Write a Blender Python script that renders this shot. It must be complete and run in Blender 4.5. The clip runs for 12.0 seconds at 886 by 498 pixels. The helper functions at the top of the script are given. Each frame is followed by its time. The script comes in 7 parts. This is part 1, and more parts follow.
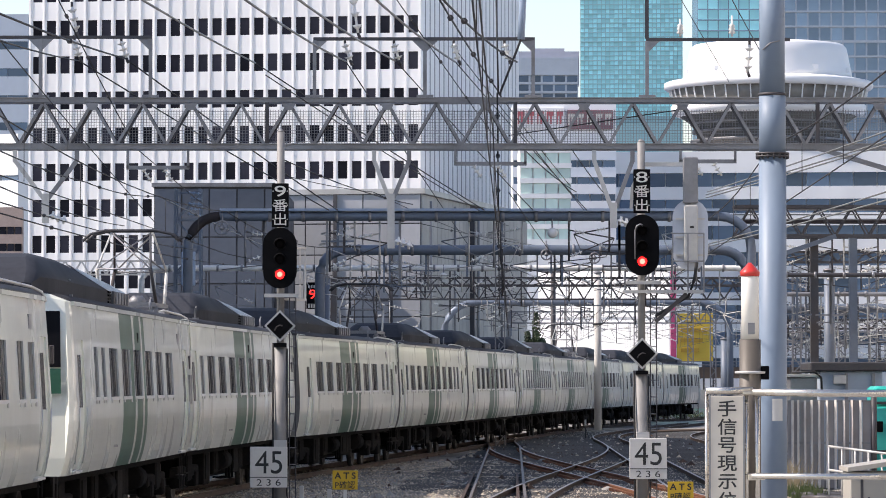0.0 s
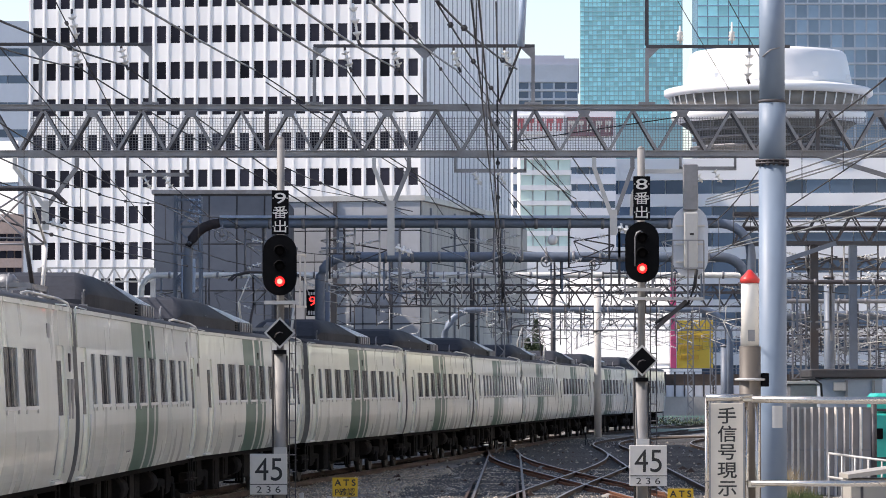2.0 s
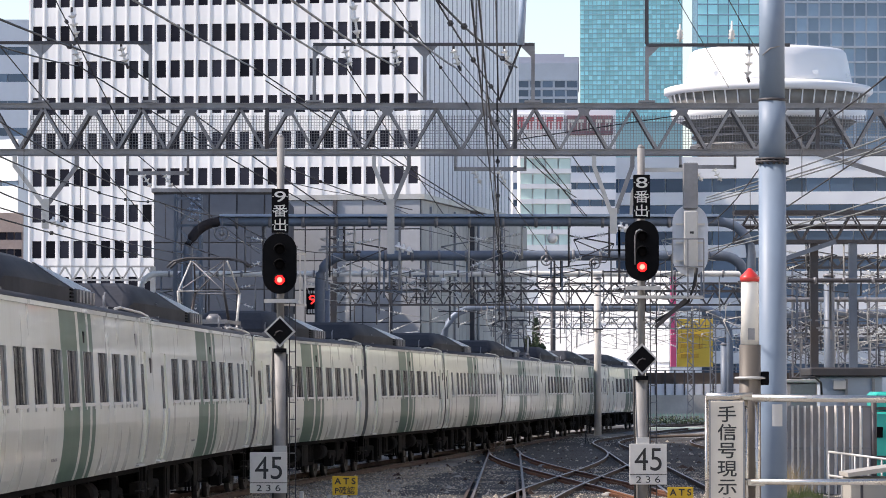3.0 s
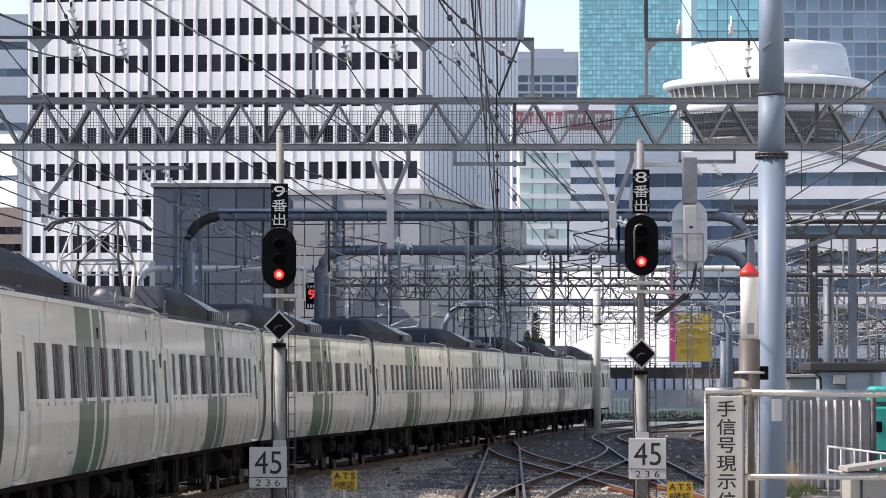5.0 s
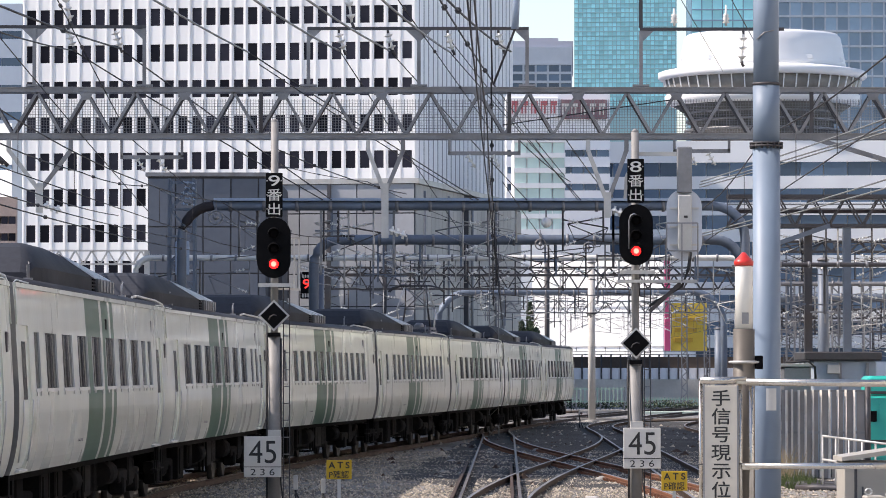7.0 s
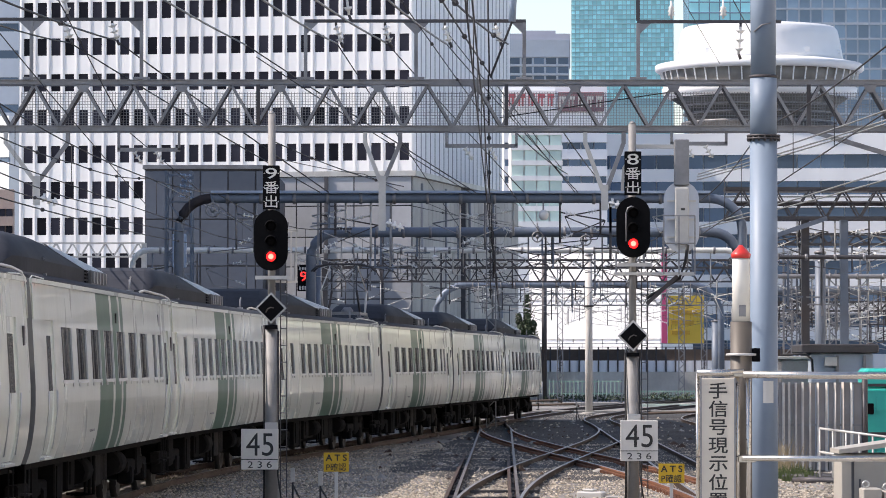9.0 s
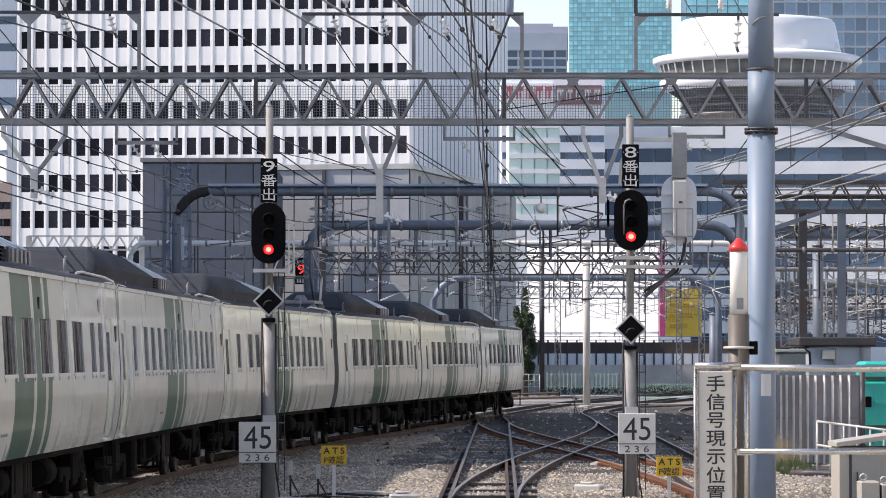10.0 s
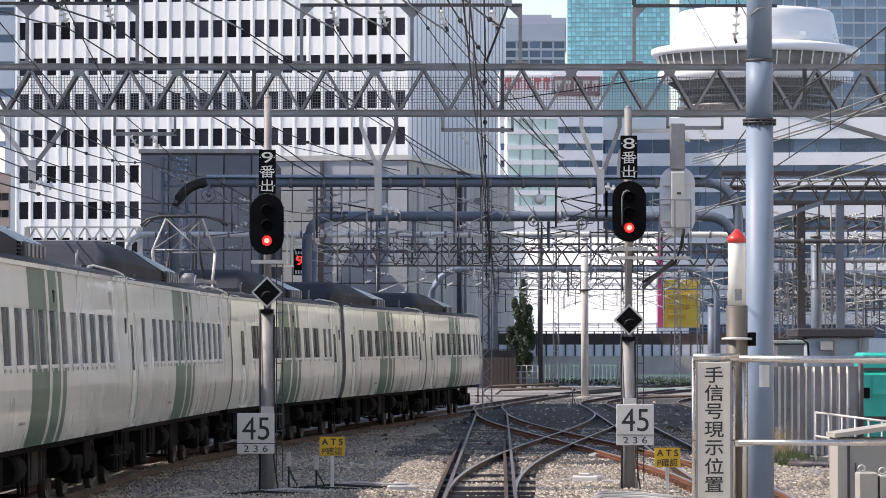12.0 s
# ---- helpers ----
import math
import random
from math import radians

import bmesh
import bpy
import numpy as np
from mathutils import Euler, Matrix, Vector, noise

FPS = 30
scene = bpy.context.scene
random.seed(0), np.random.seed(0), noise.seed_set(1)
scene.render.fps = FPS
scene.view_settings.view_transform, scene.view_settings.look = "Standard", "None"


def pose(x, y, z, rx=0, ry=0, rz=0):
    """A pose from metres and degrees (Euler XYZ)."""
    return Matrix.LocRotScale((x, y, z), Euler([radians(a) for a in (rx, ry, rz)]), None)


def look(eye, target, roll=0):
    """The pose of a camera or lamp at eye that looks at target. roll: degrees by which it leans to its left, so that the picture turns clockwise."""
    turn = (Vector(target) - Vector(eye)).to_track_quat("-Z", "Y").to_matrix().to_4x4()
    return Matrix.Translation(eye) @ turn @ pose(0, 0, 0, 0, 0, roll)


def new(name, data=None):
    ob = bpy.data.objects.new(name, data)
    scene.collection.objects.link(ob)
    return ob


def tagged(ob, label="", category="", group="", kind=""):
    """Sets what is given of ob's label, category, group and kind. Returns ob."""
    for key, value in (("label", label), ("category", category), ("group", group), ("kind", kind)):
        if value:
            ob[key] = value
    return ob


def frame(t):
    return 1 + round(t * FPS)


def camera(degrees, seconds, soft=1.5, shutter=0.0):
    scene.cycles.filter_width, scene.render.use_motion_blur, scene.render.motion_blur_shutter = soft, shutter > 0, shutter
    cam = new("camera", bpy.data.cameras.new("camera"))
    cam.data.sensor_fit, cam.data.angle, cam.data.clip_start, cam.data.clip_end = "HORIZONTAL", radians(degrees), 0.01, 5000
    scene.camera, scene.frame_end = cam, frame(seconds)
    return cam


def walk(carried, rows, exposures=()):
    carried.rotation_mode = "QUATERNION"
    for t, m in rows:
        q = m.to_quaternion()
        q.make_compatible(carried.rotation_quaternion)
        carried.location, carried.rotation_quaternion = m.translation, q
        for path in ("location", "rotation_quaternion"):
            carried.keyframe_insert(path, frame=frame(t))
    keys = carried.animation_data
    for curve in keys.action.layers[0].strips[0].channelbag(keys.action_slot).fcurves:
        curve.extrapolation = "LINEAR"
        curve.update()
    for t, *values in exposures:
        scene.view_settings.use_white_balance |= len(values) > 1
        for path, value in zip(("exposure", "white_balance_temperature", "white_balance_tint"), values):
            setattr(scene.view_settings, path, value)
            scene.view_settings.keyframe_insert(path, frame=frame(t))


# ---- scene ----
cam = camera(13.35, 12.0, 0.9, 0.0)
EYE_Z = 2.35
# seconds, turn to the right and tilt in thousandths of a degree
LOOK = [(0, 0, 2026), (0.5, 0, 2065), (1, 0, 2099), (1.5, 0, 2118), (2, 1, 2132), (2.5, 0, 2137), (3, 2, 2109),
        (5, 11, 2029), (5.5, 26, 1978), (6, 52, 1934), (6.5, 79, 1906), (7, 92, 1869), (9, 135, 1756), (9.5, 157, 1712),
        (10, 170, 1650), (10.5, 170, 1633), (11, 182, 1610), (11.5, 188, 1569), (12, 196, 1516)]
walk(cam, [(t, pose(0, 0, EYE_Z, 90 + tilt / 1000, 0, -turn / 1000)) for t, turn, tilt in LOOK],
     exposures=[(0, 0.53, 6900, 17), (12, 0.53, 6900, 17)])

# ---- light ----
SUN_ELEVATION, SUN_AZIMUTH = radians(44), radians(-95)   # azimuth from the viewing axis, to the left
world = bpy.data.worlds.new("sky")
scene.world = world
world.use_nodes = True
wn = world.node_tree
sky = wn.nodes.new("ShaderNodeTexSky")
sky.sky_type, sky.sun_disc = "NISHITA", False
sky.sun_elevation, sky.sun_rotation = SUN_ELEVATION, SUN_AZIMUTH
sky.air_density, sky.dust_density, sky.ozone_density = 1.0, 0.7, 1.0
wn.links.new(sky.outputs[0], wn.nodes["Background"].inputs[0])
wn.nodes["Background"].inputs[1].default_value = 0.15
sun = new("sun", bpy.data.lights.new("sun", "SUN"))
sun.data.energy, sun.data.angle, sun.data.color = 4.2, radians(0.6), (1.0, 0.95, 0.87)
to_sun = Vector((math.sin(SUN_AZIMUTH) * math.cos(SUN_ELEVATION), math.cos(SUN_AZIMUTH) * math.cos(SUN_ELEVATION), math.sin(SUN_ELEVATION)))
sun.matrix_world = look(to_sun * 50, (0, 0, 0))


# ---- materials ----
def mat(name, col, rough=0.6, metal=0.0, var=0.2, scale=1.5, fine=25.0, bump=0.15, tint=None, amount=0.0, coat=0.0, random_value=0.0, stretch=None, ior=0.0):
    """A surface with large stains, fine grain and relief. tint: a second colour that the stains bring in."""
    m = bpy.data.materials.new(name)
    m.use_nodes = True
    n, l = m.node_tree.nodes, m.node_tree.links
    b = n["Principled BSDF"]
    b.inputs["Metallic"].default_value = metal
    b.inputs["Coat Weight"].default_value, b.inputs["Coat Roughness"].default_value = coat, 0.12
    co = n.new("ShaderNodeTexCoord")
    place = co.outputs["Object"]
    if stretch:
        mp = n.new("ShaderNodeMapping")
        mp.inputs["Scale"].default_value = stretch
        l.new(place, mp.inputs["Vector"])
        place = mp.outputs[0]
    if ior:
        b.inputs["IOR"].default_value, b.inputs["Specular IOR Level"].default_value = ior, 0.1
    big, small = n.new("ShaderNodeTexNoise"), n.new("ShaderNodeTexNoise")
    for t, s, d in ((big, scale, 4), (small, fine, 3)):
        t.inputs["Scale"].default_value, t.inputs["Detail"].default_value = s, d
        l.new(place, t.inputs["Vector"])
    ramp = n.new("ShaderNodeMapRange")
    ramp.inputs[1].default_value, ramp.inputs[2].default_value = 0.35, 0.68
    l.new(big.outputs[0], ramp.inputs[0])
    base = n.new("ShaderNodeMix")
    base.data_type = "RGBA"
    base.inputs[6].default_value = (*col, 1)
    base.inputs[7].default_value = (*(tint or [c * (1 - var) for c in col]), 1)
    if tint:
        k = n.new("ShaderNodeMath")
        k.operation = "MULTIPLY"
        k.inputs[1].default_value = amount
        l.new(ramp.outputs[0], k.inputs[0])
        l.new(k.outputs[0], base.inputs[0])
    else:
        l.new(ramp.outputs[0], base.inputs[0])
    grain = n.new("ShaderNodeMapRange")
    grain.inputs[3].default_value, grain.inputs[4].default_value = 1 - var, 1 + var
    l.new(small.outputs[0], grain.inputs[0])
    value = grain.outputs[0]
    if random_value:
        info, rr, mul = n.new("ShaderNodeObjectInfo"), n.new("ShaderNodeMapRange"), n.new("ShaderNodeMath")
        rr.inputs[3].default_value, rr.inputs[4].default_value = 1 - random_value, 1 + random_value
        mul.operation = "MULTIPLY"
        l.new(info.outputs["Random"], rr.inputs[0])
        l.new(rr.outputs[0], mul.inputs[0])
        l.new(value, mul.inputs[1])
        value = mul.outputs[0]
    hsv = n.new("ShaderNodeHueSaturation")
    l.new(base.outputs[2], hsv.inputs["Color"])
    l.new(value, hsv.inputs["Value"])
    l.new(hsv.outputs[0], b.inputs["Base Color"])
    rg = n.new("ShaderNodeMapRange")
    rg.inputs[3].default_value, rg.inputs[4].default_value = max(rough - 0.1, 0.02), min(rough + 0.12, 1)
    l.new(big.outputs[0], rg.inputs[0])
    l.new(rg.outputs[0], b.inputs["Roughness"])
    if bump:
        bp = n.new("ShaderNodeBump")
        bp.inputs["Strength"].default_value, bp.inputs["Distance"].default_value = bump, 0.02
        l.new(small.outputs[0], bp.inputs["Height"])
        l.new(bp.outputs[0], b.inputs["Normal"])
    return m


def glow(name, col, strength):
    m = bpy.data.materials.new(name)
    m.use_nodes = True
    b = m.node_tree.nodes["Principled BSDF"]
    b.inputs["Base Color"].default_value = b.inputs["Emission Color"].default_value = (*col, 1)
    b.inputs["Emission Strength"].default_value = strength
    return m


CREAM = mat("cream car paint", (0.83, 0.85, 0.76), 0.27, 0, 0.05, 0.5, 5, 0.2, tint=(0.64, 0.63, 0.54), amount=0.4, coat=0.6, stretch=(1, 1.6, 0.35))
GREEN = mat("green car paint", (0.016, 0.088, 0.05), 0.45, 0, 0.08, 0.5, 9, 0.03, coat=0.2)


def lacquer(m):
    """A clear glossy coat that lies slightly wavy over the paint, as on old sheet metal."""
    n, l = m.node_tree.nodes, m.node_tree.links
    b = n["Principled BSDF"]
    b.inputs["Coat Roughness"].default_value = 0.05
    co, wave, bp = n.new("ShaderNodeTexCoord"), n.new("ShaderNodeTexNoise"), n.new("ShaderNodeBump")
    wave.inputs["Scale"].default_value, wave.inputs["Detail"].default_value = 1.6, 2
    bp.inputs["Strength"].default_value, bp.inputs["Distance"].default_value = 0.5, 0.012
    l.new(co.outputs["Object"], wave.inputs["Vector"])
    l.new(wave.outputs[0], bp.inputs["Height"])
    l.new(bp.outputs[0], b.inputs["Coat Normal"])


lacquer(CREAM)
lacquer(GREEN)
ROOF = mat("dark roof coating", (0.055, 0.055, 0.062), 0.7, 0, 0.2, 0.7, 12, 0.15)
ROOF_UNIT = mat("cooler casing paint", (0.050, 0.053, 0.063), 0.6, 0, 0.2, 0.6, 10, 0.1, ior=1.3)
ALUMINIUM = mat("bright aluminium", (0.62, 0.63, 0.64), 0.38, 0.75, 0.08, 2, 30, 0.05)
CAR_GLASS = mat("dark window glass", (0.018, 0.018, 0.02), 0.1, 0, 0.4, 0.9, 5, 0.0, tint=(0.17, 0.155, 0.145), amount=0.9, stretch=(1, 5, 0.4), ior=1.2, random_value=0.6)
UNDER = mat("brake dust black", (0.009, 0.0085, 0.0085), 0.9, 0, 0.35, 2, 20, 0.3, tint=(0.024, 0.02, 0.018), amount=0.5, random_value=0.5, ior=1.3)
UNDER_GREY = mat("dusty underfloor grey", (0.035, 0.033, 0.032), 0.85, 0, 0.3, 2, 18, 0.2, tint=(0.018, 0.016, 0.015), amount=0.6, random_value=0.5, ior=1.3)
WHEEL = mat("worn wheel steel", (0.03, 0.027, 0.025), 0.6, 0.5, 0.2, 4, 20, 0.1)
RUBBER = mat("black rubber", (0.025, 0.025, 0.027), 0.7, 0, 0.2, 3, 20, 0.1)
STEEL_BLUE = mat("blue-grey painted steel", (0.15, 0.19, 0.25), 0.5, 0.1, 0.12, 0.8, 14, 0.08, tint=(0.10, 0.11, 0.13), amount=0.6)
STEEL_GREY = mat("galvanised steel", (0.27, 0.275, 0.29), 0.5, 0.35, 0.15, 1.2, 18, 0.08, tint=(0.12, 0.105, 0.10), amount=0.5)
STEEL_DARK = mat("weathered dark steel", (0.065, 0.068, 0.078), 0.55, 0.3, 0.2, 1.0, 15, 0.1, tint=(0.07, 0.045, 0.032), amount=0.5)
STEEL_PALE = mat("pale weathered zinc", (0.55, 0.55, 0.54), 0.5, 0.25, 0.1, 0.8, 14, 0.06, tint=(0.36, 0.34, 0.31), amount=0.6)
STAINLESS = mat("stainless pipe", (0.60, 0.58, 0.54), 0.25, 0.9, 0.08, 3, 30, 0.04, tint=(0.40, 0.33, 0.25), amount=0.5)
WIRE = mat("weathered copper wire", (0.05, 0.05, 0.055), 0.6, 0.4, 0.2, 2, 20, 0.0)
WIRE_PALE = mat("bright stranded wire", (0.30, 0.31, 0.31), 0.5, 0.5, 0.2, 2, 20, 0.0)
PORCELAIN = mat("white porcelain", (0.78, 0.78, 0.76), 0.25, 0, 0.06, 3, 20, 0.02)
SIGNAL_BLACK = mat("matt black paint", (0.008, 0.008, 0.009), 0.75, 0, 0.25, 2, 15, 0.05, ior=1.3)
SIGN_WHITE = mat("white sign enamel", (0.64, 0.63, 0.60), 0.45, 0, 0.05, 2, 20, 0.03, tint=(0.55, 0.53, 0.49), amount=0.5)
SIGN_YELLOW = mat("yellow sign enamel", (0.60, 0.38, 0.015), 0.45, 0, 0.08, 3, 20, 0.03)
INK = mat("black lettering", (0.02, 0.02, 0.02), 0.5, 0, 0.1, 4, 20, 0.0)
CONCRETE = mat("old concrete", (0.36, 0.35, 0.33), 0.85, 0, 0.18, 0.8, 12, 0.25, tint=(0.22, 0.21, 0.19), amount=0.7)
RAIL_RUST = mat("rusty rail web", (0.075, 0.042, 0.028), 0.75, 0.2, 0.25, 1.5, 20, 0.2, tint=(0.04, 0.028, 0.022), amount=0.8)
RAIL_RED = mat("fresh rust rail", (0.24, 0.095, 0.048), 0.8, 0.1, 0.25, 1.5, 20, 0.2, tint=(0.16, 0.08, 0.05), amount=0.8)
RAIL_TOP = mat("polished rail head", (0.29, 0.26, 0.24), 0.42, 0.65, 0.1, 1.5, 20, 0.03)
RAIL_DULL = mat("dull brown rail head", (0.15, 0.12, 0.10), 0.5, 0.4, 0.15, 1.5, 20, 0.05)
SLEEPER = mat("weathered sleeper", (0.10, 0.08, 0.065), 0.9, 0, 0.3, 2, 18, 0.3, random_value=0.3)
RED_LAMP = glow("red signal light", (1.0, 0.012, 0.012), 3.2)
RED_CORE = glow("red signal core", (1.0, 0.22, 0.16), 2.2)
RED_LED = glow("red LED digits", (1.0, 0.03, 0.025), 1.6)


def ballast_material(name, a, b, dark, scale=16.0):
    m = mat(name, a, 0.95, 0, 0.45, 0.12, 14, 0.0, tint=dark, amount=0.85)
    n, l = m.node_tree.nodes, m.node_tree.links
    co, vo, bp = n.new("ShaderNodeTexCoord"), n.new("ShaderNodeTexVoronoi"), n.new("ShaderNodeBump")
    vo.inputs["Scale"].default_value = scale
    l.new(co.outputs["Object"], vo.inputs["Vector"])
    bp.inputs["Strength"].default_value, bp.inputs["Distance"].default_value = 1.0, 0.04
    bp.invert = True
    l.new(vo.outputs["Distance"], bp.inputs["Height"])
    l.new(bp.outputs[0], n["Principled BSDF"].inputs["Normal"])
    mix = n.new("ShaderNodeMix")
    mix.data_type, mix.blend_type = "RGBA", "MULTIPLY"
    mix.inputs[0].default_value = 0.55
    src = n["Principled BSDF"].inputs["Base Color"].links[0].from_socket
    l.new(src, mix.inputs[6])
    l.new(vo.outputs["Color"], mix.inputs[7])
    hs = n.new("ShaderNodeHueSaturation")
    hs.inputs["Saturation"].default_value, hs.inputs["Value"].default_value = 0.35, 1.5
    l.new(mix.outputs[2], hs.inputs["Color"])
    l.new(hs.outputs[0], n["Principled BSDF"].inputs["Base Color"])
    return m


BALLAST = ballast_material("grey track ballast", (0.25, 0.215, 0.175), (0.3, 0.28, 0.25), (0.07, 0.06, 0.052))
STONE = mat("loose ballast stone", (0.48, 0.42, 0.34), 0.95, 0, 0.3, 3, 20, 0.2)


# ---- mesh helpers ----
ORIGIN = {}


def quad(bm, pts, mi=0):
    f = bm.faces.new([bm.verts.new(p) for p in pts])
    f.material_index = mi
    return f


def box(bm, lo, hi, mi=0):
    v = [bm.verts.new((x, y, z)) for x in (lo[0], hi[0]) for y in (lo[1], hi[1]) for z in (lo[2], hi[2])]
    for a in ((0, 1, 3, 2), (4, 6, 7, 5), (0, 4, 5, 1), (2, 3, 7, 6), (0, 2, 6, 4), (1, 5, 7, 3)):
        bm.faces.new([v[i] for i in a]).material_index = mi


def cbox(bm, c, s, mi=0):
    box(bm, [c[i] - s[i] / 2 for i in range(3)], [c[i] + s[i] / 2 for i in range(3)], mi)


def bevelled(bm, lo, hi, b, mi=0):
    """A box with chamfered edges."""
    rings = []
    for z, k in ((lo[2], b), (lo[2] + b, 0), (hi[2] - b, 0), (hi[2], b)):
        x0, x1, y0, y1 = lo[0] + k, hi[0] - k, lo[1] + k, hi[1] - k
        c = b * 0.8
        rings.append([bm.verts.new(p + (z,)) for p in ((x0 + c, y0), (x1 - c, y0), (x1, y0 + c), (x1, y1 - c), (x1 - c, y1), (x0 + c, y1), (x0, y1 - c), (x0, y0 + c))])
    for r, s in zip(rings, rings[1:]):
        for i in range(8):
            bm.faces.new((r[i], r[(i + 1) % 8], s[(i + 1) % 8], s[i])).material_index = mi
    bm.faces.new(rings[0][::-1]).material_index = mi
    bm.faces.new(rings[-1]).material_index = mi


def tube(bm, pts, r, n=8, mi=0, r_end=None, smooth=True):
    """A round bar along a line of points."""
    pts = [Vector(p) for p in pts]
    rings = []
    for i, p in enumerate(pts):
        d = (pts[min(i + 1, len(pts) - 1)] - pts[max(i - 1, 0)]).normalized()
        u = d.orthogonal().normalized() if abs(d.z) > 0.99 or not rings else None
        up = Vector((0, 0, 1)) if abs(d.z) < 0.9 else Vector((0, 1, 0))
        u = d.cross(up).normalized()
        v = u.cross(d)
        k = r if r_end is None else r + (r_end - r) * i / (len(pts) - 1)
        rings.append([bm.verts.new(p + (u * math.cos(a) + v * math.sin(a)) * k) for a in (2 * math.pi * j / n for j in range(n))])
    for a, b in zip(rings, rings[1:]):
        for j in range(n):
            f = bm.faces.new((a[j], a[(j + 1) % n], b[(j + 1) % n], b[j]))
            f.material_index, f.smooth = mi, smooth
    bm.faces.new(rings[0][::-1]).material_index = mi
    bm.faces.new(rings[-1]).material_index = mi


def bar(bm, p, q, w, h, mi=0):
    """A square bar from p to q, w wide and h high."""
    p, q = Vector(p), Vector(q)
    d = (q - p).normalized()
    up = Vector((0, 0, 1)) if abs(d.z) < 0.95 else Vector((0, 1, 0))
    u = d.cross(up).normalized() * (w / 2)
    v = u.cross(d).normalized() * (h / 2)
    a = [bm.verts.new(e + s * u + t * v) for e in (p, q) for s, t in ((-1, -1), (1, -1), (1, 1), (-1, 1))]
    for f in ((0, 1, 2, 3), (7, 6, 5, 4), (0, 4, 5, 1), (1, 5, 6, 2), (2, 6, 7, 3), (3, 7, 4, 0)):
        bm.faces.new([a[i] for i in f]).material_index = mi


def lathe(bm, c, prof, n=16, mi=0, axis="z"):
    """A turned body: prof is a list of (radius, height) from c."""
    rings = []
    for r, h in prof:
        ring = []
        for j in range(n):
            a = 2 * math.pi * j / n
            x, y = r * math.cos(a), r * math.sin(a)
            p = (x, y, h) if axis == "z" else (x, h, y) if axis == "y" else (h, x, y)
            ring.append(bm.verts.new(Vector(c) + Vector(p)))
        rings.append(ring)
    for a, b in zip(rings, rings[1:]):
        for j in range(n):
            f = bm.faces.new((a[j], a[(j + 1) % n], b[(j + 1) % n], b[j]))
            f.material_index, f.smooth = mi, True
    bm.faces.new(rings[0]).material_index = mi
    bm.faces.new(rings[-1]).material_index = mi


def plate(bm, outline, y0, y1, mi=0):
    """An upright plate: an outline of (x, z) between two depths."""
    a = [bm.verts.new((x, y0, z)) for x, z in outline]
    b = [bm.verts.new((x, y1, z)) for x, z in outline]
    bm.faces.new(a).material_index = mi
    bm.faces.new(b[::-1]).material_index = mi
    for i in range(len(a)):
        j = (i + 1) % len(a)
        bm.faces.new((a[i], b[i], b[j], a[j])).material_index = mi


def thing(name, at, label, category, group="", kind=""):
    ob = tagged(new(name), label, category, group, kind)
    ob.location = at
    ORIGIN[ob.name] = Vector(at)
    return ob


def mesh_of(name, bm, mats, shift=None):
    me = bpy.data.meshes.new(name)
    if shift is not None:
        for v in bm.verts:
            v.co -= shift
    bm.normal_update()
    bmesh.ops.recalc_face_normals(bm, faces=bm.faces)
    bm.to_mesh(me)
    bm.free()
    for m in mats if isinstance(mats, (list, tuple)) else (mats,):
        me.materials.append(m)
    return me


def part(name, bm, mats, parent, label=""):
    """Links a bmesh in the world's metres as one mesh under a thing or part."""
    o = ORIGIN.get(parent.name, Vector())
    ob = new(name, mesh_of(name, bm, mats, o))
    ob.parent = parent
    ORIGIN[ob.name] = o
    if label:
        tagged(ob, label)
    return ob


def alone(name, bm, mats, label, category, kind="", group=""):
    """A thing of one mesh, its origin at its lowest middle."""
    xs, ys, zs = zip(*((v.co.x, v.co.y, v.co.z) for v in bm.verts))
    o = Vector(((min(xs) + max(xs)) / 2, (min(ys) + max(ys)) / 2, min(zs)))
    ob = tagged(new(name, mesh_of(name, bm, mats, o)), label, category, group, kind)
    ob.location = o
    ORIGIN[ob.name] = o
    return ob


def lettering(name, body, at, size, material, parent, turn=0.0, wide=1.0, bold=0.0):
    """Upright writing that faces the camera's side, centred at a place; turn: degrees clockwise."""
    cu = bpy.data.curves.new(name, "FONT")
    cu.body, cu.size, cu.align_x, cu.align_y, cu.extrude = body, size, "CENTER", "CENTER", 0.0004
    cu.offset = bold
    tmp = bpy.data.objects.new(name, cu)
    me = bpy.data.meshes.new_from_object(tmp)
    bpy.data.objects.remove(tmp)
    xs, ys = [v.co.x for v in me.vertices], [v.co.y for v in me.vertices]
    mid = Vector(((min(xs) + max(xs)) / 2, (min(ys) + max(ys)) / 2, 0))
    me.transform(Matrix.Translation(at) @ pose(0, 0, 0, 90) @ pose(0, 0, 0, 0, 0, -turn) @ Matrix.Diagonal((wide, 1, 1, 1)) @ Matrix.Translation(-mid))
    o = ORIGIN.get(parent.name, Vector())
    me.transform(Matrix.Translation(-o))
    me.materials.clear()
    me.materials.append(material)
    ob = new(name, me)
    ob.parent = parent
    ORIGIN[ob.name] = o
    return ob


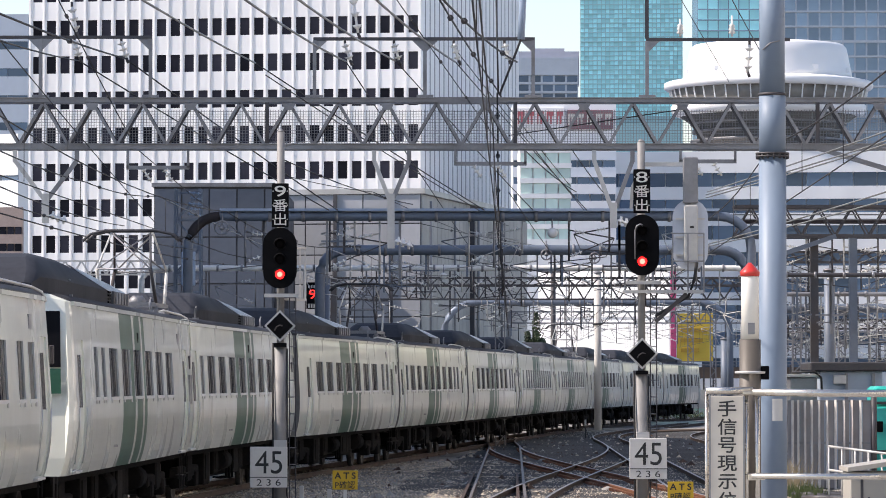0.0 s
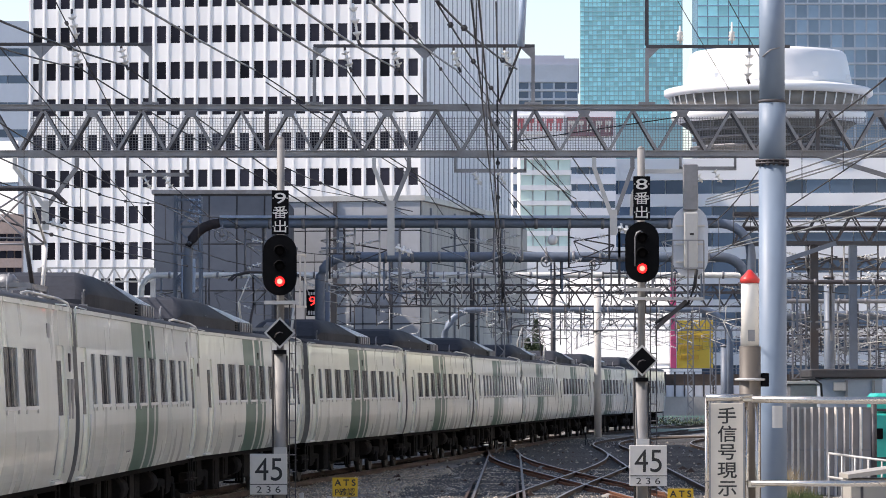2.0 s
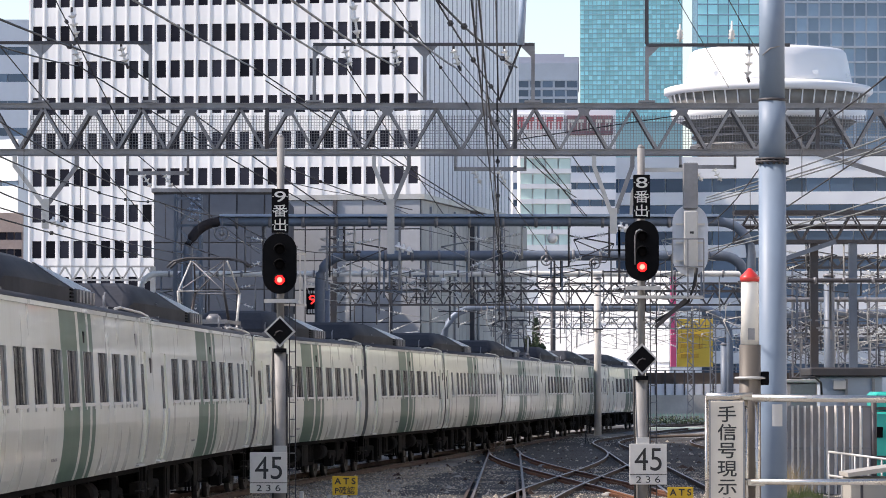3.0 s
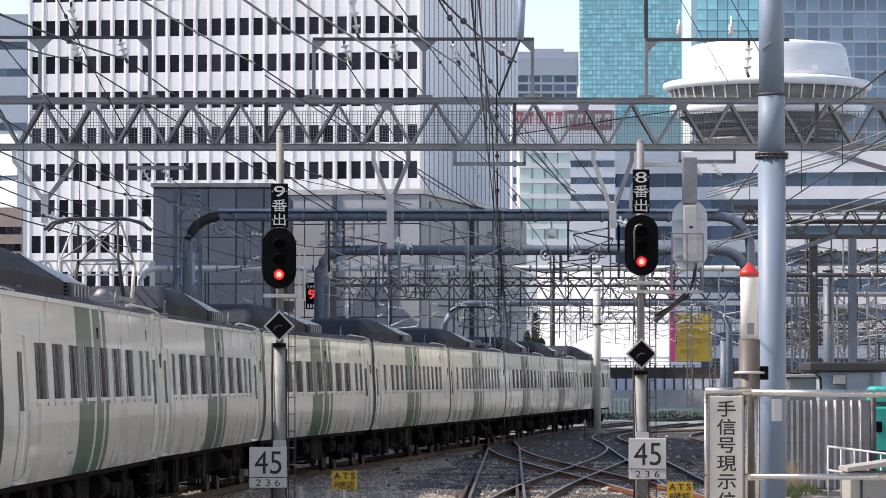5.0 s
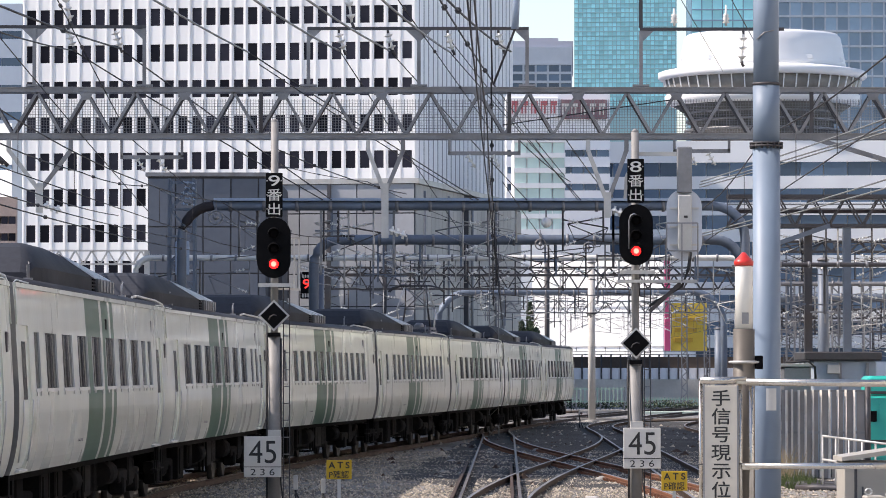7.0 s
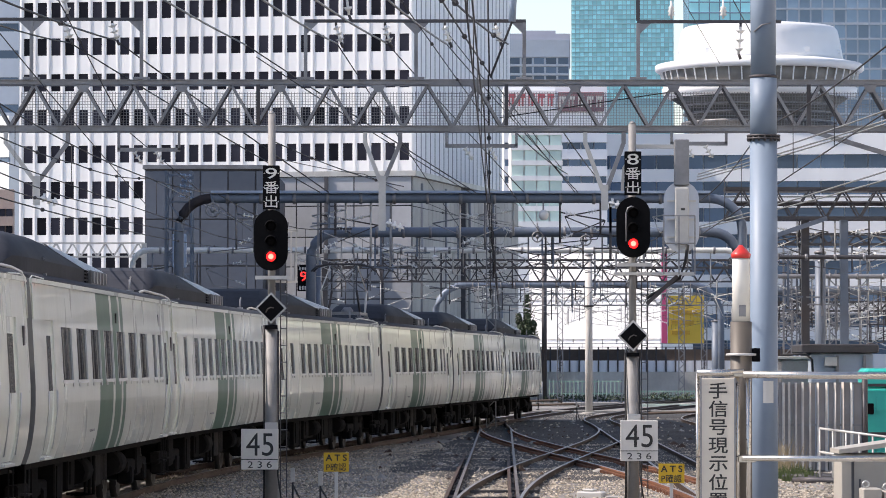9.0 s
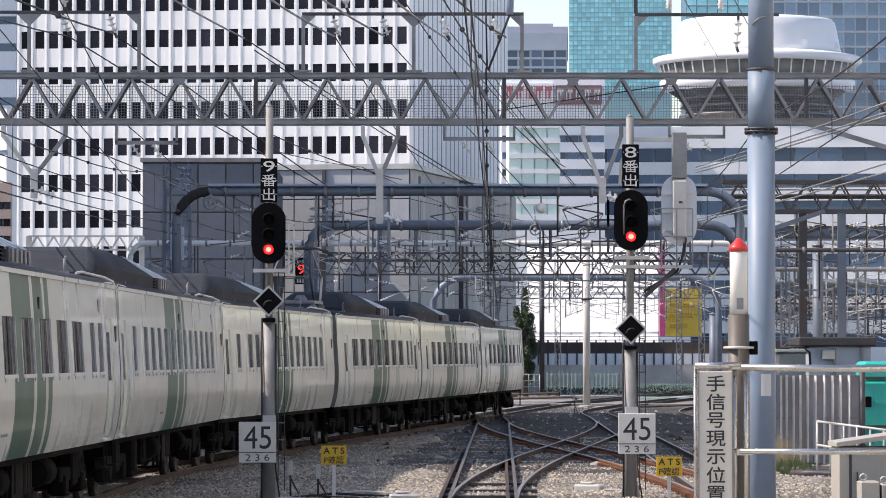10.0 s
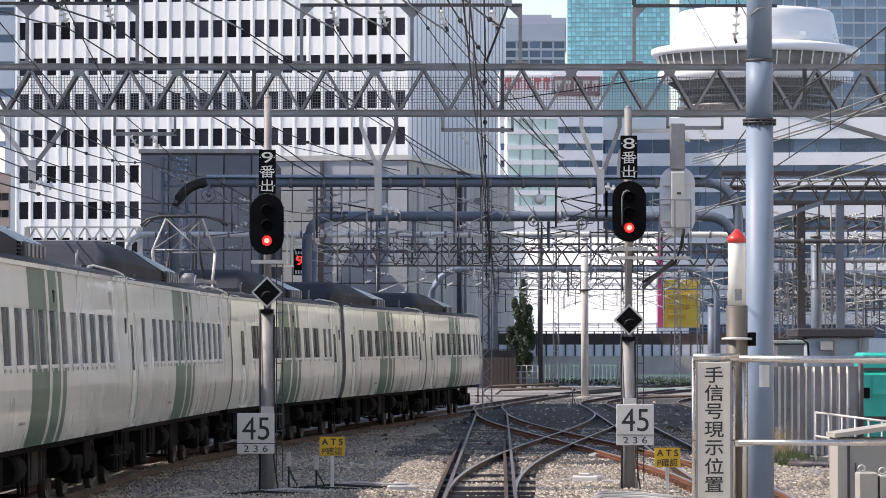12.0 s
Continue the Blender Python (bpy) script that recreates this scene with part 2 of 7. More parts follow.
# ---- tracks ----
# the train's line: heading (radians to the right of y) by distance along it
BEND_S = [0, 40, 52, 60, 68, 76, 84, 92, 100, 110, 120, 135, 150, 165, 180, 200, 220, 240, 330]
BEND_H = [0.0233, 0.0302, 0.0293, 0.0245, 0.022, 0.0376, 0.069, 0.1009, 0.1129, 0.1097, 0.1066, 0.1095, 0.1065, 0.1001, 0.1102, 0.1332, 0.1689, 0.1848, 0.1931]
LINE_S = np.arange(-140.0, 420.0, 1.0)
LINE_H = np.interp(LINE_S, BEND_S, BEND_H)
LINE_X = np.concatenate([[0], np.cumsum(np.sin((LINE_H[1:] + LINE_H[:-1]) / 2))])
LINE_Y = np.concatenate([[0], np.cumsum(np.cos((LINE_H[1:] + LINE_H[:-1]) / 2))])
LINE_X += -6.4575 - np.interp(60, LINE_S, LINE_X)
LINE_Y += 59.54 - np.interp(60, LINE_S, LINE_Y)


def on_line(s):
    return Vector((float(np.interp(s, LINE_S, LINE_X)), float(np.interp(s, LINE_S, LINE_Y)), 0.0))


def main_x(y):
    return 0.79 + (y - 60) * 0.0186


SPACING = 4.4


def step(a):
    a = min(max(a, 0), 1)
    return a * a * (3 - 2 * a)


def beside_line(y):
    return float(np.interp(y, LINE_Y, LINE_X))


def next_x(y):
    """The neighbouring line: straight, then bending along with the train's line."""
    k = step((y - 150) / 40)
    return (main_x(y) + SPACING) * (1 - k) + (beside_line(y) + 4.0) * k


def track_points(kind):
    if kind == "outer":
        return [Vector((next_x(y) + 4.3, y, 0)) for y in range(126, 330, 4)]
    if kind == "train":
        return [on_line(s) for s in range(-20, 330, 3)]
    if kind == "main":
        return [Vector((main_x(y) * (1 - step((y - 140) / 40)) + beside_line(y) * step((y - 140) / 40), y, 0)) for y in range(32, 176, 3)]
    if kind == "next":
        return [Vector((next_x(y), y, 0)) for y in range(32, 330, 4)]
    if kind == "cross_a":
        return [Vector((main_x(y) + SPACING * step((y - 62) / 82), y, 0)) for y in range(62, 146, 2)]
    return [Vector((main_x(y) + SPACING * step((142 - y) / 82), y, 0)) for y in range(60, 144, 2)]


RAIL_PROFILE = [(-0.0325, 0), (0.0325, 0), (0.0325, -0.035), (0.009, -0.048), (0.009, -0.125), (0.062, -0.14), (0.062, -0.153), (-0.062, -0.153), (-0.062, -0.14), (-0.009, -0.125), (-0.009, -0.048), (-0.0325, -0.035)]


def sweep_rail(bm, pts, off, drop=0.0):
    rings = []
    for i, p in enumerate(pts):
        d = (pts[min(i + 1, len(pts) - 1)] - pts[max(i - 1, 0)]).normalized()
        u = Vector((d.y, -d.x, 0))
        rings.append([bm.verts.new(p + u * (off + a) + Vector((0, 0, b - drop))) for a, b in RAIL_PROFILE])
    for a, b in zip(rings, rings[1:]):
        for j in range(12):
            f = bm.faces.new((a[j], a[(j + 1) % 12], b[(j + 1) % 12], b[j]))
            f.material_index = 1 if j == 0 else 0
    bm.faces.new(rings[0])
    bm.faces.new(rings[-1][::-1])


def sleeper_mesh():
    bm = bmesh.new()
    bevelled(bm, (-1.05, -0.11, -0.30), (1.05, 0.11, -0.155), 0.02)
    return mesh_of("sleeper", bm, SLEEPER)


SLEEPER_MESH = sleeper_mesh()


def railway_track(kind, label, drop=0.0, sleepers=None, web=None):
    t = thing("railway_track", (0, 0, 0), label, "track", kind="structure")
    pts = track_points(kind)
    for off in (-0.566, 0.566):
        bm = bmesh.new()
        sweep_rail(bm, pts, off, drop)
        part("rail", bm, [web or RAIL_RUST, RAIL_DULL if kind == "main" else RAIL_TOP], t)
    if kind == "main":
        near = [p for p in pts if p.y < 104]
        for off in (-0.73, 0.42):
            bm = bmesh.new()
            sweep_rail(bm, near, off, 0.012)
            part("check_rail", bm, [RAIL_RUST, RAIL_RUST], t, "rusty check rail")
    if sleepers:
        y = sleepers[0]
        while y < sleepers[1]:
            k = min(range(len(pts)), key=lambda i: abs(pts[i].y - y))
            a, b = pts[max(k - 1, 0)], pts[min(k + 1, len(pts) - 1)]
            d = (b - a).normalized()
            s = new("sleeper", SLEEPER_MESH)
            s.parent = t
            s.matrix_basis = Matrix.Translation((a.x + d.x / d.y * (y - a.y), y, -0.003 * (int(y * 7) % 3))) @ pose(0, 0, 0, 0, 0, -math.degrees(math.atan2(d.x, d.y)))
            y += 0.62
    return t


railway_track("train", "rusty railway track curving under the arriving train", 0.0, (44, 130))
railway_track("main", "straight railway track with polished rail heads", 0.0, (57, 175))
railway_track("next", "parallel railway track beyond the signals", 0.0, (57, 120))
railway_track("cross_a", "curved crossover track with polished rail heads", 0.003)
railway_track("cross_b", "crossover track with rusty brown rails", 0.006, None, RAIL_RED)
railway_track("outer", "outer railway track bending away beside the yard")

# ---- ground: one sheet to the horizon, slightly uneven near the tracks ----
def ground():
    xs = [-2500, -600, -150, -60, -30] + [x * 0.5 for x in range(-40, 61)] + [45, 90, 200, 700, 2500]
    ys = [-300, -60, 0, 20, 35] + [40 + i * 0.6 for i in range(150)] + [140, 160, 190, 240, 320, 500, 1000, 4000]
    bm = bmesh.new()
    grid = []
    for y in ys:
        row = []
        for x in xs:
            near = 40 < y < 132 and -20 < x < 30
            z = -0.145 + (noise.noise(Vector((x * 0.5, y * 0.35, 0))) * 0.05 if near else 0)
            row.append(bm.verts.new((x, y, z)))
        grid.append(row)
    for a, b in zip(grid, grid[1:]):
        for i in range(len(xs) - 1):
            bm.faces.new((a[i], a[i + 1], b[i + 1], b[i])).smooth = True
    me = mesh_of("ground", bm, BALLAST)
    tagged(new("ground", me), "grey-brown railway ballast and dark soil between the tracks", "ground", kind="structure")


ground()


def ballast_stones():
    rnd = random.Random(5)
    verts, faces = [], []
    shape = [(1, 0, 0), (-1, 0, 0), (0, 1, 0), (0, -1, 0), (0, 0, 0.8), (0, 0, -0.5)]
    tri = [(0, 2, 4), (2, 1, 4), (1, 3, 4), (3, 0, 4), (2, 0, 5), (1, 2, 5), (3, 1, 5), (0, 3, 5)]
    for _ in range(60000):
        y = 56 + 64 * rnd.random() ** 1.6
        x = rnd.uniform(-6.0, 9.0)
        r = rnd.uniform(0.014, 0.036)
        k = len(verts)
        z = -0.145 + noise.noise(Vector((x * 0.5, y * 0.35, 0))) * 0.05
        c, s = math.cos(rnd.random() * 6.3), math.sin(rnd.random() * 6.3)
        for a, b, d in shape:
            j = rnd.uniform(0.7, 1.3) * r
            verts.append((x + (a * c - b * s) * j, y + (a * s + b * c) * j, z + d * j + 0.01))
        faces += [tuple(k + i for i in f) for f in tri]
    me = bpy.data.meshes.new("ballast_stones")
    me.from_pydata(verts, [], faces)
    m = STONE.copy()
    m.name = "mixed ballast stone"
    n, l = m.node_tree.nodes, m.node_tree.links
    geo, rr = n.new("ShaderNodeNewGeometry"), n.new("ShaderNodeMapRange")
    rr.inputs[3].default_value, rr.inputs[4].default_value = 0.35, 1.5
    l.new(geo.outputs["Random Per Island"], rr.inputs[0])
    hs = [x for x in n if x.bl_idname == "ShaderNodeHueSaturation"][0]
    l.new(rr.outputs[0], hs.inputs["Value"])
    me.materials.append(m)
    tagged(new("ballast_stones", me), "loose angular grey and tan ballast stones", "ballast", kind="stuff")


ballast_stones()


def dark_patch():
    """Darker ballast round the crossover, the yard's shade put into its colour, with an uneven edge."""
    m = ballast_material("oil-dark ballast", (0.05, 0.047, 0.046), (0.1, 0.1, 0.1), (0.018, 0.017, 0.018), 14.0)
    bm = bmesh.new()
    rows = []
    for i in range(60):
        y = 80 + i * 1.9
        a = -2.4 + (y - 84) * 0.055 + noise.noise(Vector((y * 0.2, 3, 0))) * 0.8 + (max(0, 90 - y) * 0.35)
        b = 10.5 + (y - 84) * 0.05 + noise.noise(Vector((y * 0.2, 9, 0))) * 0.8 - (max(0, 92 - y) * 0.4)
        row = []
        for k in range(14):
            x = a + (b - a) * k / 13
            lift = 0.02 if 0 < k < 13 and 0 < i < 59 else -0.06
            near = 40 < y < 132 and -20 < x < 30
            row.append(bm.verts.new((x, y, -0.145 + (noise.noise(Vector((x * 0.5, y * 0.35, 0))) * 0.05 if near else 0) + lift)))
        rows.append(row)
    for r, q in zip(rows, rows[1:]):
        for k in range(13):
            bm.faces.new((r[k], r[k + 1], q[k + 1], q[k])).smooth = True
    tagged(new("dark_ballast", mesh_of("dark_ballast", bm, m)), "ballast around the track crossing with shade painted dark", "ballast", kind="structure")


dark_patch()


# ---- the train ----
CAR_ROWS = [(1.045, 1.345), (1.12, 1.373), (1.20, 1.398), (1.30, 1.421), (1.41, 1.440), (1.53, 1.455), (1.66, 1.466), (1.82, 1.473), (2.09, 1.471), (2.88, 1.425), (2.96, 1.42), (3.30, 1.395), (3.495, 1.375)]
W0 = 8   # first row of the window band
CAB_GLASS = mat("dark cab glass", (0.010, 0.010, 0.012), 0.2, 0, 0.2, 1, 8, 0.0, ior=1.25)
CURTAIN = mat("beige curtain cloth", (0.20, 0.185, 0.165), 0.85, 0, 0.15, 3, 30, 0.1, random_value=0.5)
CASING_GREY = mat("worn grey casing paint", (0.11, 0.11, 0.115), 0.55, 0.1, 0.2, 1.2, 14, 0.1)
# cream end walls greyed: the shade between coupled cars put into the colour
END_SHADE = mat("grimy grey car end", (0.22, 0.22, 0.21), 0.7, 0, 0.2, 1, 10, 0.1)
STRIPES = [(-2.27, -0.45), (-0.17, 0.74), (0.99, 1.42)]


def car_openings(layout):
    """Spans along the car: windows, then doors."""
    around = lambda first, pitch, count, width: [(first + pitch * i - width / 2, first + pitch * i + width / 2) for i in range(count)]
    if layout == "first_class":
        return [(-7.85, -7.25)] + around(-5.75, 1.17, 12, 0.78), [(-9.5, -8.75)]
    if layout == "cab":
        return [(-6.0, -5.45), (-5.05, -4.5)] + around(-3.38, 1.76, 6, 1.26), [(-8.0, -7.2), (8.0, 8.85)]
    if layout == "washroom":
        return [(-8.18, -7.58)] + around(-6.4, 1.79, 7, 1.24) + [(5.4, 6.08), (6.42, 7.08)], [(-9.4, -8.62), (7.85, 8.75)]
    return around(-6.2, 1.78, 7, 1.26) + [(5.98, 6.62), (6.98, 7.62)], [(-8.45, -7.62), (8.1, 8.95)]


def build_car(layout, front_cab, rear_cab, pantograph, label):
    car = thing("train_car", (0, 0, 0), label, "train car", "cars of the arriving train")
    wins, doors = car_openings(layout)
    half = 9.80
    lo_y, hi_y = (-half + 1.5 if front_cab else -half), (half - 0.85 if rear_cab else half)
    doors = [(max(s, lo_y + 0.1), max(e, lo_y + 0.85)) if s < 0 else (min(s, hi_y - 0.85), min(e, hi_y - 0.1)) for s, e in doors]
    cuts = sorted({round(c, 3) for a in (wins, doors, STRIPES) for s in a for c in s} | {lo_y, hi_y})
    bm = bmesh.new()
    for side in (1, -1):
        for (za, xa), (zb, xb) in zip(CAR_ROWS, CAR_ROWS[1:]):
            for a, b in zip(cuts, cuts[1:]):
                m = (a + b) / 2
                hole = (za >= 2.08 and zb <= 2.89 and any(s < m < e for s, e in wins)) or (za >= 1.1 and zb <= 2.97 and any(s < m < e for s, e in doors))
                if hole:
                    continue
                green = any(s < m < e for s, e in STRIPES)
                quad(bm, [(side * xa, a, za), (side * xa, b, za), (side * xb, b, zb), (side * xb, a, zb)], 1 if green else 0)
        dx = 0.05
        for s, e in wins:
            (za, xa), (zb, xb) = CAR_ROWS[W0], CAR_ROWS[W0 + 1]
            quad(bm, [(side * xa, s, za), (side * xa, e, za), (side * (xa - dx), e, za), (side * (xa - dx), s, za)])
            quad(bm, [(side * xb, s, zb), (side * xb, e, zb), (side * (xb - dx), e, zb), (side * (xb - dx), s, zb)])
            for k in (s, e):
                quad(bm, [(side * xa, k, za), (side * xb, k, zb), (side * (xb - dx), k, zb), (side * (xa - dx), k, za)])
        for s, e in doors:
            for (za, xa), (zb, xb) in zip(CAR_ROWS[1:W0 + 2], CAR_ROWS[2:W0 + 3]):
                for k in (s, e):
                    quad(bm, [(side * xa, k, za), (side * xb, k, zb), (side * (xb - 0.07), k, zb), (side * (xa - 0.07), k, za)])
            za, xa = CAR_ROWS[W0 + 2]
            quad(bm, [(side * xa, s, za), (side * xa, e, za), (side * (xa - 0.07), e, za), (side * (xa - 0.07), s, za)])
    # ends: flat and slightly rounded, or a cab that leans back above the waist
    for end, cab in ((-1, front_cab), (1, rear_cab)):
        out = [(x, z) for z, x in CAR_ROWS] + [(1.1, 3.60), (0.5, 3.66)]
        if cab:
            back_off = 0.65 if end < 0 else 0.0
            base = half - 0.45 - back_off
            ring = [(x * s, z) for s in (1, -1) for x, z in (out if s == 1 else out[::-1])]
            face = []
            for x, z in ring:
                lean = 0.0 if z < 2.0 else (z - 2.0) * 0.16
                face.append(Vector((x * 0.955, end * (base - lean), min(z, 3.56))))
            back = [Vector((x, end * (half - 0.85 - back_off), z)) for x, z in ring]
            mid = [Vector((x * 0.99, end * (half - 0.61 - back_off - (0 if z < 2 else (z - 2) * 0.08)), z)) for x, z in ring]
            for i in range(len(ring)):
                j = (i + 1) % len(ring)
                quad(bm, [back[i], back[j], mid[j], mid[i]]).smooth = True
                quad(bm, [mid[i], mid[j], face[j], face[i]]).smooth = True
            quad(bm, face)
        else:
            quad(bm, [(x * s, end * half, z) for s in (1, -1) for x, z in (out if s == 1 else out[::-1])], 2)
    quad(bm, [(-1.345, lo_y, 1.045), (1.345, lo_y, 1.045), (1.345, hi_y, 1.045), (-1.345, hi_y, 1.045)])
    body = part("body", bm, [CREAM, GREEN, END_SHADE], car)
    # roof with gutter
    bm = bmesh.new()
    prof = [(-1.375, 3.497), (-1.37, 3.53), (-1.22, 3.60), (-0.85, 3.66), (-0.4, 3.69), (0.4, 3.69), (0.85, 3.66), (1.22, 3.60), (1.37, 3.53), (1.375, 3.497)]
    a = [bm.verts.new((x, lo_y, z)) for x, z in prof]
    b = [bm.verts.new((x, hi_y, z)) for x, z in prof]
    for i in range(len(prof) - 1):
        bm.faces.new((a[i], a[i + 1], b[i + 1], b[i])).smooth = True
    bm.faces.new(a)
    bm.faces.new(b[::-1])
    part("roof", bm, ROOF, car)
    for side in (1, -1):
        bm = bmesh.new()
        bar(bm, (side * 1.395, lo_y + 0.05, 3.47), (side * 1.395, hi_y - 0.05, 3.47), 0.04, 0.06)
        for end in [e for e, c in ((-1, front_cab), (1, rear_cab)) if not c]:
            tube(bm, [(side * 1.375, end * (half - 1.5), 3.52), (side * 1.37, end * (half - 0.35), 3.535), (side * 1.385, end * (half - 0.08), 3.50), (side * 1.405, end * (half - 0.03), 3.40), (side * 1.43, end * (half - 0.02), 2.96)], 0.011, 6)
        part("rain_gutter", bm, CREAM, car)
    for side in (1, -1):
        bm = bmesh.new()
        tube(bm, [(side * 1.15, hi_y - 3.2, 3.63), (side * 1.2, hi_y - 2.9, 3.655), (side * 1.27, hi_y - 0.5, 3.62), (side * 1.36, hi_y - 0.12, 3.56), (side * 1.40, hi_y - 0.02, 3.44)], 0.022, 6)
        part("roof_pipe", bm, SIGN_WHITE, car)
    for y in (-5.5, 6.4):
        bm = bmesh.new()
        tube(bm, [(1.0, y, 3.62), (1.0, y, 3.84), (1.0, y + 0.12, 3.88)], 0.02, 6)
        box(bm, (0.94, y - 0.06, 3.60), (1.06, y + 0.06, 3.66))
        part("roof_hook", bm, STEEL_GREY, car)
    # windows: pane and sill, each its own
    for side in (1, -1):
        (za, xa), (zb, xb) = CAR_ROWS[W0], CAR_ROWS[W0 + 1]
        for s, e in wins:
            bm = bmesh.new()
            quad(bm, [(side * (xa - 0.018), s, za), (side * (xa - 0.018), e, za), (side * (xb - 0.018), e, zb), (side * (xb - 0.018), s, zb)])
            w = part("window", bm, CAR_GLASS, car)
            if side == 1:
                bm = bmesh.new()
                for k in (s + 0.02, e - 0.02):
                    bar(bm, (xa - 0.010, k, za), (xb - 0.010, k, zb), 0.030, 0.035)
                box(bm, (xa - 0.03, s, za), (xa + 0.010, e, za + 0.05))
                part("window_frame", bm, ALUMINIUM, w)
                for k in (s + 0.06, e - 0.16):
                    bm = bmesh.new()
                    box(bm, (xa - 0.01, k, za - 0.045), (xa + 0.016, k + 0.12, za + 0.012))
                    part("sill_catch", bm, STEEL_PALE, w)
                if e - s > 1.0:
                    k = s + (e - s) * 0.52
                    bm = bmesh.new()
                    bar(bm, (xa - 0.014, k, za + 0.05), (xb - 0.014, k, zb), 0.012, 0.02)
                    part("meeting_bar", bm, STEEL_DARK, w)
                    for q in (k - 0.33, k + 0.22):
                        bm = bmesh.new()
                        quad(bm, [(xa - 0.0165, q, za + 0.06), (xa - 0.0165, q + 0.13, za + 0.06), (xb - 0.0165, q + 0.10, zb - 0.02), (xb - 0.0165, q, zb - 0.02)])
                        part("curtain", bm, CURTAIN, w, "drawn-back beige curtain")
        for s, e in doors:
            bm = bmesh.new()
            for (z1, x1), (z2, x2) in zip(CAR_ROWS[1:W0 + 2], CAR_ROWS[2:W0 + 3]):
                quad(bm, [(side * (x1 - 0.028), s, z1), (side * (x1 - 0.028), e, z1), (side * (x2 - 0.028), e, z2), (side * (x2 - 0.028), s, z2)])
            d = part("door", bm, CREAM, car)
            bm = bmesh.new()
            quad(bm, [(side * 1.452, s + 0.2, 2.0), (side * 1.452, e - 0.2, 2.0), (side * 1.409, e - 0.2, 2.75), (side * 1.409, s + 0.2, 2.75)])
            part("door_window", bm, CAR_GLASS, d)
            bm = bmesh.new()
            for k in (s - 0.06, e + 0.06):
                tube(bm, [(side * 1.485, k, 2.0), (side * 1.487, k, 1.75), (side * 1.415, k, 1.2)], 0.009, 5)
            box(bm, (side * 1.36 - 0.06, s, 1.07), (side * 1.36 + 0.06, e, 1.10))
            part("handrail", bm, ALUMINIUM, d)
    # small side markers
    bm = bmesh.new()
    box(bm, (1.385, 7.2, 3.05), (1.415, 7.48, 3.24))
    part("side_panel", bm, STEEL_GREY, car)
    bm = bmesh.new()
    bevelled(bm, (1.40, 9.28, 2.6), (1.455, 9.42, 2.86), 0.015)
    part("side_lamp", bm, STEEL_DARK, car)
    bm = bmesh.new()
    bevelled(bm, (1.385, 0.28, 3.0), (1.418, 0.44, 3.17), 0.008)
    part("side_lamp", bm, SIGNAL_BLACK, car, "small black side lamp")
    bm = bmesh.new()
    for k in range(4):
        box(bm, (1.425, -3.3 + 0.16 * k, 1.36), (1.4385, -3.2 + 0.16 * k, 1.46))
    part("number_bar", bm, STEEL_GREY, car, "small grey plain bars")
    if layout == "cab":
        bm = bmesh.new()
        for k, (za, zb) in enumerate(((1.95, 2.5), (1.95, 2.5))):
            box(bm, (1.44, 9.05 + 0.34 * k, za), (1.478, 9.27 + 0.34 * k, zb))
        part("emblem_bar", bm, STEEL_GREY, car, "grey plain shapes")
    # cooler casing on the roof: upright sides, shoulders that lean in, a top that falls towards the rear
    start = -8.6 if not pantograph else -4.6
    stop = 2.2 if not pantograph else 4.6
    hump = lambda u: 0.60 * (0.25 + 0.75 * math.sin(min(u / 0.13, 1) * math.pi / 2)) * (1 - 0.52 * max(0, (u - 0.38) / 0.62) ** 1.15)
    lean = lambda h: 1.02 - max(0, h - 0.24) * 0.8
    inset = lambda u: 0.16 * (1 - math.sin(min(u / 0.15, 1) * math.pi / 2))
    bm = bmesh.new()
    rows = []
    for k in range(25):
        u = k / 24
        y, h, i = start + (stop - start) * u, hump(u), inset(u)
        right = [(lean(0) - i, 0), (lean(0) - i, min(h, 0.24)), (lean(h * 0.9) - i, max(h * 0.9, min(h, 0.24))), (lean(h) - i - 0.1, h + 0.012)]
        rows.append([bm.verts.new((x, y, 3.60 + z)) for x, z in [(-x, z) for x, z in right] + right[::-1]])
    for a, b in zip(rows, rows[1:]):
        for i in range(7):
            bm.faces.new((a[i], a[i + 1], b[i + 1], b[i])).smooth = i not in (0, 3, 6)
    bm.faces.new(rows[0])
    bm.faces.new(rows[-1][::-1])
    cool = part("cooler_casing", bm, ROOF_UNIT, car, "dark grey streamlined roof cooler casing")
    # pale slatted cover on the falling shoulder
    for j in range(4):
        bm = bmesh.new()
        ends = []
        for k in range(9):
            u = 0.46 + 0.53 * k / 8
            top, low = hump(u) - 0.02, hump(u) - 0.02 - 0.27 * ((u - 0.46) / 0.53) ** 0.7
            za, zb = (low + (top - low) * (j + q) / 4 for q in (0.12, 0.88))
            ends.append([bm.verts.new((lean(z) + 0.014, start + (stop - start) * u, 3.60 + z)) for z in (za, zb)] + [bm.verts.new((lean(z) - 0.02, start + (stop - start) * u, 3.60 + z)) for z in (zb, za)])
        for a, b in zip(ends, ends[1:]):
            for i in range(4):
                bm.faces.new((a[i], a[(i + 1) % 4], b[(i + 1) % 4], b[i]))
        bm.faces.new(ends[0])
        bm.faces.new(ends[-1][::-1])
        part("roof_strip", bm, ALUMINIUM, cool)
    # grille box at the rear end: slots, then upright louvres
    for side in (1, -1):
        bm = bmesh.new()
        bevelled(bm, (side * 1.03 - 0.05, stop - 2.3, 3.61), (side * 1.03 + 0.05, stop - 0.1, 3.84), 0.015)
        part("grille_box", bm, CASING_GREY, cool)
        bm = bmesh.new()
        for k in range(5):
            y = stop - 0.5 - k * 0.42
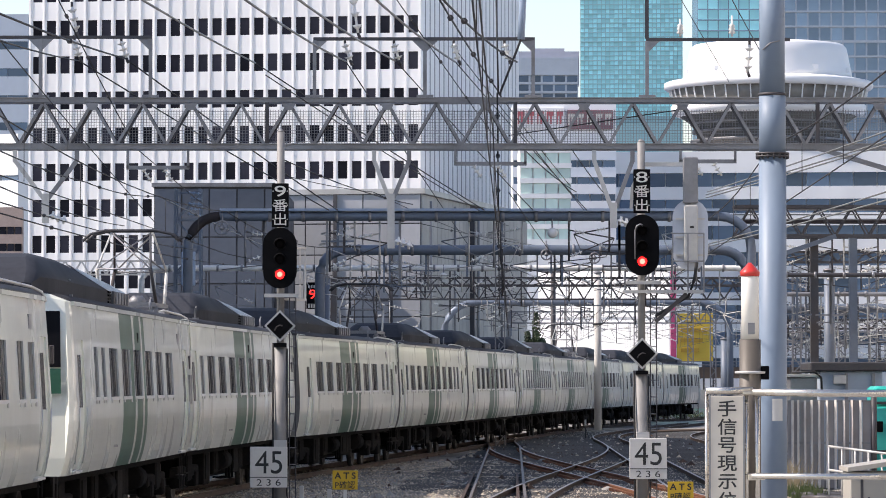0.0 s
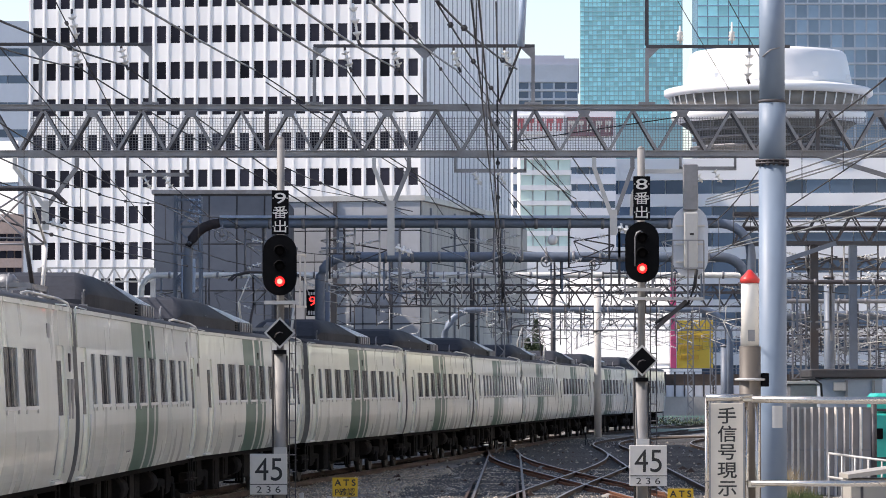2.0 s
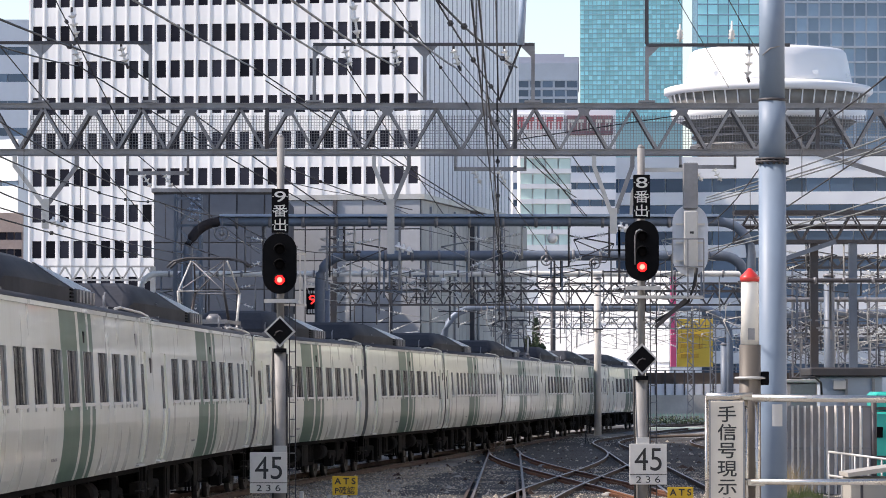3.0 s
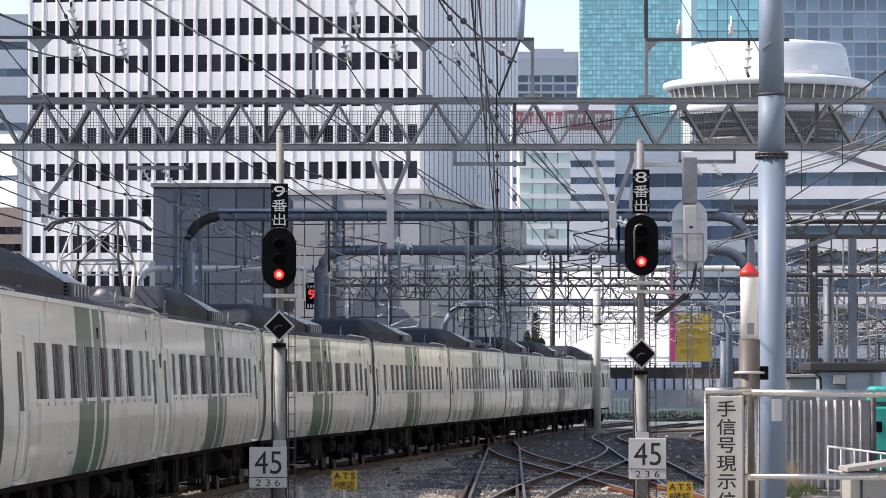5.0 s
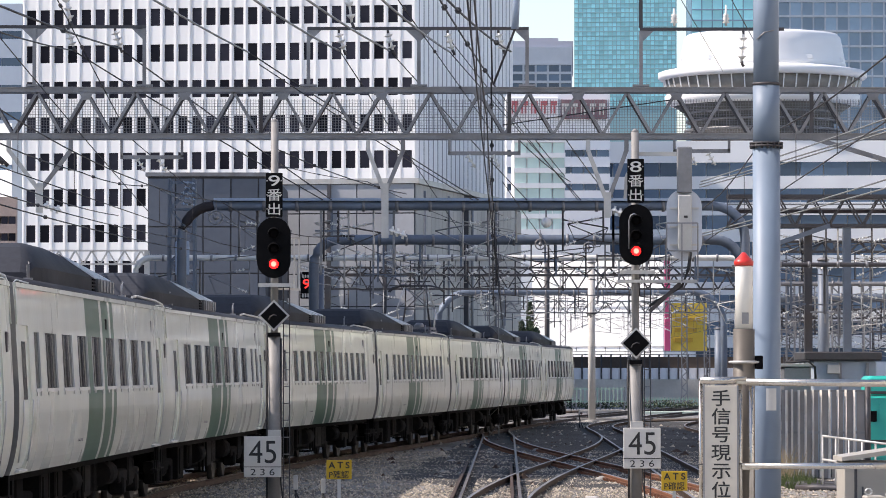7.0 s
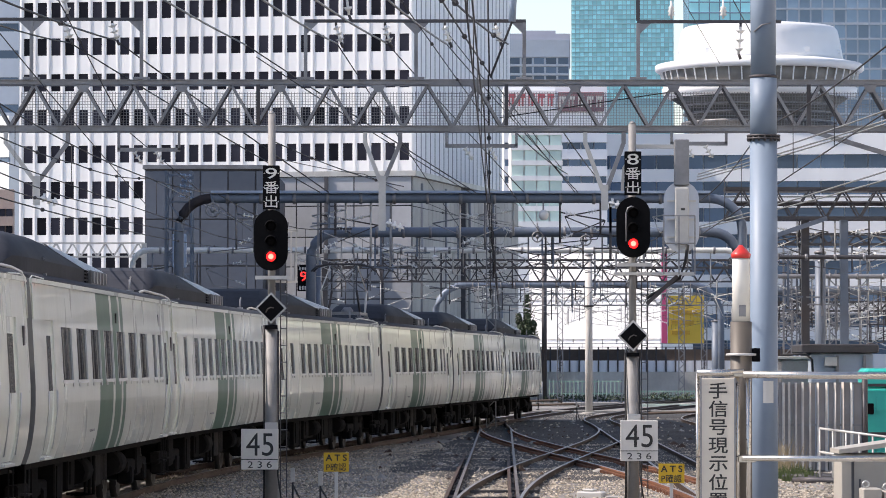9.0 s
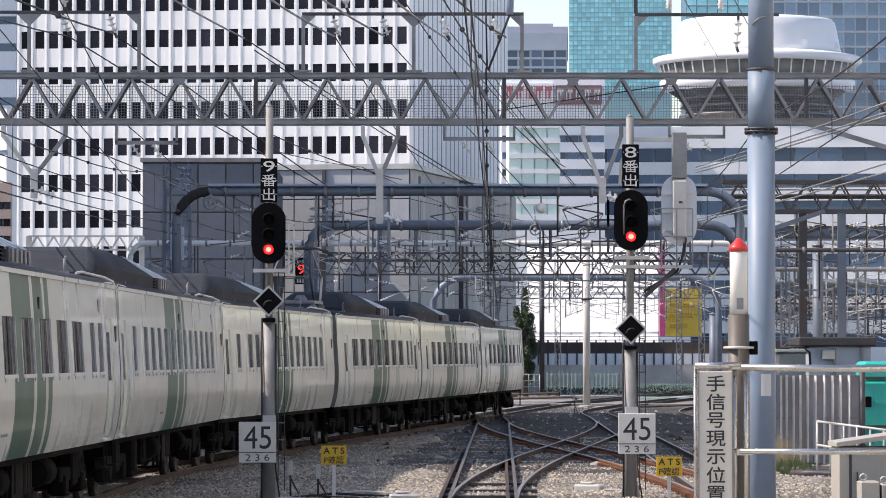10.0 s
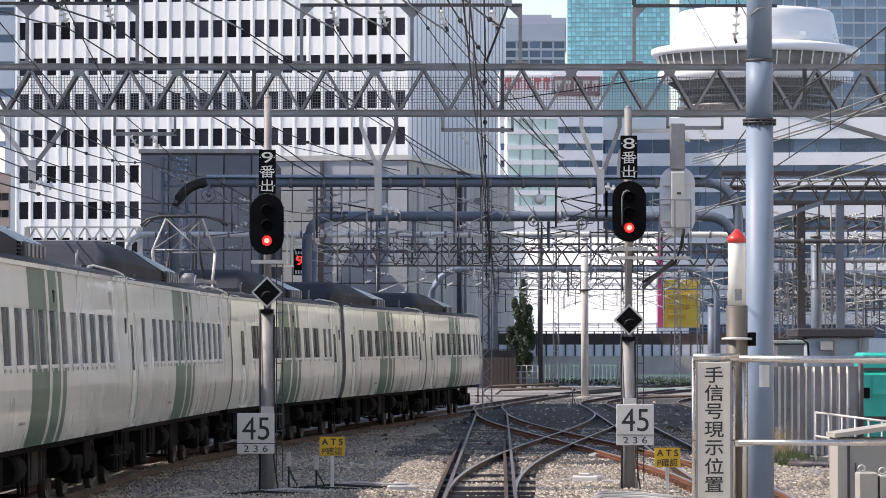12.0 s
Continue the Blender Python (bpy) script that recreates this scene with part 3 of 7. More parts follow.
            box(bm, (side * 1.085 - 0.02, y, 3.64), (side * 1.085 + 0.02, y + 0.2, 3.82))
        tagged(part("louvre", bm, STEEL_GREY, cool), kind="stuff")
        bm = bmesh.new()
        for k in range(4):
            box(bm, (side * 1.03 - 0.015, stop - 2.75, 3.64 + k * 0.055), (side * 1.03 + 0.015, stop - 2.45, 3.665 + k * 0.055))
        tagged(part("slot", bm, SIGNAL_BLACK, cool), kind="stuff")
    # pantograph
    if pantograph:
        py = -7.4
        bm = bmesh.new()
        for x in (-0.55, 0.55):
            bar(bm, (x, py - 0.9, 3.86), (x, py + 0.9, 3.86), 0.08, 0.08)
            for y in (py - 0.8, py + 0.8):
                lathe(bm, (x, y, 3.62), [(0.06, 0), (0.11, 0.05), (0.06, 0.08), (0.11, 0.13), (0.06, 0.16), (0.06, 0.22)], 8)
        for y in (py - 0.85, py + 0.85):
            bar(bm, (-0.55, y, 3.88), (0.55, y, 3.88), 0.07, 0.07)
        lathe(bm, (0.1, py, 3.86), [(0.16, 0), (0.18, 0.1), (0.1, 0.2)], 10)
        pg = part("pantograph", bm, STEEL_GREY, car, "raised diamond pantograph of thin steel tubes")
        for e in (-1, 1):
            for x in (-0.55, 0.55):
                for p, q, r in (((x, py + e * 0.6, 3.9), (x * 0.95, py + e * 1.15, 4.55), 0.034), ((x * 0.95, py + e * 1.15, 4.55), (x * 0.7, py + e * 0.2, 5.28), 0.022)):
                    bm = bmesh.new()
                    tube(bm, [p, q], r, 6)
                    part("arm", bm, SIGN_WHITE if x * e > 0 else STEEL_DARK, pg)
            for p, q in (((-0.52, py + e * 1.15, 4.55), (0.52, py + e * 1.15, 4.55)), ((-0.52, py + e * 1.15, 4.55), (0.385, py + e * 0.2, 5.28)), ((0.52, py + e * 1.15, 4.55), (-0.385, py + e * 0.2, 5.28))):
                bm = bmesh.new()
                tube(bm, [p, q], 0.016, 5)
                part("brace", bm, STEEL_GREY, pg)
        for e in (-0.22, 0.22):
            bm = bmesh.new()
            tube(bm, [(-0.95, py + e, 5.12), (-0.8, py + e, 5.26), (-0.5, py + e, 5.33), (0.5, py + e, 5.33), (0.8, py + e, 5.26), (0.95, py + e, 5.12)], 0.030, 6)
            part("collector_shoe", bm, STEEL_DARK, pg)
    # gangway or cab front
    for end, cab in ((-1, front_cab), (1, rear_cab)):
        bm = bmesh.new()
        if cab:
            y = end * (half - (1.094 if end < 0 else 0.444))
            quad(bm, [(-1.29, y - end * 0.032, 2.2), (1.29, y - end * 0.032, 2.2), (1.28, y - end * 0.088, 2.55), (-1.28, y - end * 0.088, 2.55)], 1)
            quad(bm, [(-1.28, y - end * 0.0912, 2.57), (1.28, y - end * 0.0912, 2.57), (1.25, y - end * 0.2176, 3.36), (-1.25, y - end * 0.2176, 3.36)], 0)
            part("cab_front", bm, [CAB_GLASS, GREEN], car, "cab window with green gangway door")
        else:
            y = end * half
            box(bm, (-0.55, min(y, y + end * 0.19), 1.1), (0.55, max(y, y + end * 0.19), 3.15))
            part("gangway", bm, RUBBER, car)
    # equipment below the floor: closed boxes, ribbed resistor banks, tanks and hanging pipes
    rnd = random.Random(3)
    y = -5.2
    kinds = [0, 1, 0, 2, 3, 0, 1, 2, 0, 3, 1, 0, 2]
    for kind in kinds:
        w = rnd.uniform(0.6, 1.4)
        if y + w > 4.9:
            break
        k, low = rnd.uniform(1.0, 1.27), rnd.uniform(0.22, 0.46)
        bm = bmesh.new()
        if kind == 0:
            bevelled(bm, (-k, y, low), (k, y + w, 1.04), 0.03)
            box(bm, (k + 0.001, y + w * 0.2, low + 0.1), (k + 0.02, y + w * 0.8, 0.9))
            part("equipment_box", bm, UNDER_GREY if w > 1.1 else UNDER, car)
        elif kind == 1:
            box(bm, (-k + 0.2, y, low + 0.1), (k - 0.2, y + w, 1.04))
            for q in range(5):
                box(bm, (k - 0.199, y + w * (q + 0.2) / 5, low + 0.05), (k, y + w * (q + 0.6) / 5, 0.98))
            part("resistor_bank", bm, UNDER_GREY, car)
        elif kind == 2:
            tube(bm, [(1.0, y + 0.05, 0.72), (1.0, y + w - 0.05, 0.72)], 0.2, 12)
            tube(bm, [(-1.0, y + 0.05, 0.72), (-1.0, y + w - 0.05, 0.72)], 0.2, 12)
            box(bm, (-1.1, y + w * 0.45, 0.7), (1.1, y + w * 0.55, 1.04))
            part("air_tank", bm, UNDER, car)
        else:
            for q in range(3):
                x = 1.18 - 0.1 * q
                tube(bm, [(x, y + 0.3 * q, 1.04), (x, y + 0.3 * q, low), (x - 0.3, y + 0.3 * q + 0.1, low - 0.02)], 0.025, 6)
            box(bm, (-0.9, y, low + 0.1), (0.8, y + w, 1.04))
            part("pipe_run", bm, UNDER, car)
        y += w + rnd.uniform(0.05, 0.25)
    bm = bmesh.new()
    box(bm, (-0.85, -5.35, 0.34), (0.62, 5.35, 1.043))
    part("underframe", bm, UNDER, car)
    for side in (1, -1):
        bm = bmesh.new()
        bar(bm, (side * 1.24, -9.2, 1.0), (side * 1.24, 9.2, 1.0), 0.06, 0.09)
        part("side_sill", bm, UNDER, car)
    for y in (-9.3, 9.2):
        bm = bmesh.new()
        for z in (0.36, 0.62):
            box(bm, (1.22, y - 0.2, z), (1.34, y + 0.2, z + 0.025))
        for q in (-0.2, 0.2):
            bar(bm, (1.3, y + q, 0.36), (1.3, y + q, 1.05), 0.02, 0.02)
        part("step_iron", bm, UNDER_GREY, car)
    # bogies
    sets = []
    for c in (-7.0, 7.0):
        bm = bmesh.new()
        for x in (-0.98, 0.98):
            bevelled(bm, (x - 0.09, c - 1.55, 0.50), (x + 0.09, c + 1.55, 0.72), 0.03)
            bevelled(bm, (x - 0.12, c - 0.35, 0.42), (x + 0.12, c + 0.35, 0.95), 0.04)
            for k in (-1.05, 1.05):
                bevelled(bm, (x - 0.13, c + k - 0.2, 0.30), (x + 0.13, c + k + 0.2, 0.62), 0.04)
        box(bm, (-0.95, c - 0.3, 0.5), (0.95, c + 0.3, 0.85))
        box(bm, (-0.45, c - 1.6, 0.42), (0.45, c + 1.6, 1.04))
        bogie = part("bogie", bm, UNDER, car)
        for k in (-1.05, 1.05):
            bm = bmesh.new()
            for x in (-0.56, 0.56):
                s = 1 if x > 0 else -1
                lathe(bm, (x, 0, 0), [(0.12, -0.06 * s), (0.40, -0.05 * s), (0.45, -0.05 * s), (0.45, -0.02 * s), (0.43, 0.06 * s), (0.36, 0.05 * s), (0.30, 0.01 * s), (0.12, 0.05 * s)], 20, 0, "x")
                for h in range(3):
                    a = h * 2.094
                    cbox(bm, (x + 0.03 * s, 0.2 * math.cos(a), 0.2 * math.sin(a)), (0.02, 0.07, 0.07))
            tube(bm, [(-1.0, 0, 0), (1.0, 0, 0)], 0.07, 8)
            ws = part("wheelset", bm, WHEEL, bogie)
            ws.location = (0, c + k, 0.43)
            sets.append(ws)
    # coupler
    bm = bmesh.new()
    for end in (-1, 1):
        box(bm, (-0.14, min(end * 9.5, end * 9.98), 0.75), (0.14, max(end * 9.5, end * 9.98), 1.0))
    part("coupler", bm, UNDER, car)
    return car, sets


CREAM_CAR = "cream train car with three green stripes and dark roof"
FIRST_CAR = "cream first-class car with twelve narrow windows, green stripes"
CARS = [
    build_car("plain", False, True, False, "cream train car with green stripes, cab end coupled behind"),
    build_car("cab", True, False, False, "cream train car with green stripes, cab end coupled ahead"),
    build_car("washroom", False, False, True, "cream train car with green stripes and a raised pantograph"),
    build_car("plain", False, False, False, CREAM_CAR),
    build_car("washroom", False, False, True, "cream train car with green stripes and a raised pantograph"),
    build_car("plain", False, False, False, CREAM_CAR),
    build_car("first_class", False, False, False, FIRST_CAR),
    build_car("first_class", False, False, False, FIRST_CAR),
    build_car("plain", False, False, True, "cream train car with green stripes and a raised pantograph"),
    build_car("plain", False, False, False, CREAM_CAR),
    build_car("plain", False, True, False, "cream last train car with green stripes and a cab end"),
]
SPEED, FIRST_GAP = 9.105, 52.06


def motions():
    """The train rolls towards the platform at an even speed; its wheels turn."""
    for i, (car, sets) in enumerate(CARS):
        rows = []
        for k in range(49):
            t = k * 0.25
            s = FIRST_GAP + 20 * (i - 1) + 10 - SPEED * t
            a, b = on_line(s - 7), on_line(s + 7)
            m = (a + b) / 2
            rows.append((t, pose(m.x, m.y, m.z, 0, 0, -math.degrees(math.atan2(b.x - a.x, b.y - a.y)))))
        walk(car, rows)
        for ws in sets:
            here = ws.location.copy()
            walk(ws, [(k / 15, pose(here.x, here.y, here.z, math.degrees(SPEED / 0.43 * k / 15))) for k in range(181)])


# ---- buildings and distance ----
WHITE_WALL = mat("white enamelled panel", (0.86, 0.86, 0.86), 0.5, 0, 0.03, 0.15, 1.2, 0.05, tint=(0.66, 0.66, 0.68), amount=0.5)
WHITE_RIB = mat("pale ribbed cladding", (0.88, 0.88, 0.90), 0.6, 0, 0.04, 0.12, 1.0, 0.05, tint=(0.80, 0.80, 0.83), amount=0.5)
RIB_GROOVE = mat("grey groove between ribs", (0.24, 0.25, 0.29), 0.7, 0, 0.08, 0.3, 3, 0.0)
OFFICE_GLASS = mat("dark office glass", (0.040, 0.039, 0.052), 0.3, 0, 0.3, 0.4, 2, 0.0, random_value=0.6, ior=1.25)
GREY_PANEL = mat("grey sheet cladding", (0.42, 0.43, 0.45), 0.6, 0.1, 0.08, 0.25, 3, 0.05, tint=(0.33, 0.34, 0.37), amount=0.6, random_value=0.1)
BEIGE_PANEL = mat("beige grey cladding", (0.46, 0.44, 0.41), 0.65, 0, 0.08, 0.3, 3, 0.05, tint=(0.34, 0.32, 0.30), amount=0.6, random_value=0.08)
DARK_JOINT = mat("dark panel joint", (0.07, 0.07, 0.08), 0.7, 0, 0.2, 1, 10, 0.0)
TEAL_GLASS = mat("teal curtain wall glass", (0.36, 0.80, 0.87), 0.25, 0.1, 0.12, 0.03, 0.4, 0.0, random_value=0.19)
BLUE_GLASS = mat("blue grey curtain wall glass", (0.20, 0.29, 0.40), 0.2, 0.2, 0.15, 0.03, 0.4, 0.0, random_value=0.3)
STRIP_GLASS = mat("blue strip window glass", (0.09, 0.14, 0.215), 0.2, 0.2, 0.2, 0.1, 0.8, 0.0, random_value=0.4)
MULLION = mat("pale mullion", (0.27, 0.47, 0.53), 0.4, 0.3, 0.05, 0.3, 2, 0.0)
GREY_MULLION = mat("grey mullion", (0.42, 0.47, 0.54), 0.45, 0.3, 0.05, 0.3, 2, 0.0)
MINT_PANEL = mat("mint glass panel", (0.55, 0.70, 0.66), 0.3, 0.0, 0.06, 0.2, 1, 0.0, random_value=0.15)
BROWN_WALL = mat("brown brick facade", (0.50, 0.38, 0.33), 0.85, 0, 0.15, 0.6, 6, 0.1)
SIGN_RED = mat("red sign shapes", (0.52, 0.13, 0.15), 0.5, 0, 0.05, 1, 5, 0.0)
SIGN_MAGENTA = mat("magenta banner", (0.65, 0.09, 0.22), 0.6, 0, 0.06, 1, 5, 0.0)
BANNER_YELLOW = mat("yellow banner", (0.74, 0.50, 0.06), 0.6, 0, 0.06, 0.4, 4, 0.0)


def standing(name, corner, turn, label, category="building"):
    """A building whose right front corner stands at corner, turned to face a little to the left."""
    b = tagged(new(name), label, category)
    b.matrix_basis = Matrix.Translation(corner) @ pose(0, 0, 0, 0, 0, -turn)
    return b


def pane_mesh(name, w, h, material, depth=0.05):
    bm = bmesh.new()
    box(bm, (-w / 2, 0, -h / 2), (w / 2, depth, h / 2))
    return mesh_of(name, bm, material)


def put(mesh, parent, at, turn=0.0, name=None):
    ob = new(name or mesh.name, mesh)
    ob.parent = parent
    ob.matrix_basis = Matrix.Translation(at) @ pose(0, 0, 0, 0, 0, turn)
    return ob


def white_office():
    b = standing("office_building", (-2.328, 400, -0.2), 9.3, "tall white office block with a grid of dark windows")
    pitch, floor, z0, cols = 1.5205, 3.86, 40.6, 28
    left = -0.85 - pitch * cols + 0.55
    top = z0 + 3.2 * floor
    bm = bmesh.new()
    rows = [z0 + floor * k for k in range(3, -10, -1)]
    # spandrels and piers round every window, panes set back between them
    prev = top
    for z in rows:
        box(bm, (left, 0, z + 0.93), (0, 0.5, prev))
        prev = z - 0.93
    box(bm, (left, 0, 0), (0, 0.5, prev))
    for z in rows:
        for c in range(cols + 1):
            x = -0.85 - pitch * c + pitch / 2
            a, e = max(x - pitch / 2 + 0.52, left), min(x + pitch / 2 - 0.52, 0)
            box(bm, (a, 0.003, z - 0.93), (e, 0.5, z + 0.93))
    box(bm, (left, 0.5, 0), (0, 1.0, top))
    part("wall", bm, WHITE_WALL, b)
    for c in range(cols + 1):
        x = -0.85 - pitch * c + pitch / 2
        bm = bmesh.new()
        box(bm, (max(x - 0.07, left), -0.10, 6), (min(x + 0.07, 0.05), -0.003, top))
        part("fin", bm, WHITE_WALL, b)
    pane = pane_mesh("window", 1.04, 1.86, OFFICE_GLASS)
    for z in rows[:11]:
        for c in range(cols):
            put(pane, b, (-0.85 - pitch * c, 0.2, z))
    bm = bmesh.new()
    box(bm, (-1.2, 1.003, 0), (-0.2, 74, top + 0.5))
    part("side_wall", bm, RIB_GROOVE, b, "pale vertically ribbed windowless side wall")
    rib = bmesh.new()
    box(rib, (0, -1.18, 8), (0.02, 1.18, top + 0.5))
    rib = mesh_of("rib", rib, WHITE_RIB)
    for k in range(24):
        put(rib, b, (-0.195, 2.3 + k * 3.08, 0))
    for k in (0, 1):
        bm = bmesh.new()
        box(bm, (left + 3 + 12 * k, 6, top), (left + 12 + 12 * k, 20, top + 3))
        part("roof_house", bm, WHITE_RIB, b)


white_office()


def grey_hall():
    """The sheet-clad railway hall in front of the office block."""
    d = 255
    b = standing("railway_hall", (-1.484, d, -0.2), 11.7, "grey sheet-clad railway hall with beige receding side")
    top = 15.107 + 0.2
    bm = bmesh.new()
    box(bm, (-10, 0, 0), (0, 37, top))
    box(bm, (0.003, 16.5, 0), (0.4, 37, top - 0.35))
    part("wall", bm, DARK_JOINT, b)
    bm = bmesh.new()
    box(bm, (-10.2, -0.2, top), (0.3, 37.2, top + 0.35))
    part("roof_edge", bm, STEEL_PALE, b)
    # front panels
    def panels(x0, x1, n, zs, material, front, side=False):
        for i in range(n):
            w = (x1 - x0) / n
            for za, zb in zip(zs, zs[1:]):
                bm = bmesh.new()
                if side:
                    bevelled(bm, (front, x0 + i * w + 0.035, za + 0.035), (front + 0.08, x0 + (i + 1) * w - 0.035, zb - 0.035), 0.012)
                else:
                    bevelled(bm, (x0 + i * w + 0.04, front - 0.08, za + 0.04), (x0 + (i + 1) * w - 0.04, front, zb - 0.04), 0.012)
                part("panel", bm, material, b)
    zs = [0, 2.4, 4.8, 7.0, 9.2, 11.2, 13.3, top]
    panels(-10, 0, 5, zs, GREY_PANEL, -0.003)
    panels(0, 16.5, 13, [0, 3.3, 7.1, 11.2, top], BEIGE_PANEL, 0.003, True)
    panels(16.5, 37, 14, [0, 3.3, 7.1, 11.2, top - 0.4], BEIGE_PANEL, 0.403, True)
    # pilasters and downpipes
    for x in (-9.7, -5.9, -2.05):
        bm = bmesh.new()
        box(bm, (x - 0.12, -0.26, 0), (x + 0.12, -0.09, top))
        part("pilaster", bm, DARK_JOINT, b)
    for y in (0.4, 8.5, 17, 26):
        bm = bmesh.new()
        tube(bm, [(0.6, y, 0), (0.6, y, top - 0.5)], 0.09, 8)
        part("downpipe", bm, STEEL_GREY, b)


grey_hall()


def dark_hall():
    """The dark wing beside it, nearer and lower."""
    d = 243
    x0, x1 = -18.566, -10.951
    top = 14.943 + 0.2
    b = thing("dark_hall", ((x0 + x1) / 2, d, -0.2), "dark blue-grey sheet-clad hall with a flat roof", "building")
    bm = bmesh.new()
    box(bm, (x0, d, -0.2), (x1, d + 12, top - 0.2))
    box(bm, (x1 - 0.003, d + 3, -0.2), (x1 + 0.9, d + 12, top - 0.6))
    part("wall", bm, DARK_JOINT, b)
    zs = [-0.2, 2.7, 5.7, 8.7, 11.7, top - 0.3]
    xs = [x0 + 1.777 * i for i in range(5)] + [x1]
    for xa, xb in zip(xs, xs[1:]):
        for za, zb in zip(zs, zs[1:]):
            bm = bmesh.new()
            bevelled(bm, (xa + 0.045, d - 0.09, za + 0.045), (xb - 0.045, d - 0.003, zb - 0.045), 0.012)
            part("panel", bm, DARK_SHEET, b)
    bm = bmesh.new()
    box(bm, (x0 - 0.15, d - 0.2, top - 0.2), (x1 + 0.15, d + 12.2, top + 0.05))
    part("roof_edge", bm, STEEL_GREY, b)


DARK_SHEET = mat("dark blue-grey sheet", (0.12, 0.135, 0.165), 0.6, 0.1, 0.1, 0.3, 3, 0.05, random_value=0.12)
dark_hall()


STEM_GREY = mat("grey concrete stem", (0.15, 0.145, 0.14), 0.8, 0, 0.2, 0.3, 2, 0.0)
RESTAURANT_GLASS = mat("grey restaurant glass", (0.25, 0.235, 0.215), 0.4, 0, 0.35, 0.5, 2, 0.0)


def rotunda():
    d = 430
    cx, k = 37.023, 0.06418
    z = lambda py: EYE_Z + (678 - py) * k
    b = thing("rotunda", (cx, d, z(275)), "white round rooftop restaurant with slanted windows under a rim", "rotunda")
    n = 56
    c = (cx, d, 0)
    bm = bmesh.new()
    lathe(bm, c, [(9.62, z(143)), (9.45, z(132)), (9.05, z(100)), (8.85, z(86)), (8.5, z(80.5)), (7.5, z(78.5))], n)
    part("upper_drum", bm, WHITE_WALL, b)
    bm = bmesh.new()
    lathe(bm, c, [(9.9, z(141)), (11.55, z(146)), (11.85, z(148)), (11.85, z(157)), (11.6, z(160)), (11.2, z(160.5))], n)
    part("rim", bm, WHITE_WALL, b)
    bm = bmesh.new()
    lathe(bm, c, [(11.1, z(160)), (10.6, z(187))], n)
    part("window_band", bm, RESTAURANT_GLASS, b, "grey slanted window band")
    bm = bmesh.new()
    bar(bm, (11.3, 0, z(160)), (10.85, 0, z(187)), 0.12, 0.12)
    mull = mesh_of("mullion", bm, WHITE_WALL)
    for i in range(48):
        put(mull, b, (0, 0, -z(275)), i * 7.5)
    bm = bmesh.new()
    lathe(bm, c, [(10.9, z(187)), (11.1, z(189)), (10.95, z(203)), (10.2, z(207))], n)
    part("lower_drum", bm, WHITE_WALL, b)
    bm = bmesh.new()
    lathe(bm, c, [(10.0, z(207)), (8.2, z(226)), (8.0, z(283))], n)
    part("stem", bm, STEM_GREY, b)
    for z1, r in ((222, 9.6), (236, 9.4), (252, 9.6)):
        bm = bmesh.new()
        lathe(bm, c, [(r - 0.7, z(z1)), (r - 0.7, z(z1) + 0.2), (r - 1.0, z(z1) + 0.25)], n)
        part("ledge", bm, STEEL_GREY, b)
    for a in range(10):
        bm = bmesh.new()
        ang = a * 0.628 + 0.2
        cbox(bm, (cx + 9.3 * math.cos(ang), d + 9.3 * math.sin(ang), z(128)), (0.7, 0.5, 0.5))
        part("roof_lamp", bm, WHITE_WALL, b)


rotunda()


def banded_block(name, xa, xb, ya, yb, d, rows, band, cols, wall, glass, label, deep=25, share=0.5, top_extra=0.0, turn=0.0):
    """A block with strip windows: walls as white bands, each pane its own."""
    w = xb - xa
    b = thing(name, ((xa + xb) / 2, d, -0.2), label, "building")
    bm = bmesh.new()
    box(bm, (xa, d + 0.4, -0.2), (xb, d + deep, yb + top_extra))
    part("wall", bm, wall, b)
    z = yb + top_extra
    lo = yb
    for r in range(rows):
        bm = bmesh.new()
        box(bm, (xa - 0.05, d, lo - band * (1 - share)), (xb + 0.05, d + 0.39, z))
        part("spandrel", bm, wall, b)
        z = lo - band
        lo -= band
    bm = bmesh.new()
    box(bm, (xa - 0.05, d, -0.2), (xb + 0.05, d + 0.39, z))
    part("lower_wall", bm, wall, b)
    pw = w / cols
    pane = pane_mesh("window", pw - 0.12, band * share - 0.02, glass)
    lo = yb
    for r in range(rows):
        for c in range(cols):
            put(pane, b, (xa + pw * (c + 0.5) - (xa + xb) / 2, 0.15, lo - band * (1 - share) - band * share / 2 + 0.2))
        lo -= band
    b.rotation_euler = (0, 0, radians(-turn))
    return b


banded_block("office_building", 14.289, 61.169, 0, 27.132, 420, 8, 2.946, 18, WHITE_WALL, STRIP_GLASS,
             "low white office building with long blue strip windows", 22, 0.52, 1.0, 7)
banded_block("office_building", 7.462, 12.364, 0, 25.034, 365, 6, 1.471, 4, WHITE_WALL, MINT_PANEL,
             "narrow white office building with mint glass windows", 14, 0.68, 0.2)
banded_block("office_building", 7.124, 17.58, 0, 27.776, 385, 4, 1.724, 8, WHITE_RIB, STRIP_GLASS,
             "pale office building that carries red sign boards", 12, 0.4, 3.103)


SIGN_MAROON = mat("faded maroon board", (0.27, 0.15, 0.17), 0.6, 0, 0.08, 0.6, 4, 0.0)


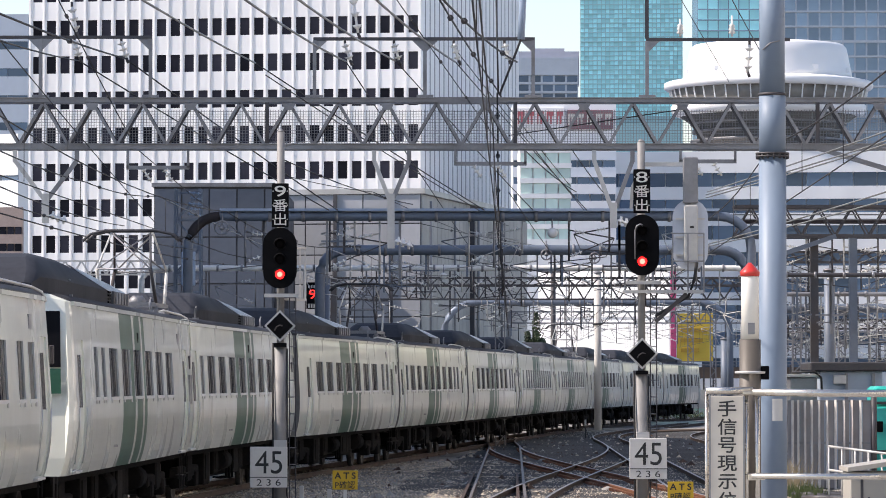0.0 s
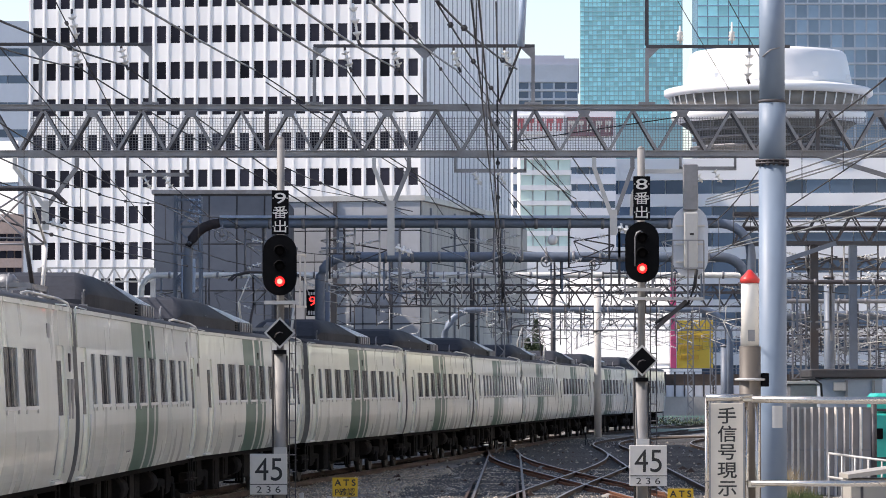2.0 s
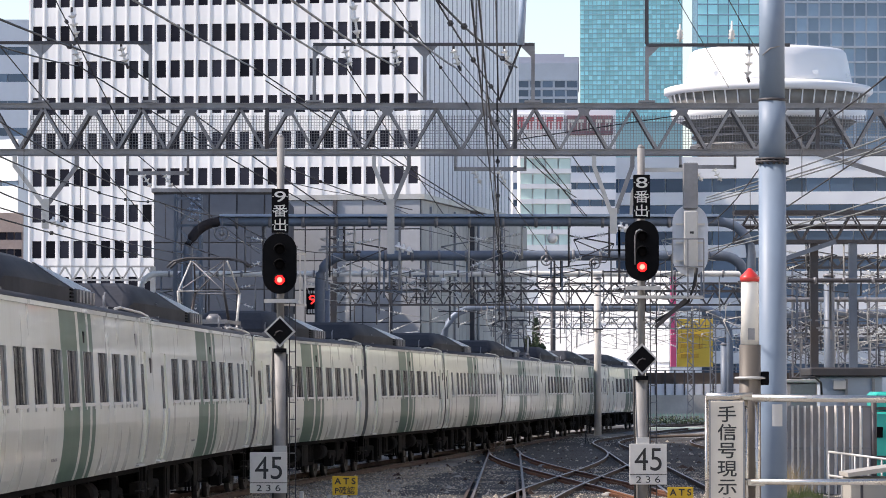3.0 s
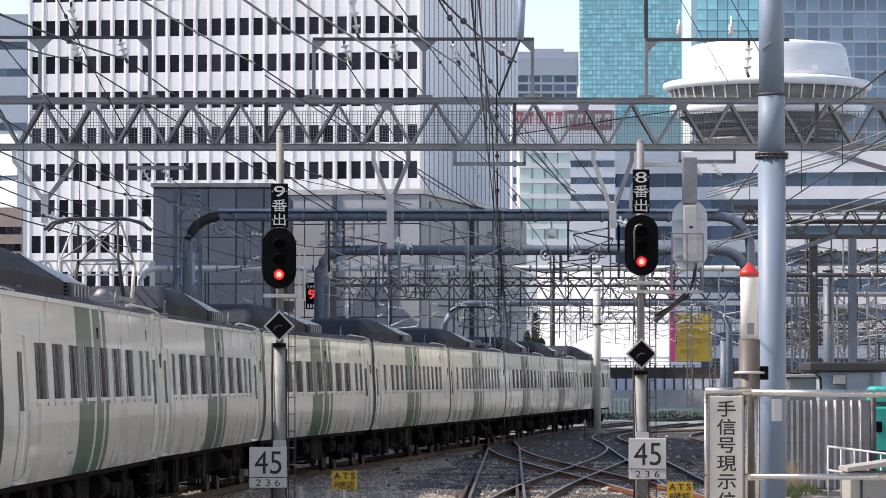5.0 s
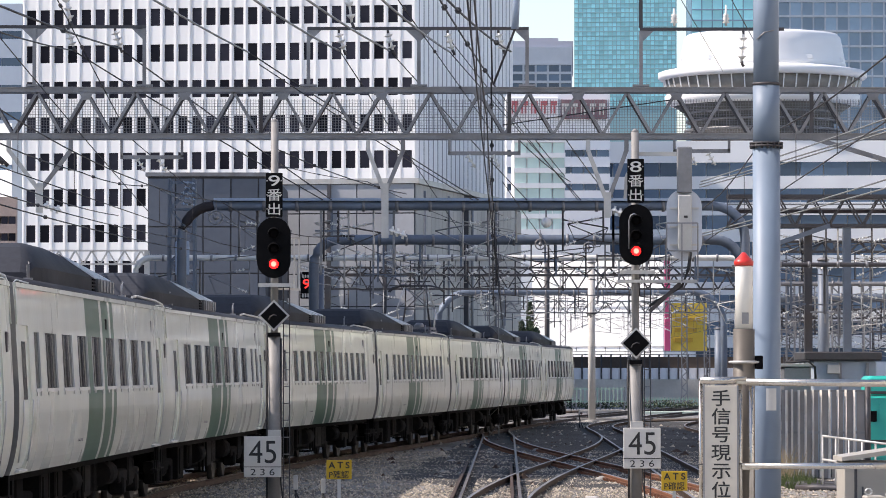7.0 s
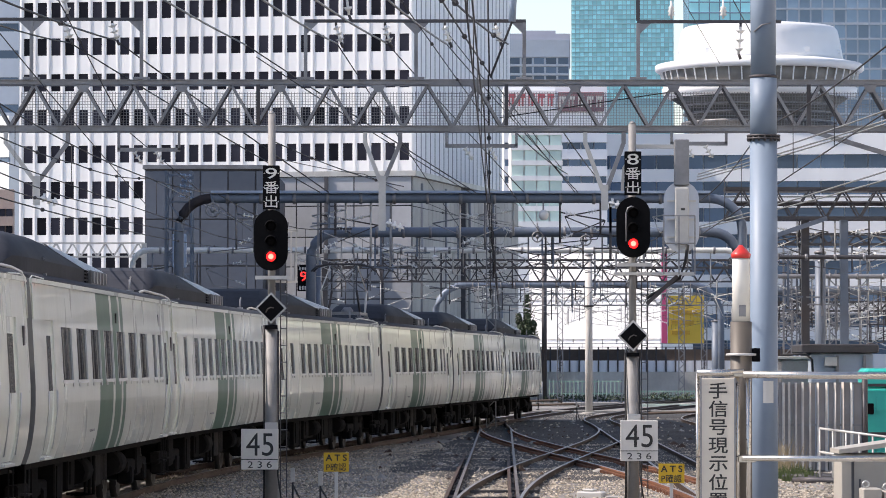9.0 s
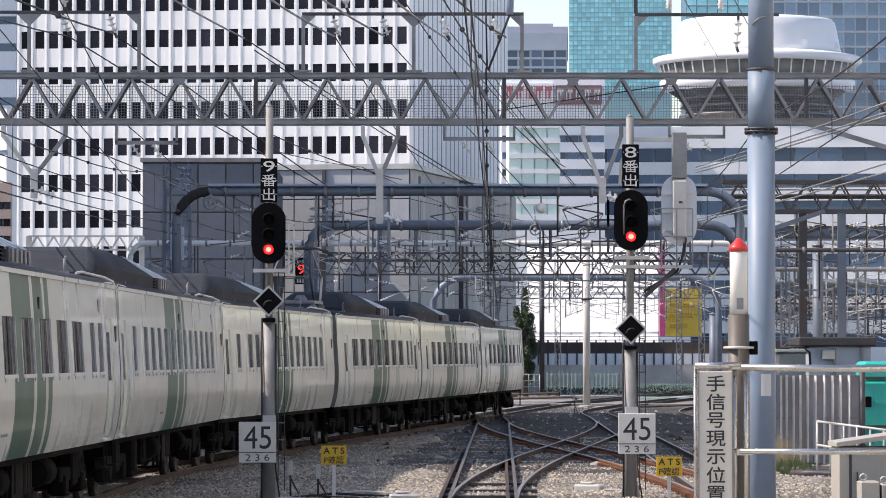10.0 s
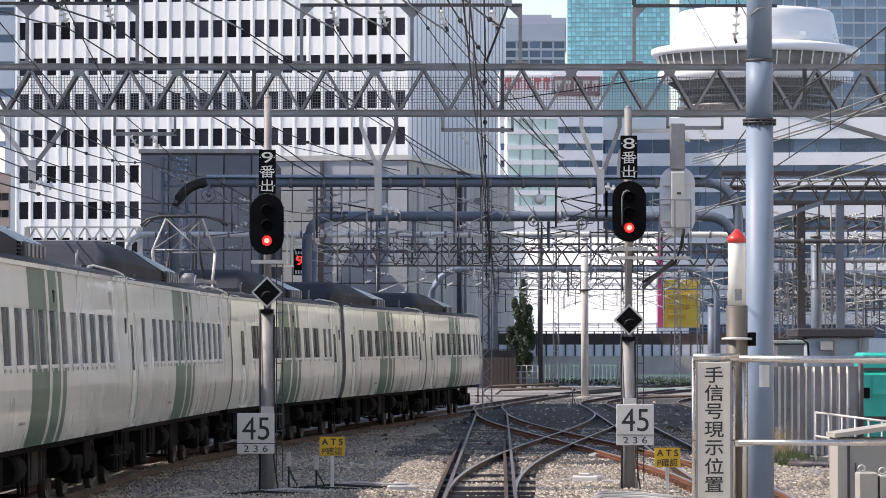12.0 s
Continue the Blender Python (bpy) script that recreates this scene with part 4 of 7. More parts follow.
def sign_board(xa, xb, za, zb, d, count, ground, label):
    b = thing("sign_board", ((xa + xb) / 2, d, za), label, "sign")
    bm = bmesh.new()
    bevelled(bm, (xa, d, za), (xb, d + 0.4, zb), 0.05)
    part("panel", bm, ground, b)
    w = (xb - xa) / count
    h = zb - za
    for i in range(count):
        bm = bmesh.new()
        x = xa + w * i
        box(bm, (x + w * 0.15, d - 0.08, za + h * 0.2), (x + w * 0.3, d - 0.004, zb - h * 0.2))
        box(bm, (x + w * 0.304, d - 0.08, zb - h * 0.4), (x + w * 0.85, d - 0.004, zb - h * 0.2))
        box(bm, (x + w * 0.5, d - 0.08, za + h * 0.2), (x + w * 0.68, d - 0.004, zb - h * 0.404))
        part("sign_shape", bm, SIGN_RED if ground is WHITE_WALL else SIGN_WHITE, b)


sign_board(7.449, 12.377, 28.285, 30.356, 384.62, 5, WHITE_WALL, "white sign board with red plain shapes")
sign_board(12.606, 17.305, 28.17, 30.126, 384.62, 5, SIGN_MAROON, "maroon sign board with pale plain shapes")


def tower(name, xa, xb, d, top, bottom, cols, rows, glass, mullion, label, turn=0.0, deep=30, gap=0.35):
    """A curtain-wall tower: a core, each pane its own, and thin mullions between floors."""
    b = tagged(new(name), label, "tower")
    b.matrix_basis = Matrix.Translation((xb, d, -0.2)) @ pose(0, 0, 0, 0, 0, -turn)
    w = (xb - xa) / math.cos(radians(turn))
    bm = bmesh.new()
    box(bm, (-w, 0.3, 0), (0, deep, top + 4))
    part("core", bm, mullion, b)
    pw, ph = w / cols, (top - bottom) / rows
    pane = pane_mesh("window", pw - gap, ph - gap * 1.3, glass)
    side = pane_mesh("side_window", deep / 8 - gap, ph - gap * 1.3, glass)
    for r in range(rows):
        for c in range(cols):
            put(pane, b, (-w + pw * (c + 0.5), 0.24, bottom + ph * (r + 0.5)), name="window")
        if turn > 3:
            for c in range(8):
                put(side, b, (0.06, 0.3 + deep / 8 * (c + 0.5), bottom + ph * (r + 0.5)), 90, "side_window")
    bm = bmesh.new()
    for r in range(rows + 1):
        box(bm, (-w, -0.02, bottom + ph * r - gap / 2), (0, 0.299, bottom + ph * r + gap / 2))
    for r in range(rows // 4):
        box(bm, (-w, -0.12, bottom + ph * r * 4 - gap * 0.7), (0, 0.0, bottom + ph * r * 4 + gap * 0.7))
    tagged(part("mullion", bm, mullion, b), kind="stuff")
    return b


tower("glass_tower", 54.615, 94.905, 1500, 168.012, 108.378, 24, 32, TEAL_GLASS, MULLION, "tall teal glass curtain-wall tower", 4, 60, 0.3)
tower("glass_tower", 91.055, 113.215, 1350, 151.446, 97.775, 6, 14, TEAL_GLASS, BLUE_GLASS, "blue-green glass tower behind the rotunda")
tower("glass_tower", 99.471, 140.507, 1100, 123.836, 66.926, 12, 13, BLUE_GLASS, GREY_MULLION, "blue-grey glass office tower with pale grid", 0, 30, 0.5)
tower("glass_tower", 17.728, 32.232, 900, 76.083, 65.292, 5, 5, STRIP_GLASS, GREY_MULLION, "blue-grey block with glass floors and plain top", 0, 20, 0.5)
bm = bmesh.new()
box(bm, (17.478, 902, 73.385), (32.537, 920, 81.482))
box(bm, (20.974, 903, 81.482), (29.041, 915, 82.292))
alone("roof_storey", bm, mat("mauve grey wall", (0.42, 0.43, 0.50), 0.7, 0, 0.05, 0.1, 1, 0.0), "mauve-grey windowless top storey of a far block", "building")
banded_block("far_building", -100.755, -87.981, 0, 78.691, 800, 5, 5.731, 3, mat("pale blue wall", (0.50, 0.56, 0.64), 0.7, 0, 0.05, 0.1, 1, 0.0), STRIP_GLASS, "far pale blue-grey building", 30, 0.3, 1.791)
# white block added and turned sunwards to fill a bright white area
banded_block("far_building", -84.519, -65.717, 0, 39.639, 600, 4, 5.373, 6, WHITE_WALL, STRIP_GLASS, "far white building behind the train", 6, 0.15, 1.97, 30)
banded_block("far_building", -36.44, -33.396, 0, 15.473, 300, 4, 1.343, 5, BROWN_WALL, OFFICE_GLASS, "small brown building beside the line", 1.2, 0.45, 0.806)
# stands in for a blown-out white background, turned so the sun whitens it
banded_block("low_building", 7.436, 20.485, 0, 11.114, 330, 3, 3.448, 9, WHITE_WALL, WHITE_RIB, "low white building beyond the tracks", 6, 0.12, 0.985, 32)

# banner on a far wall
b = thing("banner", (19.876, 300, 3.96), "yellow banner with a magenta edge on a far wall", "banner")
bm = bmesh.new()
bevelled(bm, (18.533, 300, 4.05), (21.398, 300.2, 7.854), 0.03)
part("yellow_field", bm, BANNER_YELLOW, b)
bm = bmesh.new()
bevelled(bm, (18.041, 299.95, 4.05), (18.489, 300.25, 11.214), 0.03)
part("magenta_edge", bm, SIGN_MAGENTA, b)
bm = bmesh.new()
for k in range(3):
    box(bm, (18.847, 299.9, 6.377 - k * 0.8), (20.861 - k * 0.3, 299.99, 6.377 - k * 0.8 + 0.3))
part("writing_bar", bm, mat("ochre bars", (0.5, 0.3, 0.03), 0.6), b)


# ---- plain unseen blocks added on both sides to steer the light ----
def side_block(name, lo, hi, material, label):
    b = thing(name, ((lo[0] + hi[0]) / 2, (lo[1] + hi[1]) / 2, -0.2), label, "building", kind="structure")
    bm = bmesh.new()
    box(bm, lo, hi)
    part("wall", bm, material, b)
    face = hi[0] if lo[0] < 0 else lo[0]
    s = 1 if lo[0] < 0 else -1
    z = 3.0
    while z < hi[2] - 2:
        bm = bmesh.new()
        box(bm, (min(face, face + s * 0.05), lo[1] + 1, z), (max(face, face + s * 0.05), hi[1] - 1, z + 1.5))
        part("window_band", bm, OFFICE_GLASS, b)
        z += 3.8
    return b


# out of view; its height is set to throw shade over the tracks
side_block("wall_left", (-60, 86, -0.2), (-28, 168, 37.5), CONCRETE, "tall plain concrete block added out of view to shade the yard")
# unseen reflector: bounces sunlight onto the train's shaded side
side_block("wall_right", (25, -40, -0.2), (45, 186, 20), mat("sunlit pale wall", (0.80, 0.77, 0.71), 0.8, 0, 0.08, 0.2, 2, 0.1), "long pale plain block added out of view to bounce sun onto the train")

# unseen dark wall, added only for its reflection in the lower car sides
bm = bmesh.new()
a, b = Vector((28, 190, 0)), Vector((55, 400, 0))
u = Vector((0.99, -0.13, 0))
for k in range(30):
    p, q = a.lerp(b, k / 30), a.lerp(b, (k + 0.93) / 30)
    low, high = [p, q, q + u, p + u], 4.6 + 0.5 * (k % 3)
    f = [bm.verts.new((v.x, v.y, -0.2)) for v in low]
    h = [bm.verts.new((v.x, v.y, high)) for v in low]
    for i in range(4):
        bm.faces.new((f[i], f[(i + 1) % 4], h[(i + 1) % 4], h[i]))
    bm.faces.new(h)
tagged(alone("wall_far_right", bm, DARK_JOINT, "dark low wall added out of view to be mirrored in the train", "wall"), kind="structure")


# ---- overhead line structures ----
def insulator(bm, p, q, n=4, r=0.09, mi=0):
    """A string of porcelain discs from p to q."""
    p, q = Vector(p), Vector(q)
    d = (q - p)
    tube(bm, [p, q], r * 0.3, 6, mi)
    for i in range(n):
        a = p + d * ((i + 0.35) / n)
        tube(bm, [a, a + d * (0.18 / n), a + d * (0.32 / n)], r, 10, mi, r * 0.45)


def truss_gantry():
    d = 90.0
    zt, zb = 9.076, 7.97
    x0, x1 = -11.335, 11.496
    g = thing("truss_gantry", ((x0 + x1) / 2, d, -0.2), "grey steel truss gantry with zigzag bracing spanning all tracks", "gantry")
    pitch = 1.171
    first = -11.278
    for y in (d, d + 0.55):
        for z, h in ((zt, 0.10), (zb, 0.12)):
            bm = bmesh.new()
            box(bm, (x0, y - 0.05, z - h / 2), (x1, y + 0.05, z + h / 2))
            box(bm, (x0, y - 0.09, z + h / 2), (x1, y + 0.06, z + h / 2 + 0.018))
            part("chord", bm, STEEL_GREY, g)
        n = 0
        x = first
        while x < x1 - pitch:
            for a, b in ((x, x + pitch / 2), (x + pitch, x + pitch / 2)):
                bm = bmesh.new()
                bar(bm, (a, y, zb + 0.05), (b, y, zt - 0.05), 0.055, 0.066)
                # rear braces take dark steel, their shade put into the colour
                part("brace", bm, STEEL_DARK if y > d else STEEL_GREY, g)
            if y == d and n % 2 == 0:
                bm = bmesh.new()
                plate(bm, [(x + pitch / 2 - 0.17, zt - 0.06), (x + pitch / 2 + 0.17, zt - 0.06), (x + pitch / 2 + 0.08, zt - 0.24), (x + pitch / 2 - 0.08, zt - 0.24)], y - 0.065, y - 0.052)
                part("gusset", bm, STEEL_GREY, g)
            x += pitch
            n += 1
    for px in (472, 912, 1448):
        bm = bmesh.new()
        x = x0 + (px + 60) * d / 6700
        bar(bm, (x, d, zb), (x, d, zt), 0.09, 0.09)
        part("upright", bm, STEEL_DARK, g)
    # splice plates with bolts
    for xa, xb, z in ((-9.32, -8.515, zt), (-9.858, -8.944, zb), (-0.121, 0.994, zt), (0.349, 1.424, zb)):
        bm = bmesh.new()
        box(bm, (xa, d - 0.075, z - 0.075), (xb, d - 0.052, z + 0.075))
        k = xa + 0.06
        while k < xb:
            for s in (-1, 1):
                lathe(bm, (k, d - 0.076, z + s * 0.05), [(0.016, 0), (0.016, -0.02)], 6, 0, "y")
            k += 0.1
        part("splice_plate", bm, STEEL_GREY, g)
    # fine netting behind the bracing
    bm = bmesh.new()
    x = -9.884
    while x < x1:
        box(bm, (x - 0.006, d + 0.60, zb + 0.02), (x + 0.006, d + 0.61, zt - 0.18))
        x += 0.066
    z = zb + 0.03
    while z < zt - 0.17:
        box(bm, (-9.884, d + 0.611, z - 0.005), (x1, d + 0.62, z + 0.005))
        z += 0.066
    tagged(part("netting", bm, STEEL_GREY, g, "fine wire netting"), kind="stuff")
    # haunch towards the column outside the view
    bm = bmesh.new()
    bar(bm, (8.81, d, zb), (11.496, d, 7.162), 0.08, 0.11)
    part("haunch", bm, STEEL_GREY, g)
    for xa in (x0, x1):
        bm = bmesh.new()
        box(bm, (xa - 0.15, d + 0.1, -0.2), (xa + 0.15, d + 0.45, zt))
        part("column", bm, STEEL_GREY, g)
    return g


truss_gantry()


def v_hanger(xl, xr, xm, zv, zend, d, label="grey steel V-shaped drop bracket under the gantry"):
    top = 7.889
    h = thing("drop_bracket", (xm, d, zend), label, "bracket")
    for x in (xl, xr):
        bm = bmesh.new()
        bar(bm, (x, d, top), (x, d, top - 0.28), 0.10, 0.10)
        bar(bm, (x, d, top - 0.25), (xm + (0.05 if x > xm else -0.05), d, zv), 0.085, 0.10)
        # left leg in paler steel, brightened by colour against its shading
        part("leg", bm, STEEL_PALE if x < xm else STEEL_GREY, h)
    bm = bmesh.new()
    box(bm, (xm - 0.085, d - 0.06, zend), (xm + 0.085, d - 0.045, zv + 0.12))
    box(bm, (xm - 0.075, d + 0.02, zend), (xm + 0.075, d + 0.035, zv + 0.12))
    bar(bm, (xm, d - 0.01, zend), (xm, d - 0.01, zv), 0.1, 0.06)
    part("stub", bm, STEEL_PALE, h)
    bm = bmesh.new()
    for k in range(3):
        z = zend + 0.18 - 0.05 * k
        insulator(bm, (xm + 0.15 + 0.13 * k, d, z - 0.10), (xm + 0.19 + 0.13 * k, d, z + 0.10), 1, 0.11)
    part("insulator", bm, PORCELAIN, h, "white porcelain insulators")
    return h


v_hanger(-10.193, -8.716, -9.455, 6.731, 6.152, 90)
v_hanger(-1.638, -0.806, -1.236, 6.731, 5.547, 90)
v_hanger(3.599, 4.512, 4.056, 6.516, 6.031, 90)


def portal(xs, ztop, zfoot, d, reach, label):
    """A light frame on the gantry: posts, a beam, corner gussets, hanging insulators."""
    p = thing("wire_frame_support", (xs[0], d, zfoot), label, "bracket")
    bm = bmesh.new()
    box(bm, (reach[0], d - 0.035, ztop - 0.04), (reach[1], d + 0.035, ztop + 0.035))
    part("beam", bm, STEEL_DARK, p)
    for x in xs:
        bm = bmesh.new()
        bar(bm, (x, d, zfoot), (x, d, ztop - 0.04), 0.085, 0.085)
        box(bm, (x - 0.2, d - 0.06, zfoot), (x + 0.2, d + 0.06, zfoot + 0.05))
        part("post", bm, STEEL_GREY, p)
        for s in (-1, 1):
            if reach[0] <= x + s * 0.3 <= reach[1]:
                bm = bmesh.new()
                plate(bm, [(x + s * 0.04, ztop - 0.045), (x + s * 0.3, ztop - 0.045), (x + s * 0.04, ztop - 0.3)], d - 0.02, d + 0.02)
                part("gusset", bm, STEEL_GREY, p)
    return p


portal([-9.589, -6.97], 10.587, 9.157, 90, (-11.335, -6.93), "grey steel frame standing on the gantry with hanging insulators")
portal([-3.062, -0.43, 2.149], 10.547, 9.157, 90, (-3.089, 2.189), "wide grey steel frame standing on the gantry with insulators")
portal([4.862], 10.533, 9.157, 90, (4.835, 8.273), "dark steel post and arm on the gantry")
bm = bmesh.new()
bar(bm, (4.862, 90.05, 10.56), (4.862, 90.05, 12.29), 0.09, 0.09)
alone("mast_extension", bm, STEEL_DARK, "dark upright steel post above the gantry arm", "post")


def u_frame(xl, xr, zlow, d):
    u = thing("hanging_support", (xl, d, zlow), "grey rectangular drop frame hanging under the gantry", "bracket")
    top = 7.916
    for x in (xl, xr):
        bm = bmesh.new()
        bar(bm, (x, d, top), (x, d, zlow), 0.06, 0.06)
        part("leg", bm, STEEL_GREY, u)
    bm = bmesh.new()
    bar(bm, (xl - 0.03, d, zlow), (xr + 0.03, d, zlow), 0.06, 0.09)
    part("crossbar", bm, STEEL_GREY, u)
    bm = bmesh.new()
    for k in (0.25, 0.6):
        x = xl + (xr - xl) * k
        insulator(bm, (x, d, zlow - 0.02), (x + 0.2, d, zlow - 0.34), 3, 0.085)
    part("insulator", bm, PORCELAIN, u, "white porcelain insulators")


for xl, xr, zl in ((-7.507, -6.07, 7.472), (0.295, 1.961, 7.566), (5.654, 6.957, 7.62)):
    u_frame(xl, xr, zl, 90)


def hanging_insulator(x, z, d, long=0.5, lean=0.12, label="white porcelain insulator string on a steel arm"):
    i = thing("insulator_string", (x, d, z - long), label, "insulator", "insulators on the gantry")
    bm = bmesh.new()
    insulator(bm, (x, d, z - 0.1), (x + lean, d, z - long), 3, 0.11)
    part("disc", bm, PORCELAIN, i)
    bm = bmesh.new()
    tube(bm, [(x, d, z + 0.02), (x, d, z - 0.12)], 0.03, 6)
    part("fitting", bm, STEEL_DARK, i)
    bm = bmesh.new()
    tube(bm, [(x + lean, d, z - long), (x + lean + 0.05, d, z - long - 0.12)], 0.035, 6)
    part("fitting", bm, STEEL_DARK, i)


for x, z in ((-8.783, 10.614), (-7.669, 10.587), (-2.337, 10.533), (-1.168, 10.533), (0.255, 10.533), (1.464, 10.533)):
    hanging_insulator(x, z, 90)
hanging_insulator(-8.85, 11.411, 90, 0.70)
hanging_insulator(-2.149, 11.668, 90, 0.98)
for x, z, h in ((5.654, 10.574, 0.42), (6.89, 10.574, 0.5)):
    bm = bmesh.new()
    lathe(bm, (x, 90, z + 0.03), [(0.03, 0), (0.03, 0.06), (0.09, 0.08), (0.05, 0.14), (0.09, 0.17), (0.05, 0.23), (0.08, 0.26), (0.03, 0.30), (0.02, h)], 10)
    alone("post_insulator", bm, PORCELAIN, "white upright porcelain post insulator", "insulator")
hanging_insulator(7.306, 10.506, 90, 0.75, -0.05)


# ---- pipe gantries further on ----
SHOULDER = mat("dark rusted pipe", (0.045, 0.043, 0.048), 0.7, 0.1, 0.2, 2, 14, 0.1, tint=(0.065, 0.05, 0.046), amount=0.6, ior=1.3)
# near-white so the shaded pipe still looks sunlit
PIPE_SUNLIT = mat("white pipe paint", (0.80, 0.79, 0.75), 0.45, 0, 0.08, 0.8, 10, 0.06)
PLATE_BLUE = mat("pale blue painted plate", (0.34, 0.43, 0.56), 0.45, 0, 0.1, 1, 12, 0.05)
POLE_PALE = mat("pale pole concrete", (0.60, 0.58, 0.55), 0.7, 0, 0.08, 0.7, 10, 0.08)
def pipe_gantry(xl, xr, z, r, d, bend, material, label, top_plate=False, foot_l=-0.2, foot_r=-0.2, stubs=8, seed=1):
    """A pipe portal with rounded shoulders; small clamps and drop posts along it."""
    g = thing("pipe_gantry", ((xl + xr) / 2, d, -0.2), label, "gantry")
    pts = [(xl, d, foot_l), (xl, d, z - bend)]
    for k in range(1, 7):
        a = math.pi / 2 * k / 6
        pts.append((xl + bend - bend * math.cos(a), d, z - bend + bend * math.sin(a)))
    right = [(2 * (xl + xr) / 2 - x, y, zz) for x, y, zz in pts[::-1]]
    right[-1] = (xr, d, foot_r)
    bm = bmesh.new()
    tube(bm, pts + right, r, 14)
    part("pipe_frame", bm, material, g)
    if top_plate:
        bm = bmesh.new()
        tube(bm, pts[2:], r + 0.006, 14)
        part("shoulder", bm, SHOULDER, g, "dark rusted pipe shoulder")
    rnd = random.Random(seed)
    # top plate paler than the pipe: light from above put into its colour
    if top_plate:
        bm = bmesh.new()
        box(bm, (xl + bend, d - 0.2, z + r + 0.003), (xr - bend, d + 0.1, z + r + 0.08))
        part("top_plate", bm, PLATE_BLUE, g)
    n = int((xr - xl) / 1.1)
    for k in range(n):
        x = xl + bend + (xr - xl - 2 * bend) * (k + 0.5) / n
        bm = bmesh.new()
        lathe(bm, (x - 0.05, d, z), [(r + 0.005, 0), (r + 0.035, 0.01), (r + 0.035, 0.09), (r + 0.005, 0.1)], 12, 0, "x")
        part("clamp", bm, STEEL_GREY, g)
    for k in range(stubs):
        x = xl + bend + (xr - xl - 2 * bend) * rnd.random()
        h = rnd.uniform(0.6, 2.0)
        bm = bmesh.new()
        bar(bm, (x, d + 0.1, z - r), (x, d + 0.1, z - r - h), 0.07, 0.07)
        if rnd.random() < 0.6:
            bar(bm, (x - 0.5, d + 0.1, z - r - h * 0.8), (x + 0.5, d + 0.1, z - r - h * 0.8), 0.05, 0.05)
        part("drop_post", bm, rnd.choice([STEEL_BLUE, STEEL_GREY, STEEL_DARK]), g)
    return g


pipe_gantry(-7.554, 9.125, 7.283, 0.142, 112, 0.95, STEEL_BLUE, "dark blue-grey steel pipe gantry with top plate paled as sunlit, rounded shoulders", True, stubs=10, seed=4)
pipe_gantry(-4.619, 11.4, 7.331, 0.191, 142, 0.95, STEEL_BLUE, "blue-grey steel pipe gantry with rounded shoulders", stubs=10, seed=7)
pipe_gantry(-13.148, 13.443, 7.348, 0.128, 165, 0.7, PIPE_SUNLIT, "pale steel pipe gantry with sunlight put into its colour", stubs=12, seed=9)
pipe_gantry(0.07, 17.89, 7.349, 0.211, 236, 1.9, STEEL_BLUE, "blue-grey pipe gantry with wide rounded shoulders", stubs=6, seed=12)
pipe_gantry(10.62, 17.496, 5.998, 0.076, 128, 0.5, STEEL_DARK, "dark pipe frame beside the tracks", stubs=6, seed=15)
pipe_gantry(12.557, 20.951, 5.863, 0.09, 150, 0.5, STEEL_GREY, "grey pipe frame beside the tracks", stubs=6, seed=18)
pipe_gantry(14.676, 23.659, 5.796, 0.209, 175, 0.6, STEEL_BLUE, "blue-grey pipe frame with drop posts", stubs=8, seed=19)


def lattice_beam(x0, x1, zt, zb, d, pitch, material, label, deep=0.5):
    g = thing("lattice_beam", ((x0 + x1) / 2, d, zb), label, "gantry")
    for y in (d, d + deep):
        for z in (zt, zb):
            bm = bmesh.new()
            bar(bm, (x0, y, z), (x1, y, z), 0.09, 0.09)
            part("chord", bm, material, g)
        x = x0
        while x < x1 - pitch * 0.5:
            bm = bmesh.new()
            bar(bm, (x, y, zb), (x + pitch / 2, y, zt), 0.06, 0.06)
            bar(bm, (x + pitch / 2, y, zt), (x + pitch, y, zb), 0.06, 0.06)
            part("brace", bm, material, g)
            x += pitch
    for xa in (x0, x1):
        bm = bmesh.new()
        box(bm, (xa - 0.15, d + 0.05, -0.2), (xa + 0.15, d + deep - 0.05, zt))
        part("column", bm, material, g)
    return g


lattice_beam(-6.608, 17.161, 7.641, 6.876, 205, 0.95, STEEL_DARK, "dark lattice beam gantry across the tracks")
lattice_beam(-5.442, 15.878, 7.568, 7.175, 188, 0.8, STEEL_DARK, "thin dark lattice beam with insulators")
lattice_beam(4.535, 21.933, 7.274, 6.492, 262, 1.1, STEEL_GREY, "far grey lattice beam gantry")
lattice_beam(-24.505, -17.641, 9.764, 8.939, 230, 1.0, STEEL_PALE, "far pale lattice beam beside the office block")


lattice_beam(18.223, 30.029, 5.236, 4.658, 215, 0.9, STEEL_GREY, "far grey lattice beam over the side tracks")
lattice_beam(13.514, 22.347, 7.89, 7.46, 160, 0.8, STEEL_DARK, "dark lattice beam over the side tracks")
lattice_beam(16.104, 26.538, 5.524, 5.07, 190, 0.9, STEEL_DARK, "dark lattice beam over the side tracks")


SCREEN_BROWN = mat("dark brown screen sheet", (0.07, 0.055, 0.055), 0.8, 0, 0.2, 1, 8, 0.1)


